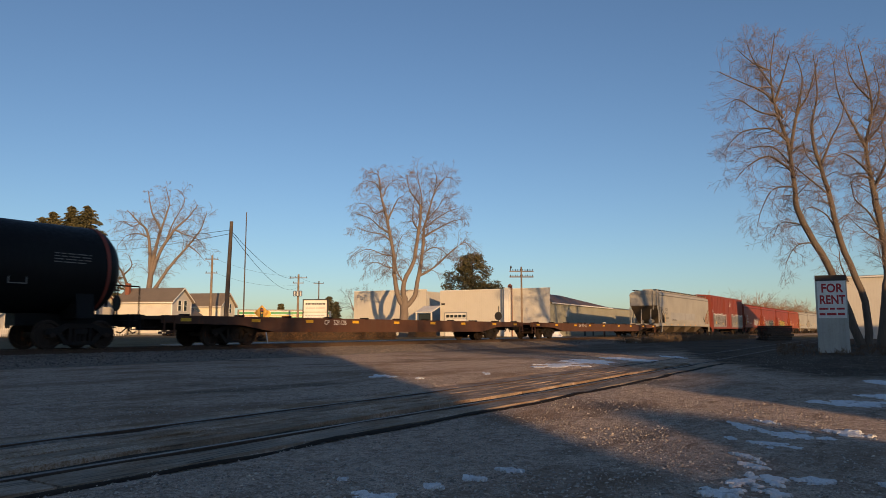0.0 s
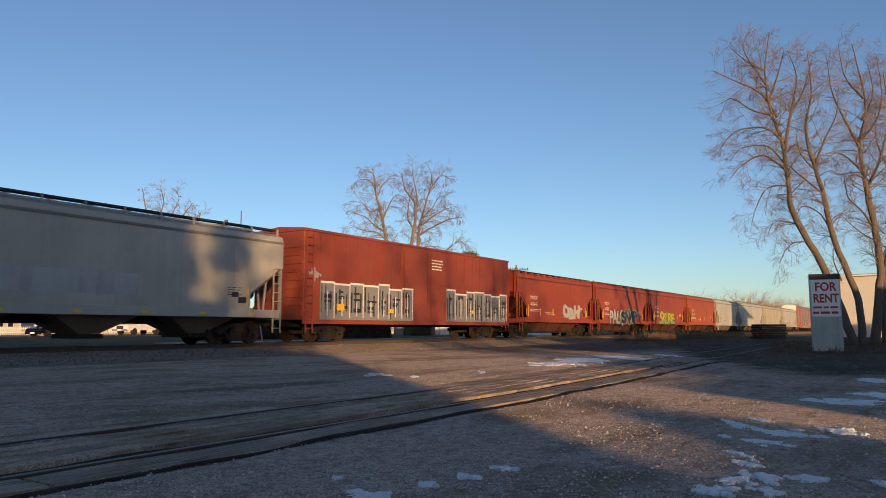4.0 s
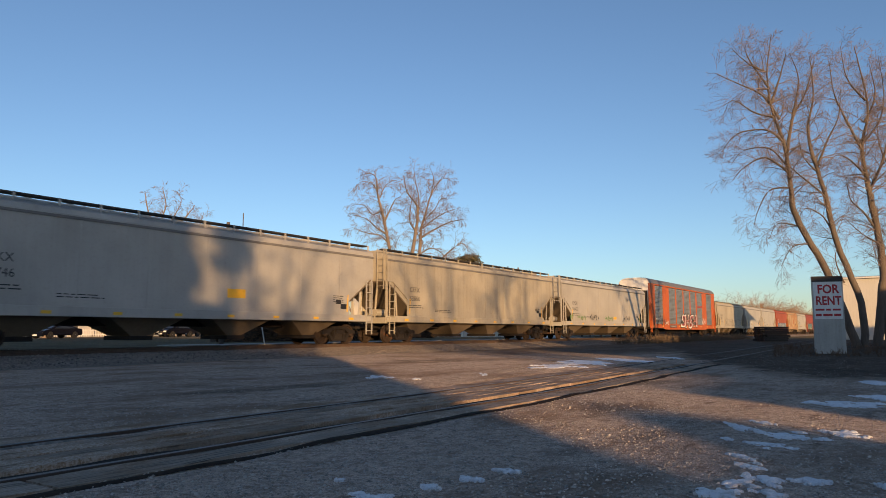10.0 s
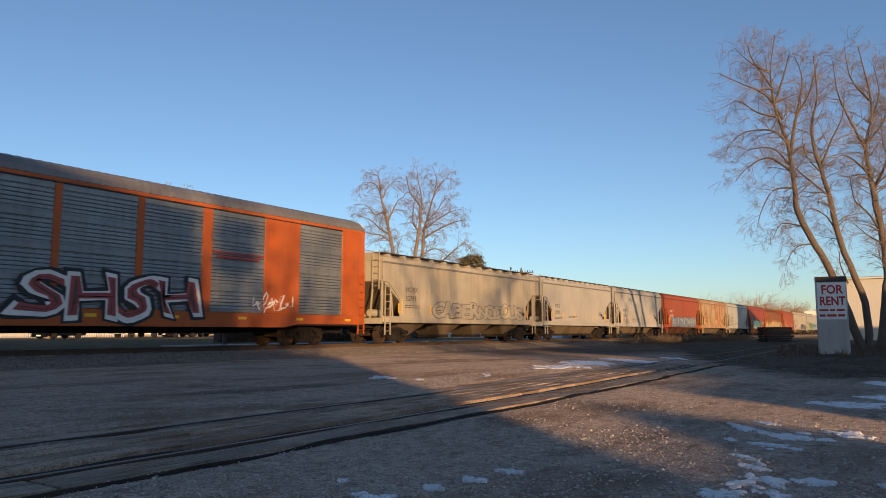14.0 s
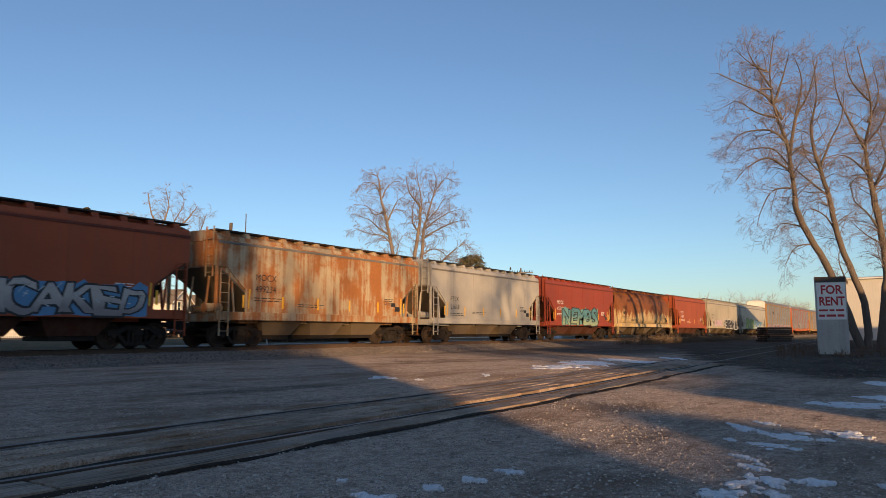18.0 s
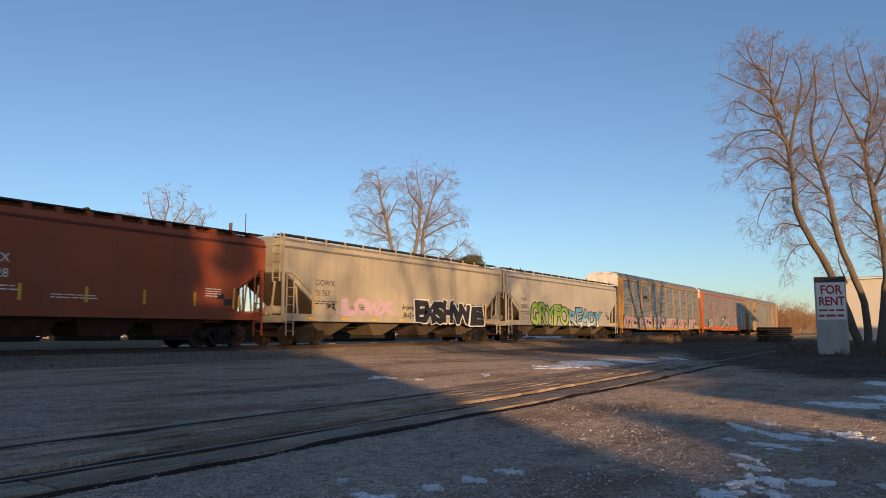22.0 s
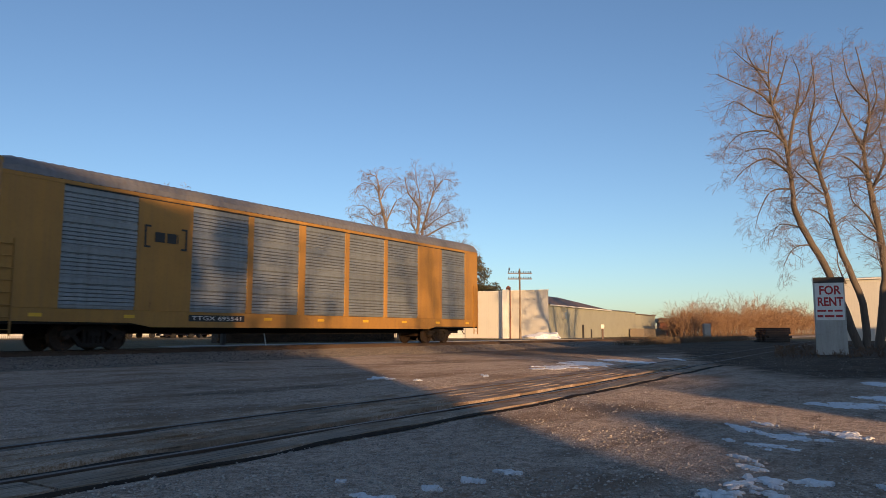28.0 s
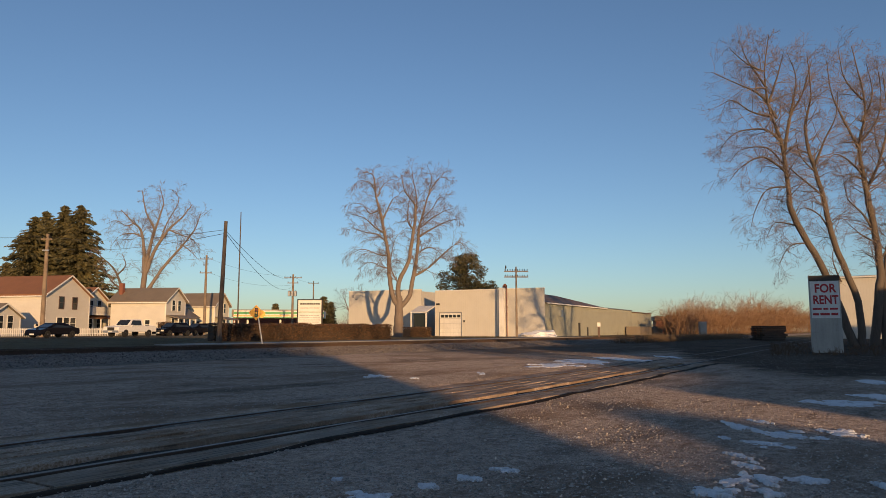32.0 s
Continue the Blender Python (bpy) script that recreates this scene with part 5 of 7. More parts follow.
    graffiti(c, "EMSH", 9.4, 13.0, 1.12, 2.25, ik, M["ink_white"], seed=15, fat=0.07)
    tag(c, 8.3, 9.6, 1.7, 2.0, ik, 71)
    tag(c, 8.4, 9.7, 1.25, 1.6, ik, 72)
    tag(c, 2.6, 3.2, 1.5, 2.0, ik, 73, loops=3)
    graffiti(c, "WE", 13.3, 16.6, 1.12, 2.15, ik, M["ink_white"], shadow=ik, seed=16, fat=0.08)
    c, L = hopper(25.11, 26.23, "grey", "pale grey four-bay hopper with lime and pale blue sprayed letters", 4, 4.72, marks=("FPAX", "200801"), ink="ink_black")
    graffiti(c, "GRYFO", 3.3, 9.5, 1.12, 2.5, M["fade_green"], ik, seed=17, fat=0.025, shine=M["ink_pale"])
    graffiti(c, "READY", 9.7, 16.2, 1.12, 2.3, M["fade_blue"], ik, seed=18, fat=0.025, shine=M["ink_pale"])
    many = [(0.9 + 2.62 * i + 0.28, 0.9 + 2.62 * (i + 1)) for i in range(10)]
    c, L = autorack(26.27, 27.79, "ar_yellow", many, "silver auto carrier with yellow posts and white end hood", mark="")
    for i, w in enumerate(("STC", "SETC", "ETC", "SETC", "QETC", "ETC")):
        graffiti(c, w, 1.0 + 4.3 * i, 4.3 + 4.3 * i, 1.08, 1.95, M["ink_silver"], M["ink_silver"], y=-1.585, shadow=ik, seed=20 + i, fat=0.05)
        graffiti(c, w, 1.1 + 4.3 * i, 4.2 + 4.3 * i, 1.2, 1.85, M["ink_rose"], M["ink_pink"], y=-1.60, seed=20 + i, fat=-0.01)
    frame_logo(c, 6.4, 3.6, 1.75, 0.72, ik, -1.585)
    c, L = autorack(27.85, 29.33, "ar_orange", many, "silver auto carrier with orange posts and white end hood", mark="")
    graffiti(c, "OWN", 10.2, 14.6, 1.2, 2.6, M["ink_silver"], ik, y=-1.585, seed=30)
    graffiti(c, "SR", 3.2, 5.6, 1.2, 2.3, M["ink_silver"], ik, y=-1.585, seed=31)
    c, L = autorack(29.39, 30.91, "ar_yellow", [(1.89, 4.51), (6.76, 9.41), (9.7, 12.26), (12.67, 15.27), (15.58, 18.24), (18.52, 21.17), (23.47, 25.94)], "yellow auto carrier with blue-grey panels, last car of the train", mark="TTGX 695541", white_end=False)
    frame_logo(c, 4.75, 3.55, 1.75, 0.8, ik, -1.58)


build_train()


# ---- plan helpers: places by bearing from the eye ----
AX = Vector((math.cos(radians(33.654)), math.sin(radians(33.654)), 0))
RT = Vector((AX.y, -AX.x, 0))


def spot(k, d, z=None):
    """A place d metres ahead and k * d metres to the right of the view's middle line."""
    p = AX * d + RT * (k * d)
    return Vector((p.x, p.y, ground_z(p.x, p.y) if z is None else z))


VIEW_AZ = 33.654      # heading of the view's middle line


def facing(p, yaw, z=None):
    """A pose at p whose -y side looks back at the eye, turned by yaw degrees."""
    return pose(p.x, p.y, p.z if z is None else z, 0, 0, VIEW_AZ - 90 + yaw)


# ---- trees ----
def tube_path(V, Fc, pts, radii, n):
    prev = None
    for i, p in enumerate(pts):
        d = (pts[min(i + 1, len(pts) - 1)] - pts[max(i - 1, 0)])
        if d.length < 1e-6:
            d = Vector((0, 0, 1))
        d.normalize()
        u = d.orthogonal().normalized()
        w = d.cross(u)
        k = len(V)
        for j in range(n):
            a = 2 * math.pi * j / n
            V.append(p + (u * math.cos(a) + w * math.sin(a)) * radii[i])
        if prev is not None:
            for j in range(n):
                Fc.append((prev + j, prev + (j + 1) % n, k + (j + 1) % n, k + j))
        prev = k


def grow(tw, start, heading, length, radius, level, rnd, droop, spread, kids, tmin):
    """A side branch that arches over, with its own side branches."""
    seg = 5 if level == 0 else 4 if level == 1 else 3
    pts, rad = [start], [radius]
    d = heading.normalized()
    bend = Vector((rnd.uniform(-1, 1), rnd.uniform(-1, 1), rnd.uniform(-0.6, 0.8))) * 0.13
    for i in range(seg):
        kink = Vector((rnd.uniform(-1, 1), rnd.uniform(-1, 1), rnd.uniform(-1, 1))) * 0.13
        d = (d + bend + kink + Vector((0, 0, -droop * (i + 0.6) / seg * (0.55 + 0.35 * level)))).normalized()
        pts.append(pts[-1] + d * length / seg)
        rad.append(max(tmin * 0.7, radius * (1 - 0.75 * (i + 1) / seg)))
    tube_path(tw[0], tw[1], pts, rad, 4 if level == 0 else 3)
    if level >= len(kids):
        return
    n = kids[level]
    for i in range(n):
        f = 0.22 + 0.78 * (i + rnd.random()) / n
        j = min(seg - 1, int(f * seg))
        p = pts[j].lerp(pts[j + 1], f * seg - j)
        base = (pts[j + 1] - pts[j]).normalized()
        side = Matrix.Rotation(rnd.uniform(0, 6.283), 3, base) @ base.orthogonal().normalized()
        h = base * rnd.uniform(0.7, 1.0) + side * spread * rnd.uniform(0.6, 1.1)
        grow(tw, p, h, length * rnd.uniform(0.42, 0.72) * (1.15 - 0.45 * f), max(tmin, rad[j] * rnd.uniform(0.45, 0.65)), level + 1, rnd, droop, spread, kids, tmin)


class BareTree:
    """A leafless tree: limbs drawn in its upright plane in units of its own, side branches grown along them."""

    def __init__(self, base, label, seed, unit, reach=3.0, every=0.5, droop=0.2, lift=0.1, spread=0.85, kids=(5, 5), twig=0.012, depth=0.3, mats=("bark", "twig"), name="tree"):
        self.tree = thing(name, label, "tree", Matrix.Translation(base))
        self.rnd, self.unit, self.reach, self.every = random.Random(seed), unit, reach, every
        self.droop, self.lift, self.spread, self.kids, self.twig, self.depth, self.mats = droop, lift, spread, kids, twig, depth, mats
        self.wood, self.fine, self.spine = ([], []), ([], []), []

    def limb(self, r, *path, end=0.14, bare=0.0):
        """A limb of radius r along (right, up) places; it springs from the limb that is nearest to its start."""
        rnd, u = self.rnd, self.unit
        start = min(self.spine, key=lambda q: (q[0] - path[0][0]) ** 2 + (q[1] - path[0][1]) ** 2)[2] if self.spine else 0.0
        lean = rnd.choice((-1, 1)) * rnd.uniform(0.3, 1.0) * self.depth
        pts, run = [], 0.0
        ctl = [path[0], *path, path[-1]]
        for a, b, c, d in zip(ctl, ctl[1:], ctl[2:], ctl[3:]):
            for k in range(5):
                t = k / 5
                q = [0.5 * (2 * b[i] + (c[i] - a[i]) * t + (2 * a[i] - 5 * b[i] + 4 * c[i] - d[i]) * t * t + (3 * b[i] - a[i] - 3 * c[i] + d[i]) * t ** 3) for i in (0, 1)]
                pts.append(q)
        pts.append(list(path[-1]))
        line, n = [], len(pts)
        for i, (a, b) in enumerate(pts):
            if i:
                run += math.hypot(a - pts[i - 1][0], b - pts[i - 1][1])
            dep = start + lean * run
            self.spine.append((a, b, dep))
            j = Vector((rnd.uniform(-1, 1), rnd.uniform(-1, 1), rnd.uniform(-1, 1))) * r * 0.12
            line.append(RT * a * u + AX * dep * u + Vector((0, 0, b * u)) + j)
        rad = [max(self.twig * 1.2, r * (1 - (1 - end) * (i / (n - 1)) ** 0.85)) for i in range(n)]
        tube_path(*self.wood, line, rad, 9 if r > 0.12 else 6)
        m = int(run * u * (1 - bare) / self.every)
        for i in range(m):
            f = bare + (1 - bare) * (i + rnd.random()) / m
            j = min(n - 2, int(f * (n - 1)))
            d = (line[j + 1] - line[j]).normalized()
            side = Matrix.Rotation(rnd.uniform(0, 6.283), 3, d) @ d.orthogonal().normalized()
            h = d * rnd.uniform(0.5, 1.0) + side * self.spread + Vector((0, 0, self.lift))
            grow(self.fine, line[j], h, self.reach * rnd.uniform(0.45, 1.1) * (1.1 - 0.35 * f), max(self.twig * 1.3, min(rad[j] * 0.5, 0.022 * self.reach)), 0, rnd, self.droop, self.spread, self.kids, self.twig)
        return self

    def done(self):
        for name, (vv, ff), mat in (("trunk", self.wood, M[self.mats[0]]), ("crown", self.fine, M[self.mats[1]])):
            me = bpy.data.meshes.new(name)
            me.from_pydata(vv, [], ff)
            me.materials.append(mat)
            for p in me.polygons:
                p.use_smooth = True
            part(name, me, None, self.tree)
        return self.tree


def leaf_cloud(V, Fc, centre, r, n, size, rnd, flat_k=0.6, lean=None):
    for _ in range(n):
        while True:
            o = Vector((rnd.uniform(-1, 1), rnd.uniform(-1, 1), rnd.uniform(-1, 1)))
            if 0.2 < o.length <= 1:
                break
        p = centre + Vector((o.x * r, o.y * r, o.z * r * flat_k))
        a = Vector((rnd.uniform(-1, 1), rnd.uniform(-1, 1), rnd.uniform(-1, 1))).normalized()
        b = a.orthogonal().normalized()
        if lean is not None:
            a = (lean + a * 0.5).normalized()
        s = size * rnd.uniform(0.5, 1.3)
        k = len(V)
        V += [p - a * s, p + b * s * 0.42, p + a * s, p - b * s * 0.42]
        Fc.append((k, k + 1, k + 2, k + 3))


def crown_part(tree, V, Fc, mat, name="crown"):
    me = bpy.data.meshes.new(name)
    me.from_pydata(V, [], Fc)
    me.materials.append(mat)
    return part(name, me, None, tree)


def spruce(base, height, width, seed, label="tall dark green spruce with drooping boughs", group=""):
    rnd = random.Random(seed)
    tree = thing("spruce", label, "tree", Matrix.Translation(base), group)
    bm = B()
    tube_bm(bm, (0, 0, -0.2), (0, 0, height * 0.97), height * 0.016, 0.02, 7)
    part("trunk", bm, M["bark"], tree)
    V, Fc = [], []
    layers = int(height * 1.7)
    for i in range(layers):
        f = (i + 0.5) / layers
        z = height * (0.10 + 0.9 * f)
        w = width * 0.5 * (1 - f) ** 0.75 * rnd.uniform(0.7, 1.2) + 0.15
        for k in range(15):
            a = rnd.uniform(0, 6.283)
            wl = w * rnd.choice((0.35, 0.6, 0.85, 1.0, 1.15))
            dirv = Vector((math.cos(a), math.sin(a), -0.22))
            steps = max(2, int(wl / 0.45))
            for s in range(steps):
                q = Vector((0, 0, z)) + dirv * (wl * (s + 0.7) / steps)
                leaf_cloud(V, Fc, q, 0.5, 6, 0.42, rnd, 0.5, Vector((dirv.x, dirv.y, -0.5)))
    crown_part(tree, V, Fc, M["needle"])
    return tree


def pine(base, height, rx, seed, low=0.30, clumps=100, size=1.2):
    rnd = random.Random(seed)
    tree = thing("pine", "broad dark green pine with clumped needles", "tree", Matrix.Translation(base))
    bm = B()
    tube_bm(bm, (0, 0, -0.2), (0, 0, height * 0.92), 0.32, 0.06, 8)
    V, Fc = [], []
    for i in range(clumps):
        f = rnd.uniform(low, 1.0)
        w = rx * math.sin(min(1.0, (1.08 - f) * 1.6) * 1.57) * rnd.uniform(0.35, 1.0)
        a = rnd.uniform(0, 6.283)
        c = Vector((math.cos(a) * w, math.sin(a) * w, height * f))
        tube_bm(bm, (0, 0, c.z - 0.8), c, 0.07, 0.02, 4)
        leaf_cloud(V, Fc, c, size * rnd.uniform(0.75, 1.25), 130, 0.2 * size, rnd, 0.62)
    part("trunk", bm, M["bark"], tree)
    crown_part(tree, V, Fc, M["needle"])


def brush_belt(name, label, n, spot_fn, hmin, hmax, mat, seed, thick=0.03, fan=5):
    """Thicket of thin leafless stems."""
    rnd = random.Random(seed)
    V, Fc = [], []
    for _ in range(n):
        p, k = spot_fn(rnd)
        h = rnd.uniform(hmin, hmax) * k
        for s in range(fan):
            d = Vector((rnd.gauss(0, 0.3), rnd.gauss(0, 0.3), 1)).normalized()
            q = p + d * h * rnd.uniform(0.5, 1.0)
            mid = p.lerp(q, 0.5) + Vector((rnd.gauss(0, 0.08), rnd.gauss(0, 0.08), 0)) * h
            tube_path(V, Fc, [p, mid, q], [thick, thick * 0.7, thick * 0.25], 3)
            for _k in range(3):
                f = rnd.uniform(0.35, 0.95)
                b = (p.lerp(mid, f * 2) if f < 0.5 else mid.lerp(q, f * 2 - 1))
                e = b + Vector((rnd.gauss(0, 0.5), rnd.gauss(0, 0.5), rnd.uniform(0.2, 1.0))).normalized() * h * rnd.uniform(0.12, 0.3)
                tube_path(V, Fc, [b, e], [thick * 0.5, thick * 0.2], 3)
    me = bpy.data.meshes.new(name)
    me.from_pydata(V, [], Fc)
    me.materials.append(mat)
    return tagged(new(name, me), label, "brush", kind="stuff")


# the forked elm beyond the main line
elm = BareTree(spot(-0.0551, 85, 0.2), "large leafless elm with forked trunk and drooping twigs", 7, 0.0669, reach=2.0, every=0.28, droop=0.42, lift=0.12, kids=(5, 4), twig=0.013, depth=0.12)
elm.limb(0.66, (1, -3), (1, 22), (2, 52), (0, 70), end=0.62, bare=1.0)
elm.limb(0.34, (-1, 55), (-10, 72), (-16, 110), (-18, 145), (-26, 190), (-33, 222), end=0.45, bare=0.4)
elm.limb(0.17, (-33, 220), (-42, 256), (-47, 290), (-66, 296))
elm.limb(0.33, (2, 62), (0, 96), (16, 128), (24, 170), (30, 215), end=0.5, bare=0.45)
elm.limb(0.18, (30, 213), (28, 236), (10, 262), (4, 292))
elm.limb(0.33, (3, 52), (20, 74), (27, 112), (33, 150), (36, 196), end=0.5, bare=0.5)
elm.limb(0.16, (34, 190), (44, 225), (56, 266), (76, 291), (90, 286))
elm.limb(0.11, (-1, 96), (-14, 125), (-9, 165), (-2, 181))
elm.limb(0.14, (-30, 205), (-22, 222), (-10, 245), (0, 250))
elm.limb(0.14, (-26, 184), (-44, 196), (-62, 212), (-86, 220))
elm.limb(0.12, (-22, 168), (-38, 182), (-62, 186), (-88, 196))
elm.limb(0.11, (-18, 144), (-36, 146), (-66, 156), (-96, 142))
elm.limb(0.10, (-18, 122), (-30, 124), (-52, 132), (-72, 118))
elm.limb(0.10, (-34, 226), (-52, 220), (-66, 236), (-90, 240))
elm.limb(0.09, (-42, 258), (-52, 276), (-72, 280), (-84, 268))
elm.limb(0.09, (-38, 250), (-30, 270), (-16, 282), (0, 280))
elm.limb(0.12, (25, 192), (16, 208), (18, 240), (24, 262))
elm.limb(0.12, (30, 216), (32, 246), (26, 280), (22, 306))
elm.limb(0.09, (54, 262), (58, 290), (50, 312))
elm.limb(0.17, (27, 108), (54, 124), (84, 152), (110, 170), (122, 154))
elm.limb(0.14, (34, 178), (60, 194), (90, 208), (114, 212))
elm.limb(0.11, (38, 196), (58, 212), (82, 226), (104, 232))
elm.limb(0.10, (34, 150), (54, 160), (72, 152), (86, 134))
elm.limb(0.09, (40, 210), (60, 232), (72, 252), (86, 250))
elm.done()
# the clump beside the rental sign
clump = BareTree(spot(0.5787, 45, 0.0), "tall leafless trees leaning over the rental sign", 21, 0.0362, reach=1.9, every=0.25, droop=0.08, lift=0.06, spread=1.15, kids=(6, 4), twig=0.0085, depth=0.07, mats=("bark_dark", "twig_dark"))
clump.limb(0.28, (0, -4), (-22, 60), (-56, 142), (-100, 226), (-106, 262), end=0.55, bare=0.75)
clump.limb(0.25, (12, -4), (8, 76), (-30, 180), (-46, 256), (-66, 330), end=0.45, bare=0.6)
clump.limb(0.15, (-105, 258), (-116, 348), (-136, 410), (-144, 475), (-135, 546))
clump.limb(0.13, (-66, 326), (-74, 380), (-62, 440), (-66, 510))
clump.limb(0.13, (-113, 330), (-100, 400), (-78, 440), (-60, 500))
clump.limb(0.10, (-124, 396), (-150, 440), (-190, 462), (-232, 484))
clump.limb(0.09, (-118, 356), (-146, 378), (-196, 372), (-226, 338))
clump.limb(0.09, (-108, 300), (-150, 328), (-190, 310), (-214, 284))
clump.limb(0.07, (-104, 276), (-142, 272), (-164, 236), (-172, 206))
clump.limb(0.06, (-76, 178), (-108, 172), (-130, 138))
clump.limb(0.08, (-48, 262), (-96, 306), (-130, 340))
clump.limb(0.09, (-60, 312), (-40, 360), (-20, 400), (-14, 450))
clump.limb(0.07, (-30, 184), (-50, 226), (-80, 240), (-96, 206))
clump.limb(0.08, (-140, 450), (-170, 500), (-180, 530))
clump.limb(0.06, (-20, 110), (-34, 150), (-26, 190))
clump.limb(0.10, (-138, 424), (-120, 470), (-104, 520))
clump.limb(0.08, (-132, 400), (-166, 408), (-200, 430), (-222, 420))
clump.limb(0.08, (-146, 480), (-176, 494), (-206, 520))
clump.limb(0.08, (-100, 404), (-84, 470), (-96, 520))
clump.limb(0.07, (-110, 316), (-140, 346), (-186, 342), (-210, 316))
clump.limb(0.06, (-92, 210), (-128, 214), (-146, 186))
clump.limb(0.07, (-56, 300), (-84, 330), (-92, 372))
clump.done()
edge = BareTree(spot(0.606, 46, 0.0), "tall leafless tree with many fine twigs at the yard edge", 33, 0.0362, reach=1.9, every=0.25, droop=0.08, lift=0.06, spread=1.15, kids=(6, 4), twig=0.0085, depth=0.07, mats=("bark_dark", "twig_dark"))
edge.limb(0.31, (0, -4), (10, 80), (14, 150), (-4, 270), end=0.6, bare=0.7)
edge.limb(0.22, (20, -4), (26, 90), (46, 190), (60, 290), end=0.55, bare=0.5)
edge.limb(0.17, (-4, 266), (-14, 350), (0, 430), (-20, 540))
edge.limb(0.13, (60, 286), (70, 400), (64, 470), (80, 540))
edge.limb(0.12, (-4, 276), (20, 330), (36, 400), (30, 490))
edge.limb(0.11, (-10, 340), (-40, 400), (-62, 450), (-70, 510))
edge.limb(0.09, (-6, 300), (-36, 330), (-60, 340), (-80, 320))
edge.limb(0.09, (8, 200), (-16, 236), (-40, 260), (-46, 300))
edge.limb(0.09, (-8, 400), (16, 450), (10, 510))
edge.limb(0.08, (10, 140), (36, 190), (30, 230))
edge.limb(0.08, (62, 310), (40, 370), (44, 430))
edge.limb(0.08, (-14, 360), (18, 400), (30, 450), (24, 520))
edge.limb(0.08, (-4, 440), (-36, 480), (-46, 540))
edge.limb(0.07, (-2, 290), (-30, 300), (-52, 282))
edge.limb(0.07, (12, 180), (-20, 200), (-50, 230))
edge.done()
# behind the houses
back = BareTree(spot(-0.409, 130, 0.2), "large leafless tree rising behind the houses", 44, 0.102, reach=2.9, every=0.55, droop=0.34, lift=0.12, kids=(5, 4), twig=0.018, depth=0.12)
back.limb(0.62, (-3, -2), (-3, 60), (-3, 112), end=0.75, bare=1.0)
back.limb(0.42, (-3, 105), (-8, 150), (-16, 186), (-36, 206), (-56, 226))
back.limb(0.40, (-3, 108), (3, 160), (8, 190), (-10, 222), (-20, 262))
back.limb(0.40, (-2, 104), (12, 150), (36, 190), (58, 212), (74, 236))
back.limb(0.36, (4, 76), (26, 116), (56, 156), (78, 188), (88, 222))
back.limb(0.24, (6, 176), (16, 214), (20, 240), (10, 272))
back.limb(0.17, (-14, 176), (-32, 182), (-54, 178), (-70, 160))
back.limb(0.17, (36, 188), (54, 180), (80, 170), (96, 150))
back.limb(0.17, (20, 165), (30, 200), (48, 240), (40, 262))
back.limb(0.14, (-30, 202), (-44, 196), (-64, 206), (-82, 200))
back.limb(0.14, (60, 160), (74, 150), (90, 132))
back.done()
lowt = BareTree(spot(-0.432, 122, 0.2), "crooked dark leafless tree beside the chimney", 46, 0.096, reach=2.2, every=0.6, droop=0.3, kids=(4, 4), twig=0.017, mats=("bark_dark", "twig"))
lowt.limb(0.40, (4, -2), (2, 60), (-6, 92), end=0.6, bare=0.9)
lowt.limb(0.24, (-4, 86), (-12, 112), (-30, 132), (-46, 148))
lowt.limb(0.20, (-3, 80), (-22, 92), (-40, 112), (-52, 122))
lowt.limb(0.16, (-8, 104), (4, 122), (-6, 142))
lowt.done()
small = BareTree(spot(-0.118, 135, 0.2), "small leafless tree beyond the warehouse", 45, 0.106, reach=2.6, every=0.5, droop=0.1, lift=0.3, kids=(5, 4), twig=0.018)
small.limb(0.26, (0, -2), (0, 30), (2, 72))
small.limb(0.16, (0, 24), (-10, 50), (-18, 72))
small.limb(0.16, (1, 26), (12, 52), (18, 70))
small.done()
for k, d, h, w, s in ((-0.565, 138, 22.6, 19, 1), (-0.5496, 148, 25.3, 19, 7), (-0.5236, 143, 25.6, 20, 2), (-0.5016, 140, 25.2, 19, 3), (-0.60, 152, 15.0, 13, 4)):
    spruce(spot(k, d, 0.2), h, w, s, group="spruces behind the houses")
for k, d, h, w, s in ((-0.158, 165, 8.4, 3.6, 5), (-0.148, 170, 7.4, 3.0, 6), (-0.225, 175, 7.2, 3.2, 8)):
    spruce(spot(k, d, 0.2), h, w, s, "small dark spruce beyond the filling station")
pine(spot(0.0394, 120, 0.2), 13.3, 5.6, 9)


def thicket():
    """Rounded leafless shrubs, grown stem by stem, in a belt beside the line."""
    rnd = random.Random(51)
    V, Fc = [], []
    for i in range(92):
        k = 0.318 + 0.228 * (i + rnd.random()) / 92
        y = rnd.uniform(31, 44)
        d = y / (0.5542 - 0.8324 * k)
        f = (k - 0.318) / 0.235
        top = (5.6 + 6.2 * min(1.0, f * 1.9) + 3.4 * noise.noise(Vector((k * 46, 0, 1)))) * rnd.uniform(0.6, 1.0)
        p = spot(k, d, 0.1)
        for s in range(7):
            a, o = rnd.uniform(0, 6.283), rnd.uniform(0.1, 0.6)
            h = Vector((math.cos(a) * o, math.sin(a) * o, 1))
            grow((V, Fc), p + Vector((math.cos(a), math.sin(a), 0)) * rnd.uniform(0, 1.2), h, top * rnd.uniform(0.5, 0.85), 0.06, 0, rnd, 0.06, 0.8, (6, 4), 0.00016 * d)
    me = bpy.data.meshes.new("thicket")
    me.from_pydata(V, [], Fc)
    me.materials.append(M["brush"])
    tagged(new("thicket", me), "reddish-brown leafless thicket beside the line", "brush", kind="stuff")


thicket()


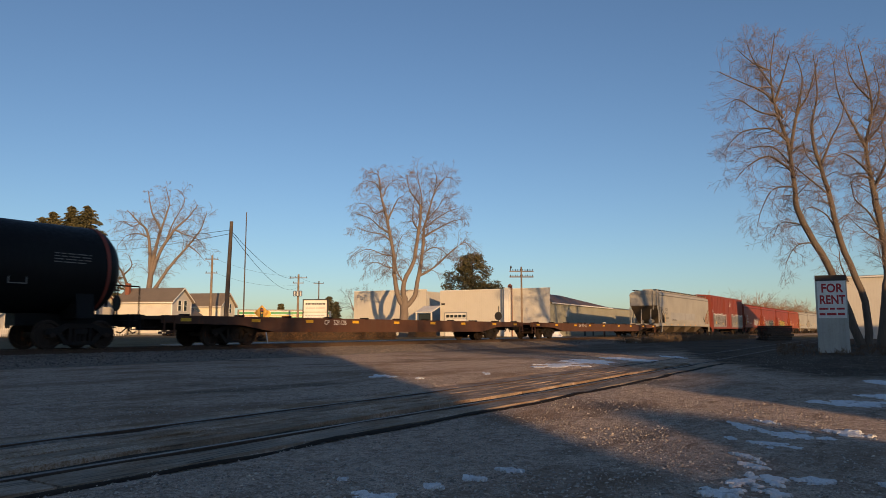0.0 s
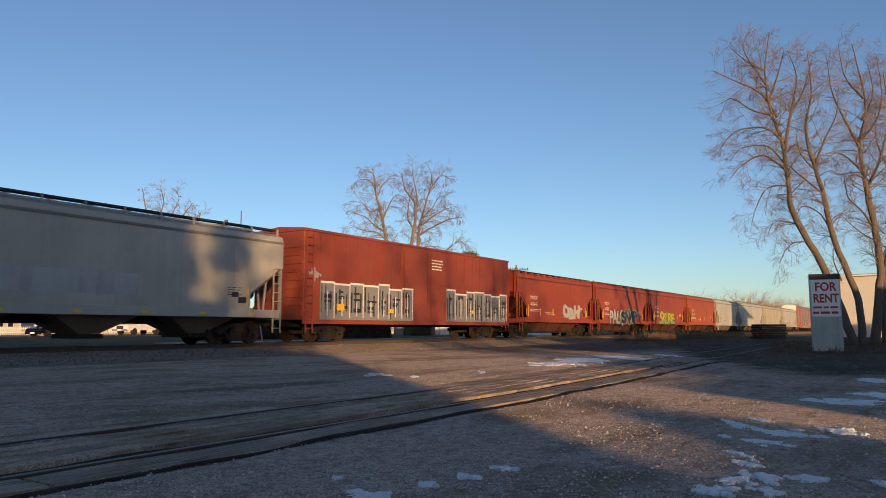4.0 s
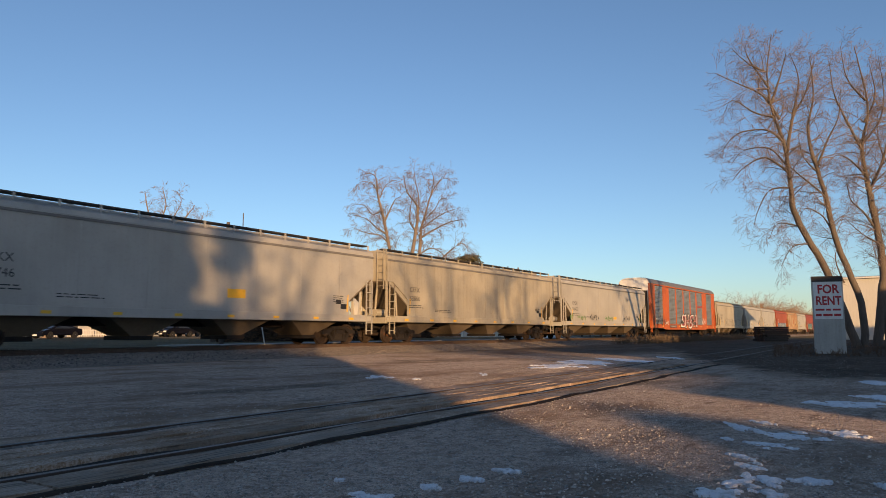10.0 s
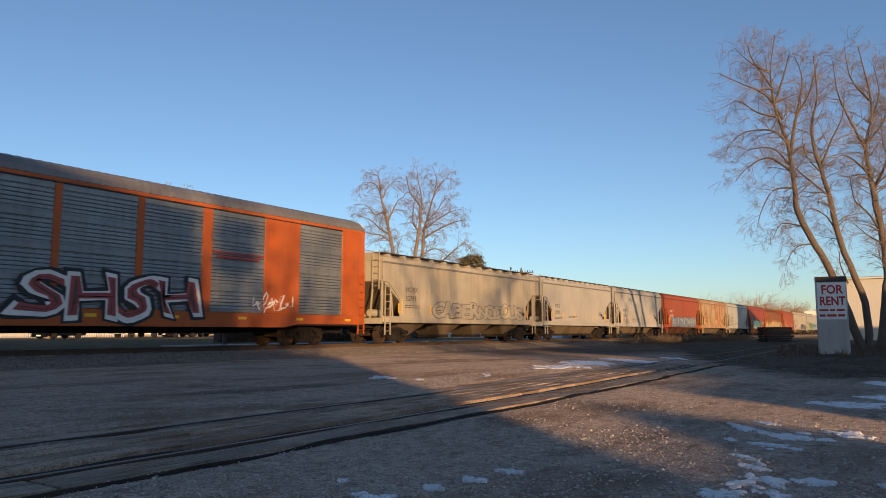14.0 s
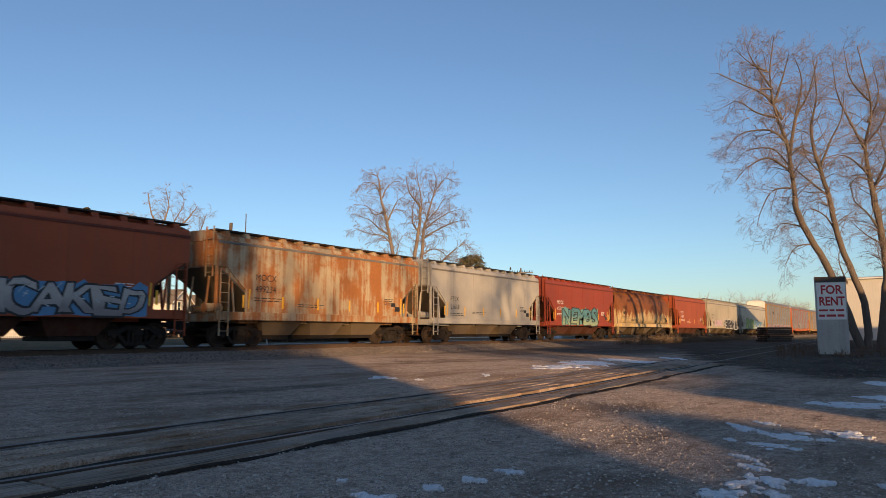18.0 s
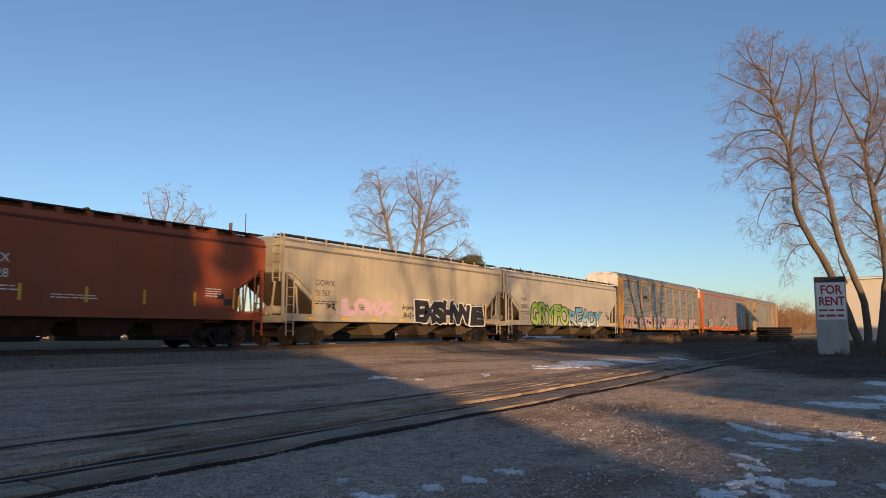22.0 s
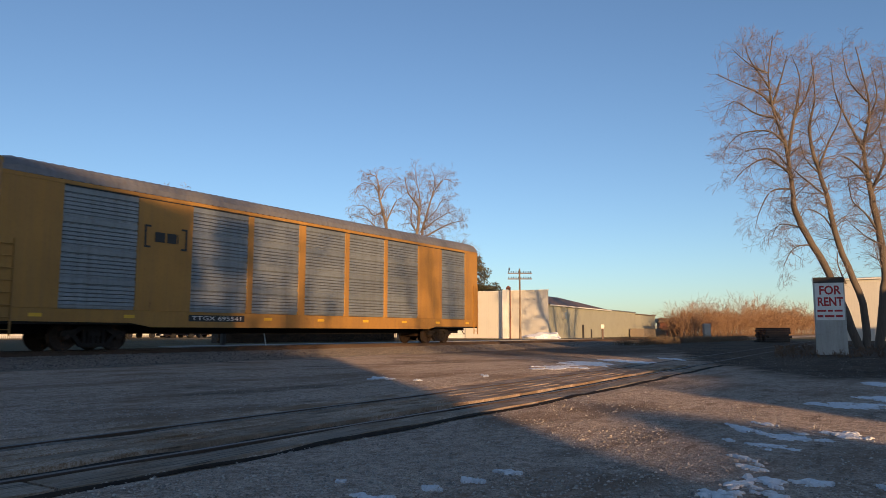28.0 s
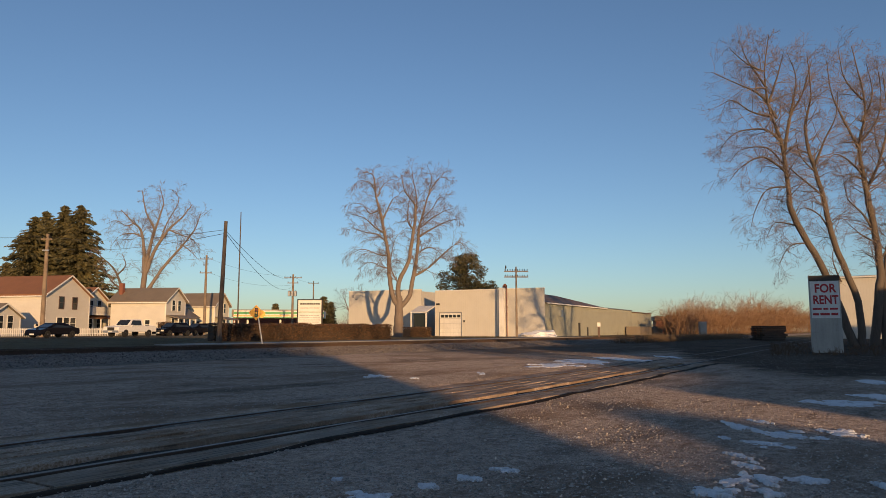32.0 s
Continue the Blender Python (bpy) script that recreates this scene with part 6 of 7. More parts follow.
def weed_spot(rnd):
    x = rnd.uniform(52, 96)
    return Vector((x, TRACK_Y - 4.5 - rnd.random() * 2.4, 0.02)), rnd.uniform(0.5, 1.0)


brush_belt("weeds", "dry brown weeds along the track bed", 700, weed_spot, 0.4, 1.2, M["reed"], 52, 0.010, 5)


def litter_spot(rnd):
    p = spot(rnd.uniform(0.46, 0.72), rnd.uniform(27, 52), 0.0)
    return p, rnd.uniform(0.3, 1.0)


brush_belt("undergrowth", "dark dead undergrowth at the foot of the trees", 900, litter_spot, 0.06, 0.4, M["hedge"], 53, 0.010, 4)


def far_spot(rnd):
    k = rnd.uniform(-0.75, 0.75)
    return spot(k, rnd.uniform(260, 330), 0.1), 0.55 + 0.45 * abs(noise.noise(Vector((k * 14, 2, 0)))) * 2


brush_belt("far_woods", "distant bare woods along the horizon", 650, far_spot, 6, 12, M["twig"], 54, 0.09, 5)


# ---- white warehouse ----
def box_wall(name, parent, x0, x1, y0, y1, z0, z1, mat, label=""):
    bm = B()
    box_bm(bm, x0, x1, y0, y1, z0, z1)
    return part(name, bm, mat, parent, label)


FR = spot(0.148, 86, 0.2)
# local frame: x along the front towards the right corner (0), y back along the side wall
WH_AZ = 5.1
wh = thing("warehouse", "white metal warehouse with false front, grey-green side and brown roof", "building", pose(FR.x, FR.y, 0.1, 0, 0, WH_AZ - 90))
FW = 14.9
bm = B()
prism_bm(bm, [(-FW, 0), (0, 0), (0, 5.95), (-FW, 5.95)], 1, 0.0, 0.25)
part("front_wall", bm, M["metal_white"], wh)
box_wall("side_wall", wh, -0.25, 0.0, 0.25, 43, 0, 4.2, M["metal_green"], "grey-green metal side wall")
box_wall("side_wall", wh, -FW, -FW + 0.25, 0.25, 43, 0, 4.2, M["metal_green"])
box_wall("rear_wall", wh, -FW, 0, 43, 43.25, 0, 4.2, M["metal_green"])
box_wall("rear_wing", wh, -9, -0.06, 43.3, 59, 0, 3.95, M["metal_green"], "low grey-green rear wing")
box_wall("wing_roof", wh, -9.2, 0.15, 43.3, 59.2, 3.95, 4.1, M["roof_brown"])
box_wall("flat_roof", wh, -FW - 0.1, 0.2, 27.0, 43.2, 4.2, 4.32, M["galv"])
bm = B()
A0, B0, C0, B1, A1, C1 = (bm.verts.new(v) for v in ((-FW - 0.2, 0.26, 4.2), (-3.0, 0.26, 5.6), (0.25, 0.26, 4.2), (-3.0, 12.5, 5.6), (-FW - 0.2, 27.0, 4.2), (0.25, 27.0, 4.2)))
for f in ((A0, B0, B1, A1), (C0, C1, B1, B0), (A1, B1, C1), (A0, C0, B0), (A0, A1, C1, C0)):
    bm.faces.new(f)
part("roof", bm, M["roof_brown"], wh, "dark brown low hipped roof")
boxes("gutter", [(0.2, 0.32, 0.3, 27.0, 4.08, 4.22)], M["white"], wh)
box_wall("parapet_cap", wh, -FW, 0.06, -0.05, 0.3, 5.9, 5.99, M["white"])
bm = B()
box_bm(bm, -14.15, -11.1, -0.03, 0.0, 0.0, 3.05)
door = part("garage_door", bm, M["white"], wh, "white sectional garage door with a row of lights")
for i in range(5):
    boxes("door_light", [(-14.0 + i * 0.58, -13.53 + i * 0.58, -0.045, -0.03, 2.5, 2.85)], M["glass"], door)
for i in range(4):
    boxes("door_rail", [(-14.15, -11.1, -0.042, -0.03, 0.55 + i * 0.6, 0.58 + i * 0.6)], M["galv"], door)
boxes("door_frame", [(-14.25, -14.15, -0.05, 0, 0, 3.15), (-11.1, -11.0, -0.05, 0, 0, 3.15), (-14.25, -11.0, -0.05, 0, 3.06, 3.16)], M["galv"], wh)
boxes("wall_lamp", [(-10.75, -10.6, -0.12, 0, 1.9, 2.15)], M["dark"], wh)
boxes("vent", [(-14.7, -14.2, -0.05, 0, 4.1, 4.35)], M["dark"], wh)
boxes("pilaster", [(-5.78, -5.05, -0.35, 0, 0, 6.1)], M["white"], wh, bevel=0.02)
bm = B()
tube_bm(bm, (-4.75, -0.2, 0), (-4.75, -0.2, 6.4), 0.06, n=6)
lathe_bm(bm, [(0.28, 6.0), (0.3, 6.35), (0.1, 6.6)], "z", 10, (-5.3, 0.5, 0))
part("vent_stack", bm, M["brick_red"], wh)
boxes("side_door", [(0.0, 0.04, 13.2, 14.0, 0, 1.9)], M["dark"], wh)
boxes("side_door", [(0.0, 0.04, 17.1, 17.7, 0, 1.3)], M["dark"], wh)
boxes("wall_box", [(0.0, 0.25, 5.5, 6.3, 2.6, 3.4)], M["galv"], wh)
box_wall("shed", wh, 0.3, 2.6, 38, 56, 0, 1.5, M["shingle_grey"])
# porch at the left of the front
bm = B()
prism_bm(bm, [(0.0, 3.9), (-2.3, 3.1), (-2.3, 3.2), (0.0, 4.05)], 0, -FW - 2.4, -FW)
part("porch_roof", bm, M["white"], wh)
boxes("porch_post", [(-FW - 2.35, -FW - 2.2, -2.25, -2.1, 0, 3.1)], M["white"], wh)
boxes("porch_post", [(-FW - 0.15, -FW, -2.25, -2.1, 0, 3.1)], M["white"], wh)
boxes("porch_window", [(-FW - 2.1, -FW - 0.2, -1.9, -1.85, 1.0, 3.0)], M["glass"], wh)
boxes("porch_wall", [(-FW - 2.35, -FW, -1.85, -1.7, 0, 0.95)], M["white"], wh)

ANNEX = spot(-0.1236, 104, 0.2)
ann = thing("annex", "white flat-fronted metal building behind the elm", "building", pose(ANNEX.x, ANNEX.y, 0.1, 0, 0, WH_AZ - 90))
box_wall("front_wall", ann, 0, 12.0, 0, 0.25, 0, 6.4, M["metal_white"])
box_wall("side_wall", ann, 0, 0.25, 0.25, 14, 0, 6.2, M["metal_white"])
box_wall("side_wall", ann, 11.75, 12.0, 0.25, 14, 0, 6.2, M["metal_white"])
box_wall("roof", ann, 0.1, 11.9, 0.2, 14, 5.9, 6.05, M["shingle_grey"])
box_wall("rear_wall", ann, 0, 12.0, 14, 14.25, 0, 6.2, M["metal_white"])
boxes("parapet_cap", [(-0.05, 12.05, -0.05, 0.3, 6.4, 6.48)], M["white"], ann)
boxes("wall_mark", [(0.5, 0.95, -0.02, 0, 5.5, 5.9), (1.1, 1.5, -0.02, 0, 5.2, 5.4)], M["ink_silver"], ann)


# ---- houses ----
def window(parent, x, z, w, h, y, out=-1, axis="x", trim=False):
    bm = B()
    t = 0.10
    def bx(u0, u1, v0, v1, d0, d1):
        lo, hi = sorted((y + out * d0, y + out * d1))
        if axis == "x":
            box_bm(bm, x + u0, x + u1, lo, hi, z + v0, z + v1)
        else:
            box_bm(bm, lo, hi, x + u0, x + u1, z + v0, z + v1)
    for u0, u1, v0, v1 in ((-t, 0, -t, h + t), (w, w + t, -t, h + t), (0, w, -t, 0), (0, w, h, h + t), (0, w, h / 2 - 0.03, h / 2 + 0.03)):
        bx(u0, u1, v0, v1, 0, 0.06)
    win = part("window", bm, M["trim_dark"] if trim else M["white"], parent)
    bm = B()
    bx(0, w, 0, h, 0.005, 0.02)
    part("pane", bm, M["glass"], win)


def house(at, W, L, eave, ridge, wall, roof, label, chimney=None, porch=True, storeys=2, triple=False, balcony=False, wings=0):
    """Gable towards local -x?: the gable end looks along -y, the long wall along -x."""
    h = thing("house", label, "house", at)
    t = 0.2
    bm = B()
    prism_bm(bm, [(0, 0), (W, 0), (W, eave), (W / 2, ridge), (0, eave)], 1, 0, L)
    part("wall", bm, wall, h)
    for s in (0, 1):
        bm = B()
        o = 0.35
        a = (-o, eave - o * (ridge - eave) / (W / 2)) if s == 0 else (W + o, eave - o * (ridge - eave) / (W / 2))
        prism_bm(bm, [a, (W / 2, ridge), (W / 2, ridge + t), (a[0], a[1] + t)], 1, -0.4, L + 0.4)
        part("roof", bm, roof, h)
    boxes("foundation", [(-0.03, W + 0.03, -0.03, L + 0.03, -0.3, 0.35)], M["galv"], h)
    for s in (0, 1):
        bm = B()
        a = (-0.35, eave - 0.2) if s == 0 else (W + 0.35, eave - 0.2)
        prism_bm(bm, [a, (W / 2, ridge + 0.02), (W / 2, ridge + 0.2), (a[0], a[1] + 0.22)], 1, -0.45, -0.40)
        part("barge_board", bm, M["white"], h)
    nz = [1.0] if storeys == 1 else [1.0, 3.75]
    for i, z in enumerate(nz):
        n = 2
        if triple and i == 0:
            for k in range(3):
                window(h, W * 0.26 + 1.25 * k, z, 1.0, 1.5, 0, trim=False)
            continue
        for k in range(n):
            window(h, W * (0.28 + 0.30 * k) + 0.1, z, 0.8, 1.55, 0, trim=triple)
    for k in range(2):
        window(h, L * (0.28 + 0.42 * k), nz[0], 0.75, 1.3, 0, axis="y")
    boxes("corner_board", [(-0.03, 0.14, -0.03, 0.14, 0.3, eave - 0.1)], M["white"], h)
    boxes("corner_board", [(W - 0.14, W + 0.03, -0.03, 0.14, 0.3, eave - 0.1)], M["white"], h)
    boxes("gutter", [(-0.46, -0.34, -0.4, L + 0.4, eave - 0.36, eave - 0.22)], M["white"], h)
    if balcony:
        boxes("balcony_floor", [(0, W * 0.8, -2.0, 0, 3.05, 3.2)], M["white"], h)
        boxes("balcony_front", [(0, W * 0.8, -2.0, -1.93, 3.2, 4.3)], M["house_white"], h)
        boxes("balcony_side", [(0, 0.07, -1.93, 0, 3.2, 4.3)], M["house_white"], h)
    if wings == 1:
        # low front room before the long wall with its own small roof
        boxes("entry_wall", [(-2.4, 0, 5.5, 9.5, 0, 2.6)], wall, h)
        bm = B()
        prism_bm(bm, [(-2.75, 2.55), (0.0, 3.35), (0.0, 3.5), (-2.75, 2.7)], 1, 5.2, 9.8)
        part("entry_roof", bm, roof, h)
        boxes("entry_post", [(-2.5, -2.35, 3.2, 3.35, 0, 2.6)], M["white"], h)
    if wings == 2:
        # lower wing beyond the gable
        boxes("wing_wall", [(W, W + 4.6, 0.6, 5.0, 0, 2.7)], wall, h)
        bm = B()
        prism_bm(bm, [(0.1, 2.7), (2.8, 4.3), (5.5, 2.7), (5.5, 2.85), (2.8, 4.5), (0.1, 2.85)], 0, W, W + 4.9)
        part("wing_roof", bm, roof, h)
        for k in range(3):
            window(h, W + 0.5 + 1.35 * k, 0.9, 0.8, 1.4, 0.6)
    if porch:
        bm = B()
        prism_bm(bm, [(0.02, 2.95), (-2.2, 2.5), (-2.2, 2.62), (0.02, 3.1)], 0, -0.0, W * 0.95)
        # rotate outline: depth runs along -y
        part("porch_roof", bm, roof, h)
        for k in range(4):
            boxes("porch_post", [(0.1 + k * (W * 0.9) / 3, 0.25 + k * (W * 0.9) / 3, -2.1, -1.95, 0.3, 2.55)], M["white"], h)
        boxes("porch_floor", [(0, W * 0.95, -2.2, 0, 0.0, 0.3)], M["timber"], h)
        boxes("porch_rail", [(0.1, W * 0.9, -2.1, -2.04, 1.05, 1.12)], M["white"], h)
        boxes("front_door", [(W * 0.66, W * 0.66 + 0.95, -0.04, 0, 0.3, 2.35)], M["dark"], h)
    if chimney:
        cx, cy = chimney
        boxes("chimney", [(cx, cx + 0.6, cy, cy + 0.6, eave, ridge + 0.9)], M["brick_red"], h)
    return h


def house_pose(k, d, yaw):
    p = spot(k, d, 0.2)
    return pose(p.x, p.y, 0.2, 0, 0, VIEW_AZ - 90 + yaw)


h1 = house(house_pose(-0.543, 96, 77), 8.4, 16, 5.6, 8.2, M["house_white"], M["shingle_red"], "white two-storey house with brown-red roof and dark-framed windows", porch=False, triple=True, wings=1)
h2 = house(house_pose(-0.494, 108, 77), 6.0, 9, 5.1, 7.2, M["house_cream"], M["shingle_red"], "small cream house with steep brown roof, balcony and porch", porch=True, balcony=True)
house(house_pose(-0.3765, 108, 79), 5.4, 9.2, 5.2, 7.1, M["house_white"], M["shingle_grey"], "white house with grey-brown roof and chimney", chimney=(1.2, 8.2), wings=2)
house(house_pose(-0.309, 122, 80), 5.2, 9.5, 5.0, 7.0, M["house_cream"], M["shingle_grey"], "cream house with brown roof, chimney and porch", chimney=(0.9, 8.0))
house(house_pose(-0.622, 86, 77), 5.0, 6, 2.4, 3.9, M["house_white"], M["shingle_grey"], "low white garage with grey roof", porch=False, storeys=1)


# ---- white picket fence, street, hedge ----
fence = thing("picket_fence", "long white picket fence before the houses", "fence", Matrix.Identity(4))
fa, fb = spot(-0.70, 74, 0.24), spot(-0.440, 92, 0.24)
d = (fb - fa)
nrm = math.degrees(math.atan2(d.y, d.x))
n = int(d.length / 0.22)
bm = B()
box_bm(bm, -0.045, 0.045, -0.012, 0.012, 0.05, 1.0)
picket_me = mesh_from("picket", bm, M["white"])
for i in range(min(n, 200)):
    p = fa.lerp(fb, i / min(n, 200))
    part("picket", picket_me, None, fence, at=pose(p.x, p.y, 0.24, 0, 0, nrm))
for z in (0.3, 0.75):
    bm = B()
    box_bm(bm, 0, d.length, 0.012, 0.05, z, z + 0.09)
    part("rail", bm, M["white"], fence, at=pose(fa.x, fa.y, 0.24, 0, 0, nrm))

sa, sb = spot(-0.72, 58, 0), spot(-0.20, 105, 0)
sd = (sb - sa)
bm = B()
L2 = sd.length
prism_bm(bm, [(-2.6, 0.15), (3.4, 0.15), (3.4, 0.275), (-2.6, 0.275)], 0, -10, L2 + 60)
road = part("road", bm, M["asphalt"], None, at=pose(sa.x, sa.y, 0, 0, 0, math.degrees(math.atan2(sd.y, sd.x))))
tagged(road, "grey asphalt street before the houses", "road", kind="structure")
STREET_AZ = math.degrees(math.atan2(sd.y, sd.x))


def hedge(k0, d0, k1, d1, w, h, seed, label):
    a, b = spot(k0, d0, 0.22), spot(k1, d1, 0.22)
    rnd = random.Random(seed)
    hd = thing("hedge", label, "hedge", Matrix.Identity(4))
    V, Fc = [], []
    n = int((b - a).length * 900)
    side = (b - a).normalized().cross(Vector((0, 0, 1)))
    for _ in range(n):
        f, u, z = rnd.random(), rnd.uniform(-1, 1), rnd.random()
        hh = h * (0.95 + 0.10 * noise.noise(Vector((f * 14, 0, seed))))
        edge = rnd.random()
        if edge < 0.45:
            u = -1 + rnd.random() * 0.25
        elif edge < 0.75:
            z = 1 - rnd.random() * 0.12
        c = a.lerp(b, f) + side * u * -w / 2 + Vector((0, 0, z * hh))
        leaf_cloud(V, Fc, c, 0.05, 1, 0.085, rnd)
    crown_part(hd, V, Fc, M["hedge"], "foliage")
    bm = B()
    L = (b - a).length
    prism_bm(bm, [(-w * 0.42, 0), (w * 0.42, 0), (w * 0.36, h * 0.82), (-w * 0.36, h * 0.82)], 0, 0.1, L - 0.1)
    part("woody_core", bm, M["soil"], hd, at=pose(a.x, a.y, a.z, 0, 0, math.degrees(math.atan2((b - a).y, (b - a).x))))


hedge(-0.315, 50, -0.069, 60, 1.3, 1.30, 61, "clipped russet hedge along the far side of the line")
hedge(-0.044, 78, -0.014, 80, 1.6, 1.15, 62, "low russet shrubs beside the elm")
hedge(-0.385, 92, -0.368, 92, 1.8, 1.9, 63, "round brown shrub before the white house")


# pale path along the far side of the line
bm = B()
prism_bm(bm, [(29.2, 0.12), (31.4, 0.12), (31.4, 0.30), (29.2, 0.30)], 0, 22, 74)
tagged(part("pavement", bm, M["concrete"], None), "pale worn concrete path beyond the line", "pavement", kind="structure")

# ---- poles, wires, signs ----
def utility_pole(k, d, h, arms, label, lean=0.0, r=0.15, name="utility_pole"):
    p = spot(k, d)
    po = thing(name, label, "pole", facing(p, 0, p.z - 0.3))
    bm = B()
    tube_bm(bm, (0, 0, 0), (lean, 0, h + 0.3), r, r * 0.62, 12)
    part("shaft", bm, M["pole_dark" if lean else "pole"], po)
    for z, w, n in arms:
        arm = boxes("crossarm", [(-w / 2 + lean, w / 2 + lean, -0.2, -0.09, z - 0.05, z + 0.07)], M["pole"], po)
        for i in range(n):
            x = -w / 2 + 0.12 + (w - 0.24) * i / (n - 1) + lean
            bm = B()
            lathe_bm(bm, [(0.02, z + 0.07), (0.05, z + 0.13), (0.035, z + 0.17), (0.05, z + 0.22), (0.02, z + 0.27)], "z", 8, (x, -0.145, 0))
            part("insulator", bm, M["glass"], arm)
    return po, p


p390, _ = utility_pole(-0.3022, 38, 6.5, [], "dark leaning timber pole beside the line", lean=0.17, r=0.14)
po, _ = utility_pole(-0.546, 78, 11.2, [(10.9, 1.2, 3)], "tall tan timber utility pole by the street", r=0.27)
boxes("transformer_bracket", [(-0.35, 0.35, -0.3, -0.15, 9.6, 9.75)], M["galv"], po)
po, _ = utility_pole(-0.323, 108, 12.0, [(11.7, 2.0, 4), (9.6, 1.8, 3)], "timber utility pole with two crossarms", r=0.23)
po, _ = utility_pole(-0.2016, 118, 9.9, [(9.6, 2.9, 4), (8.75, 1.8, 2)], "timber utility pole with crossarms and three transformer cans", r=0.23)
for i in range(3):
    bm = B()
    lathe_bm(bm, [(0.05, 6.55), (0.24, 6.6), (0.25, 7.35), (0.2, 7.45), (0.05, 7.5)], "z", 10, (-0.5 + 0.5 * i, -0.42, 0))
    part("transformer_can", bm, M["galv"], po)
utility_pole(-0.173, 150, 11.0, [(10.8, 2.2, 3)], "far timber utility pole", r=0.17)
pole, pp = utility_pole(0.1094, 82, 8.0, [(7.75, 2.75, 10), (7.1, 2.75, 10)], "old railway telegraph pole with two crossarms and insulators", r=0.14)
bird = thing("bird", "small dark bird perched on the crossarm", "bird", facing(pp, 0, pp.z) @ pose(-1.2, -0.14, 8.0 - 0.3 + 0.05))
bm = B()
lathe_bm(bm, [(0.01, 0.0), (0.08, 0.06), (0.10, 0.16), (0.07, 0.27), (0.06, 0.33), (0.02, 0.38)], "z", 8)
part("body", bm, M["dark"], bird)
bm = B()
prism_bm(bm, [(-0.04, 0.08), (0.02, 0.1), (-0.10, -0.16), (-0.15, -0.14)], 1, -0.03, 0.03)
part("tail", bm, M["dark"], bird)
mp = spot(-0.277, 95, 0.2)
mast = thing("mast", "slender tall steel mast", "mast", facing(mp, 0))
bm = B()
tube_bm(bm, (0, 0, 0), (0, 0, 16.5), 0.10, 0.06, 10)
part("shaft", bm, M["pole_dark"], mast)
bm = B()
lathe_bm(bm, [(0.3, 0), (0.3, 0.2), (0.15, 0.3)], "z", 12)
part("base", bm, M["galv"], mast)


def wire(a, b, sag, r=0.014):
    pts = [Vector(a).lerp(Vector(b), i / 14) - Vector((0, 0, sag * 4 * (i / 14) * (1 - i / 14))) for i in range(15)]
    V, Fc = [], []
    tube_path(V, Fc, pts, [r] * 15, 4)
    me = bpy.data.meshes.new("overhead_wire")
    me.from_pydata(V, [], Fc)
    me.materials.append(M["dark"])
    tagged(new("overhead_wire", me), "thin dark overhead wire between poles", "wire", "overhead wires")


def top_of(k, d, z):
    return spot(k, d, z)


wire(top_of(-0.299, 38, 6.3), top_of(-0.2016, 118, 9.8), 1.2)
wire(top_of(-0.299, 38, 6.2), top_of(-0.2016, 118, 8.2), 1.6)
wire(top_of(-0.299, 38, 6.3), top_of(-0.546, 78, 11.2), 0.5)
wire(top_of(-0.299, 38, 6.1), top_of(-0.546, 78, 10.0), 0.6)
wire(top_of(-0.546, 78, 11.2), top_of(-0.85, 60, 9.6), 0.5, 0.02)
wire(top_of(-0.546, 78, 9.8), top_of(-0.323, 108, 11.9), 0.9)
wire(top_of(-0.323, 108, 11.9), top_of(-0.2016, 118, 9.8), 0.7)
wire(top_of(-0.323, 108, 9.8), top_of(-0.2016, 118, 8.4), 0.9)
wire(top_of(-0.2016, 118, 9.8), top_of(-0.173, 150, 11), 0.4)

ds = spot(-0.2435, 38.5)
sign = thing("warning_sign", "yellow diamond signal-ahead sign on a leaning white post", "road sign", facing(ds, 8))
bm = B()
tube_bm(bm, (0.06, 0, 0), (-0.28, 0.05, 1.9), 0.035, 0.035, 8)
part("post", bm, M["white"], sign)
bm = B()
prism_bm(bm, [(-0.30, 1.25), (0.10, 1.66), (-0.30, 2.07), (-0.70, 1.66)], 1, -0.03, -0.01)
brd = part("board", bm, M["sign_yellow"], sign)
boxes("pictogram", [(-0.38, -0.22, -0.036, -0.032, 1.42, 1.90)], M["ink_black"], brd)
for i, mt in enumerate(("ink_rose", "ink_yellow", "ink_green")):
    bm = B()
    lathe_bm(bm, [(0.055, -0.042), (0.055, -0.037)], "y", 12, (-0.30, 0, 1.81 - 0.15 * i))
    part("signal_dot", bm, M[mt], brd)

mq = spot(-0.1775, 98, 0.2)
marq = thing("marquee_sign", "white two-panel roadside sign in a dark frame", "sign", facing(mq, -4))
boxes("frame", [(-1.75, 1.75, -0.05, 0.3, 1.2, 1.35), (-1.75, 1.75, -0.05, 0.3, 4.85, 5.0), (-1.75, -1.6, -0.05, 0.3, 0, 5.0), (1.6, 1.75, -0.05, 0.3, 0, 5.0)], M["dark"], marq)
boxes("panel", [(-1.6, 1.6, 0.0, 0.25, 3.3, 4.85)], M["white"], marq)
boxes("panel", [(-1.6, 1.6, 0.0, 0.25, 1.35, 3.2)], M["white"], marq)
small_print(marq, -1.35, 4.25, 2.7, 1, M["ink_black"], -0.002, 0.34, 3)
small_print(marq, -1.3, 3.75, 2.6, 1, M["ink_red"], -0.002, 0.14, 4)
small_print(marq, -1.4, 2.7, 2.8, 4, M["ink_silver"], -0.002, 0.16, 5)
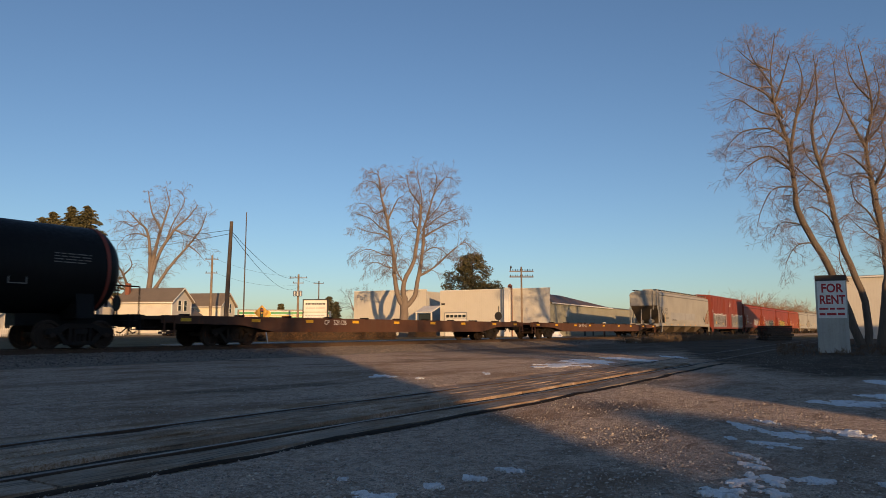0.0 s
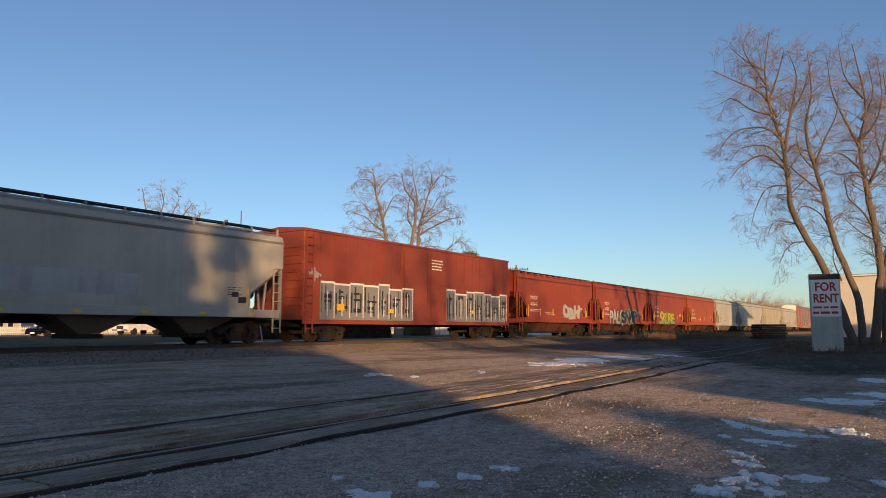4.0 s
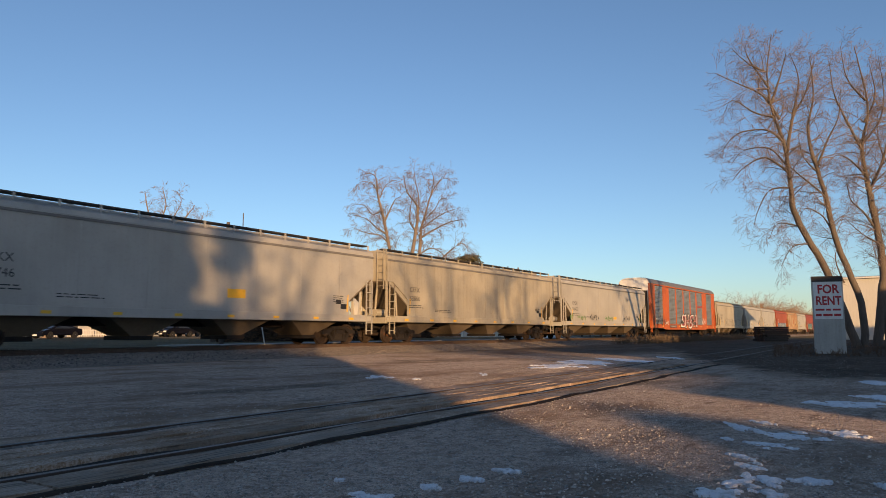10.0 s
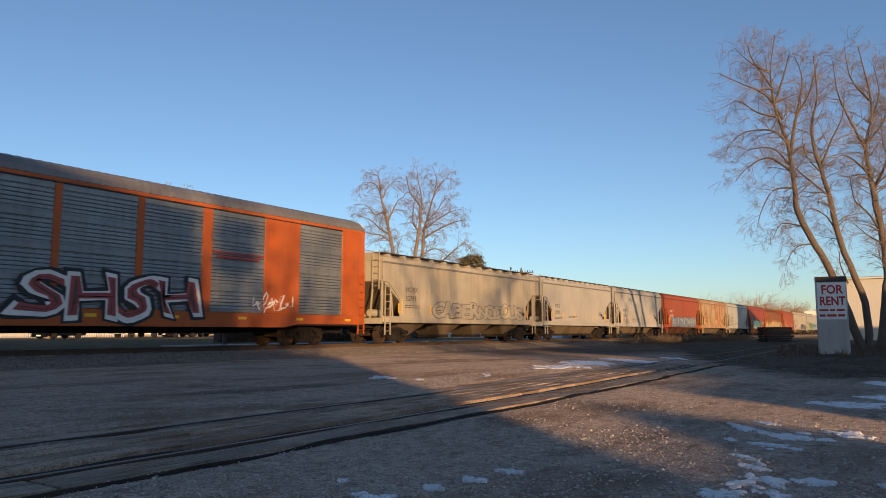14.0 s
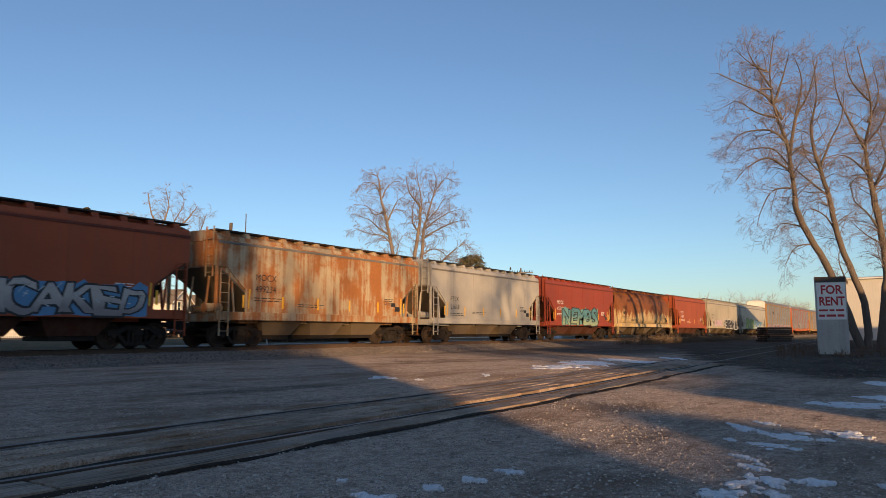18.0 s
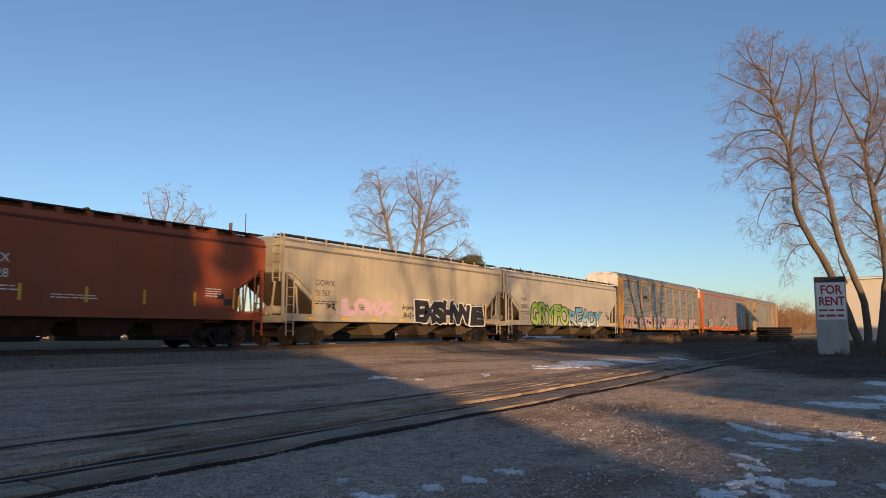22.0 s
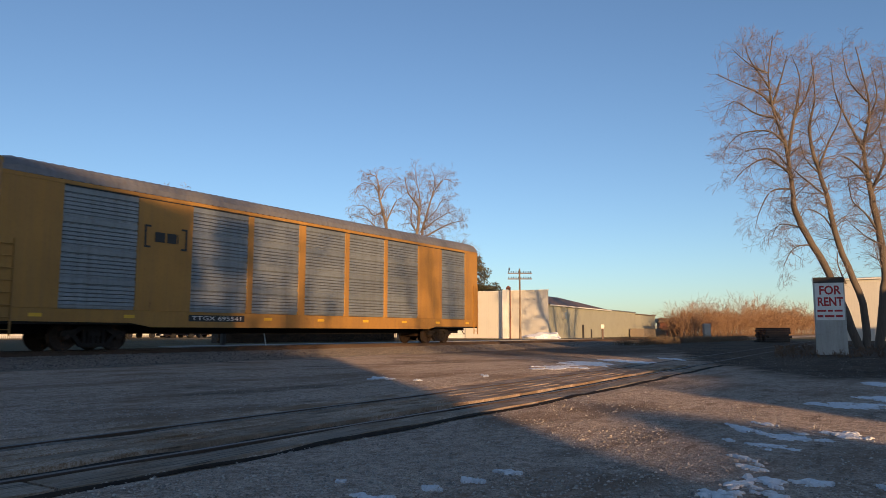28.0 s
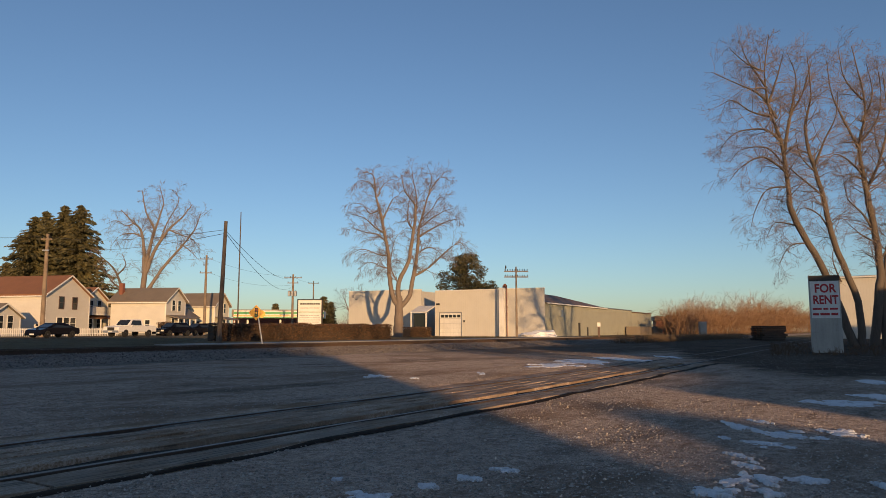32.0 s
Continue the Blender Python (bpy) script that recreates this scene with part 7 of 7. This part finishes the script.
# filling station canopy
cs = spot(-0.22, 155, 0.2)
st = thing("filling_station", "filling station with green and yellow striped canopy", "building", facing(cs, 6))
boxes("canopy", [(-9.5, 9.5, 0, 10, 3.4, 5.0)], M["white"], st)
boxes("stripe", [(-9.52, 9.52, -0.03, 0.0, 4.2, 4.75)], M["canopy_green"], st)
boxes("stripe", [(-9.52, 9.52, -0.03, 0.0, 3.75, 3.98)], M["sign_yellow"], st)
boxes("stripe", [(-9.52, 9.52, -0.03, 0.0, 3.4, 3.62)], M["canopy_green"], st)
bm = B()
lathe_bm(bm, [(0.75, -0.09), (0.75, -0.05)], "y", 20, (-3.6, 0, 4.25))
part("emblem_disc", bm, M["sign_yellow"], st)
for x in (-7, 0, 7):
    boxes("column", [(x - 0.2, x + 0.2, 3, 3.4, 0, 3.4)], M["white"], st)
boxes("shop", [(-12, 6, 14, 22, 0, 3.9)], M["brick_red"], st)
boxes("shop_roof", [(-12.3, 6.3, 13.7, 22.3, 3.9, 5.6)], M["shingle_grey"], st)

# rental sign
rs = spot(0.5408, 31.2, 0.0)
rent = thing("rental_sign", "weathered white rental sign board with red lettering", "sign", facing(rs, -24, 0.0))
bm = B()
box_bm(bm, -0.6, 0.6, 0, 0.42, -0.1, 3.36)
part("case", bm, M["sign_case"], rent, bevel=0.015)
boxes("top_strip", [(-0.6, 0.6, -0.012, -0.002, 3.12, 3.36)], M["dark"], rent)
boxes("panel", [(-0.55, 0.55, -0.02, -0.004, 1.5, 3.1)], M["ink_white"], rent)
lettering("FOR", rent, -0.40, 2.62, 0.36, M["ink_red"], -0.026, 0.86, 0.03)
lettering("RENT", rent, -0.48, 2.12, 0.36, M["ink_red"], -0.026, 1.0, 0.03)
small_print(rent, -0.5, 1.86, 1.0, 1, M["ink_red"], -0.022, 0.13, 6)
small_print(rent, -0.5, 1.62, 1.0, 1, M["ink_red"], -0.022, 0.16, 9)

# tie pile, cabinet, building behind the trees
bp = spot(0.4685, 68, 0.0)
pile = thing("tie_pile", "dark stack of old timber ties", "stack", facing(bp, 12, 0.05))
bm = B()
box_bm(bm, 0, 2.6, 0, 0.23, 0, 0.18)
log_me = mesh_from("old_tie", bm, M["old_tie"], bevel=0.015)
rnd = random.Random(71)
for r in range(7):
    for c in range(6):
        part("old_tie", log_me, None, pile, at=pose(-1.5 + rnd.uniform(-0.15, 0.35), c * 0.26, r * 0.195, 0, 0, rnd.uniform(-2, 2)))
cp = spot(0.369, 118, 0.1)
cab = thing("signal_cabinet", "small pale grey signal cabinet", "cabinet", facing(cp, 0))
boxes("body", [(-0.55, 0.55, 0, 0.8, 0, 2.3)], M["cab_grey"], cab, bevel=0.02)
boxes("door", [(-0.45, 0.45, -0.03, 0, 0.2, 2.1)], M["cab_grey"], cab)
dp = spot(0.303, 150, 0.1)
depot = thing("depot", "small far depot with brown roof and open bay", "building", facing(dp, -10))
boxes("wall", [(0, 1.6, 0, 0.15, 0, 2.9), (0, 0.15, 0.15, 5, 0, 2.9), (3.9, 4.1, 0, 5, 0, 2.9), (0.15, 3.9, 4.8, 5, 0, 2.9)], M["brick_red"], depot)
boxes("roof", [(-0.3, 4.4, -0.4, 5.4, 2.9, 3.8)], M["roof_brown"], depot, bevel=0.05)
# Plain dark box set inside the open bay
boxes("stored_crate", [(1.0, 3.8, 0.6, 2.2, 0, 1.7)], M["dark"], depot)
mk = spot(0.2235, 72, 0.1)
mkr = thing("marker_post", "small white marker sign on a dark post", "sign", facing(mk, 0))
boxes("post", [(-0.09, 0.09, 0, 0.12, 0, 1.3)], M["trim_dark"], mkr)
boxes("board", [(-0.16, 0.16, -0.02, 0.0, 1.25, 1.65)], M["white"], mkr)
rb = spot(0.5590, 85, 0.0)
shed = thing("metal_shed", "long cream metal building behind the trees", "building", pose(rb.x, rb.y, 0, 0, 0, VIEW_AZ - 90 - 42))
box_wall("wall", shed, 0, 15, 0, 0.2, 0, 7.2, M["metal_white"], "cream ribbed metal wall")
box_wall("wall", shed, 0, 0.2, 0.2, 5, 0, 7.2, M["metal_white"])
bm = B()
prism_bm(bm, [(-0.3, 7.2), (2.5, 7.4), (5.3, 7.2), (5.3, 7.32), (2.5, 7.52), (-0.3, 7.32)], 0, -0.2, 15.2)
part("roof", bm, M["galv"], shed)
boxes("gutter", [(-0.2, 15.2, -0.35, -0.2, 7.1, 7.26)], M["white"], shed)


# ---- vehicles ----
CAR_WHEELS = []


def vehicle(at, kind, mat, label):
    """Front towards local -x; origin on the ground at the middle."""
    car = thing("car" if kind != "pickup" else "pickup_truck", label, "car" if kind != "pickup" else "truck", at)
    if kind == "pickup":
        L, Wd, r = 5.9, 2.0, 0.40
        low = [(-2.95, 0.55), (-2.95, 1.02), (-2.8, 1.12), (-1.35, 1.2), (-1.3, 1.22), (2.95, 1.22), (2.95, 0.55)]
        cab_ = [(-1.45, 1.2), (-0.75, 1.88), (0.75, 1.9), (0.95, 1.22)]
    elif kind == "sedan":
        L, Wd, r = 4.75, 1.84, 0.34
        low = [(-2.3, 0.30), (-2.38, 0.55), (-2.25, 0.74), (-1.3, 0.92), (1.7, 0.98), (2.3, 0.92), (2.38, 0.5), (2.3, 0.32)]
        cab_ = [(-1.35, 0.90), (-0.35, 1.40), (0.75, 1.42), (1.85, 0.97)]
    else:
        L, Wd, r = 4.7, 1.86, 0.36
        low = [(-2.35, 0.38), (-2.38, 0.72), (-2.2, 0.9), (-1.2, 1.03), (2.2, 1.08), (2.36, 0.9), (2.35, 0.4)]
        cab_ = [(-1.25, 1.02), (-0.45, 1.58), (1.35, 1.62), (2.15, 1.06)]
    hw = Wd / 2
    bm = B()
    prism_bm(bm, low, 1, -hw, hw)
    part("body", bm, mat, car, bevel=0.06)
    bm = B()
    V0 = [bm.verts.new((x, s * (hw - (0.10 if z < 1.3 else 0.26)), z)) for s in (-1, 1) for x, z in cab_]
    for i in range(4):
        j = (i + 1) % 4
        bm.faces.new((V0[i], V0[j], V0[4 + j], V0[4 + i]))
    bm.faces.new(V0[:4])
    bm.faces.new(V0[4:][::-1])
    part("cabin", bm, mat, car, bevel=0.04)
    zt, zb = cab_[1][1] - 0.09, cab_[0][1] + 0.05
    for s in (-1, 1):
        bm = B()
        y = s * (hw - 0.14)
        pts = [(cab_[0][0] + 0.42, zb), (cab_[1][0] + 0.12, zt), (cab_[2][0] - 0.1, zt), (cab_[3][0] - 0.3, zb)]
        va = [bm.verts.new((x, s * (hw - (0.09 if z < 1.3 else 0.235)), z)) for x, z in pts]
        vb = [bm.verts.new((x, s * (hw - (0.13 if z < 1.3 else 0.275)), z)) for x, z in pts]
        bm.faces.new(va)
        bm.faces.new(vb[::-1])
        for i in range(4):
            j = (i + 1) % 4
            bm.faces.new((va[i], vb[i], vb[j], va[j]))
        part("side_window", bm, M["glass"], car)
    bm = B()
    a, b = cab_[0], cab_[1]
    prism_bm(bm, [(a[0] + 0.06, a[1] + 0.06), (b[0] - 0.04, b[1] - 0.05), (b[0] - 0.07, b[1] - 0.05), (a[0] + 0.02, a[1] + 0.06)], 1, -hw + 0.28, hw - 0.28)
    part("windscreen", bm, M["glass"], car)
    front = low[0][0]
    for s in (-1, 1):
        lo, hi = sorted((s * (hw - 0.1), s * (hw - 0.5)))
        boxes("headlight", [(front - 0.03, front + 0.05, lo, hi, low[1][1] - 0.14, low[1][1] + 0.04)], M["lamp"], car)
        boxes("mirror", [(cab_[0][0] + 0.35, cab_[0][0] + 0.5, min(s * (hw + 0.18), s * hw), max(s * (hw + 0.18), s * hw), 1.1, 1.28)], mat, car)
    boxes("grille", [(front - 0.025, front + 0.02, -hw + 0.55, hw - 0.55, low[0][1] + 0.12, low[1][1])], M["dark"], car)
    boxes("bumper", [(front - 0.08, front + 0.1, -hw + 0.03, hw - 0.03, low[0][1] - 0.1, low[0][1] + 0.14)], M["galv"] if kind == "pickup" else mat, car)
    boxes("number_plate", [(front - 0.095, front - 0.082, -0.26, 0.26, low[0][1] - 0.04, low[0][1] + 0.1)], M["ink_white"], car)
    for x in (-L * 0.31, L * 0.30):
        for s in (-1, 1):
            bm = B()
            lathe_bm(bm, [(r * 0.62, s * (hw - 0.24)), (r * 0.97, s * (hw - 0.24)), (r, s * (hw - 0.2)), (r, s * (hw - 0.03)), (r * 0.95, s * (hw + 0.01)), (r * 0.62, s * (hw + 0.01))], "y", 20)
            w = part("wheel", bm, M["tyre"], car, at=pose(x, 0, r))
            CAR_WHEELS.append((car, w, x, r))
            bm = B()
            lathe_bm(bm, [(r * 0.6, s * (hw - 0.02)), (r * 0.6, s * (hw + 0.005)), (r * 0.5, s * (hw - 0.03)), (r * 0.15, s * (hw + 0.01))], "y", 14)
            part("rim", bm, M["rim"], w)
    return car


def car_pose(k, d, yaw, z=0.28):
    p = spot(k, d, z)
    return pose(p.x, p.y, z, 0, 0, VIEW_AZ - 90 + yaw)


vehicle(car_pose(-0.5305, 69, 72), "sedan", M["car_black"], "dark blue-black sedan waiting on the street")
PICKUP = vehicle(car_pose(-0.424, 80, 72), "pickup", M["car_white"], "white crew-cab pickup truck on the street")
vehicle(car_pose(-0.365, 86, 66), "suv", M["car_black"], "dark compact car behind the pickup")
vehicle(car_pose(-0.331, 94, 66), "suv", M["car_black"], "dark car half hidden by the hedge")


# ---- snow remains ----
def snow_patch(x, y, rx, ry, yaw, seed, h=0.014):
    """A broken patch: one crust with ragged edges and crumbs round it."""
    rnd = random.Random(seed)
    c, s = math.cos(radians(yaw)), math.sin(radians(yaw))
    blobs = [(0, 0, 0.6)] + [(rnd.uniform(-1, 1), rnd.uniform(-1, 1), rnd.uniform(0.08, 0.36)) for _ in range(9)]
    n = 44
    for bu, bv, k in blobs:
        ph = rnd.uniform(0, 50)
        V, Fc, base = [], [], 0
        rings = [(1.0, -0.012), (0.95, h * 0.5), (0.75, h), (0.35, h * 1.1)]
        for f, z in rings:
            for i in range(n):
                a = 2 * math.pi * i / n
                q = 1 + 0.8 * noise.noise(Vector((math.cos(a) * 1.3, math.sin(a) * 1.3, ph))) + 0.7 * noise.noise(Vector((math.cos(a) * 3.2, math.sin(a) * 3.2, ph + 9))) + 0.4 * noise.noise(Vector((math.cos(a) * 9, math.sin(a) * 9, ph)))
                q = max(0.12, q) * f * k
                u, v = rx * (bu + q * math.cos(a)), ry * (bv + q * math.sin(a))
                px, py = x + u * c - v * s, y + u * s + v * c
                V.append((px, py, ground_z(px, py) + z + (0.012 * noise.noise(Vector((px * 11, py * 11, 0))) if f < 1 else 0)))
        for r in range(len(rings) - 1):
            for i in range(n):
                a, b = base + r * n + i, base + r * n + (i + 1) % n
                Fc.append((a, b, b + n, a + n))
        Fc.append(tuple(base + (len(rings) - 1) * n + i for i in range(n)))
        me = bpy.data.meshes.new("snow_patch")
        me.from_pydata(V, [], Fc)
        me.materials.append(M["snow"])
        for p in me.polygons:
            p.use_smooth = True
        tagged(new("snow_patch", me), "thin crusted patch of old snow on gravel", "snow", "snow patches")

# ---- unseen far side of the yard, added behind the camera to throw the long shadows ----
def shadow_building(x0, x1, y0, y1, h, ridge, label):
    b = thing("building", label, "building", pose(0, 0, 0))
    bm = B()
    box_bm(bm, x0, x1, y0, y1, -0.1, h)
    part("wall", bm, M["metal_white"], b)
    bm = B()
    if ridge > 0:
        ym = (y0 + y1) / 2
        prism_bm(bm, [(y0 - 0.3, h), (ym, h + ridge), (y1 + 0.3, h)], 0, x0 - 0.2, x1 + 0.2)
    else:
        box_bm(bm, x0 - 0.1, x1 + 0.1, y0 - 0.1, y1 + 0.1, h, h + 0.12)
    part("roof", bm, M["shingle_grey"], b)


# Added blocks out of view, each sized to a shadow edge
shadow_building(-90, -37.0, -37, -25, 14.4, 0, "tall unseen block added across the yard to cast shade")
shadow_building(-26.6, -22.7, -29, -25, 7.3, 0, "low unseen block added beside the tall one to cast shade")
shadow_shed = thing("building", "small unseen gabled block added to cast a tongue of shade", "building", pose(0, -25, 0))
bm = B()
prism_bm(bm, [(-17.85, -0.1), (-16.0, -0.1), (-16.0, 4.02), (-16.95, 4.36), (-17.85, 4.0)], 1, -0.55, 0.0)
part("wall", bm, M["metal_white"], shadow_shed)
bm = B()
prism_bm(bm, [(-18.0, 4.0), (-16.95, 4.37), (-15.9, 4.0), (-15.9, 4.05), (-16.95, 4.43), (-18.0, 4.05)], 1, -0.6, 0.05)
part("roof", bm, M["shingle_grey"], shadow_shed)
shadow_building(-19.7, -18.05, -25.3, -25, 4.0, 0, "unseen wall added behind the camera to cast shade")
shadow_building(-13.8, -9.6, -25.6, -25, 4.32, 0, "low thin unseen block added to cast shade")
shadow_building(-9.5, -4.0, -31, -25, 5.0, 0, "low unseen block added to shade the ground")
shadow_building(-3.9, 4.0, -32, -25, 6.5, 0, "unseen block added to shade the ground between the tracks")
shadow_building(4.1, 14.0, -33, -25, 7.6, 0, "unseen two-storey block added to shade the rental sign")
shadow_building(14.1, 24.0, -33, -25, 6.6, 0, "unseen flat-roofed block added to cast lower shade")
shadow_building(24.1, 60, -36, -25, 7.6, 0, "long unseen block added to shade the tie pile and trunks")
shadow_building(-30.0, -25.2, -26.0, -25, 9.3, 0, "unseen stepped block added to shade the lower train")
# Unseen pines added for dappled shade on the train
pine(Vector((-23.3, -24.0, 0)), 12.4, 1.3, 91, 0.84, 22, 0.6)
pine(Vector((-25.6, -24.0, 0)), 10.9, 0.9, 92, 0.86, 12, 0.5)
# Unseen bare trees added so that limb shadows fall on the train
for bx, by, sd, sc in ((-23.2, -24.0, 81, 1.0), (-12.5, -30.0, 82, 1.05), (-4.0, -29.0, 83, 1.0), (-21.0, -23.2, 84, 0.85)):
    yt = BareTree(Vector((bx, by, 0)), "unseen leafless tree added to throw branch shadows", sd, 0.088 * sc, reach=2.8, every=0.45, droop=0.05, lift=0.2, kids=(5, 3), twig=0.016)
    yt.limb(0.30 * sc, (0, -2), (1, 30), (-2, 60), (4, 100), (2, 150))
    yt.limb(0.19 * sc, (0, 45), (-16, 80), (-30, 120), (-34, 150))
    yt.limb(0.19 * sc, (1, 50), (18, 85), (30, 110), (40, 140))
    yt.limb(0.15 * sc, (0, 78), (-12, 110), (-16, 150))
    yt.done()

# ploughed heap by the telegraph pole
heap_c = spot(0.142, 83.0, 0.2)
bm = B()
bmesh.ops.create_icosphere(bm, subdivisions=3, radius=1.0)
for v in bm.verts:
    q = 1 + 0.45 * noise.noise(v.co * 1.7)
    v.co = Vector((v.co.x * 2.3 * q, v.co.y * 1.4 * q, max(-0.1, v.co.z) * 0.75 * q))
heap = part("snow_heap", bm, M["snow"], None, at=facing(heap_c, 0))
tagged(heap, "dirty white heap of ploughed snow", "snow")

# ---- snow remains, most of it along the wheel ruts ----
NEAR_SNOW = [(6.04, 1.22, 0.06, 0.16), (5.6, 1.04, 0.09, 0.17), (5.15, 0.88, 0.11, 0.19), (4.9, 1.03, 0.11, 0.12), (4.51, 1.03, 0.12, 0.15), (4.7, 0.8, 0.08, 0.12), (5.27, 0.61, 0.15, 0.11), (5.33, 0.22, 0.05, 0.1),
             (7.91, 1.59, 0.1, 0.38), (7.54, 1.1, 0.22, 0.23), (8.41, 1.43, 0.07, 0.17), (6.83, 1.14, 0.15, 0.19), (7.99, 0.64, 0.16, 0.24), (6.99, 1.52, 0.04, 0.09)]
FAR_SNOW = [(3.34, 2.73, 0.13, 0.11), (4.13, 2.52, 0.08, 0.13), (4.49, 2.44, 0.08, 0.09), (3.76, 2.58, 0.07, 0.1), (3.63, 3.19, 0.04, 0.06), (15.79, 0.72, 0.24, 0.63), (12.45, 0.62, 0.24, 0.48), (10.99, 0.86, 0.49, 0.45),
            (18.57, 8.55, 0.65, 1.13), (21.23, 8.53, 0.9, 2.08), (24.05, 8.33, 0.73, 1.68), (26.94, 7.86, 0.27, 1.24), (14.23, 8.27, 0.08, 0.37), (12.26, 9.72, 0.25, 0.5), (12.23, 8.74, 0.09, 0.31)]
for i, (x, y, rx, ry) in enumerate(NEAR_SNOW + FAR_SNOW):
    snow_patch(x, y, rx, ry, -57, i + 1)


# ---- what moves ----
def motions():
    for car, t0 in TRAIN:
        walk(car, [(t, pose(SPEED * (t0 - t) + START, TRACK_Y, RAIL_Z)) for t in (0, 8, 16, 24, 32)])
    # the white pickup rolls up to the queue and stops
    stop = car_pose(-0.424, 80, 72)
    roll = [(0, 12.6), (1, 9.3), (2, 6.1), (3, 3.3), (3.5, 2.1), (4.5, 0.7), (5.5, 0.0), (32, 0.0)]
    walk(PICKUP, [(t, stop @ pose(d, 0, 0)) for t, d in roll])
    for car, w, x, r in CAR_WHEELS:
        if car == PICKUP:
            walk(w, [(t, pose(x, 0, r, 0, math.degrees(d / r), 0)) for t, d in [(i * 0.1, np.interp(i * 0.1, [a for a, _ in roll], [b for _, b in roll])) for i in range(56)] + [(32, 0.0)]])
    step = 1.0 / FPS
    turn = math.degrees(SPEED * step / 0.457)
    for w, d in WHEELS:
        walk(w, [(i * step, pose(d, 0, 0.457, 0, -turn * i, 0)) for i in range(int(32 * FPS) + 1)])


motions()
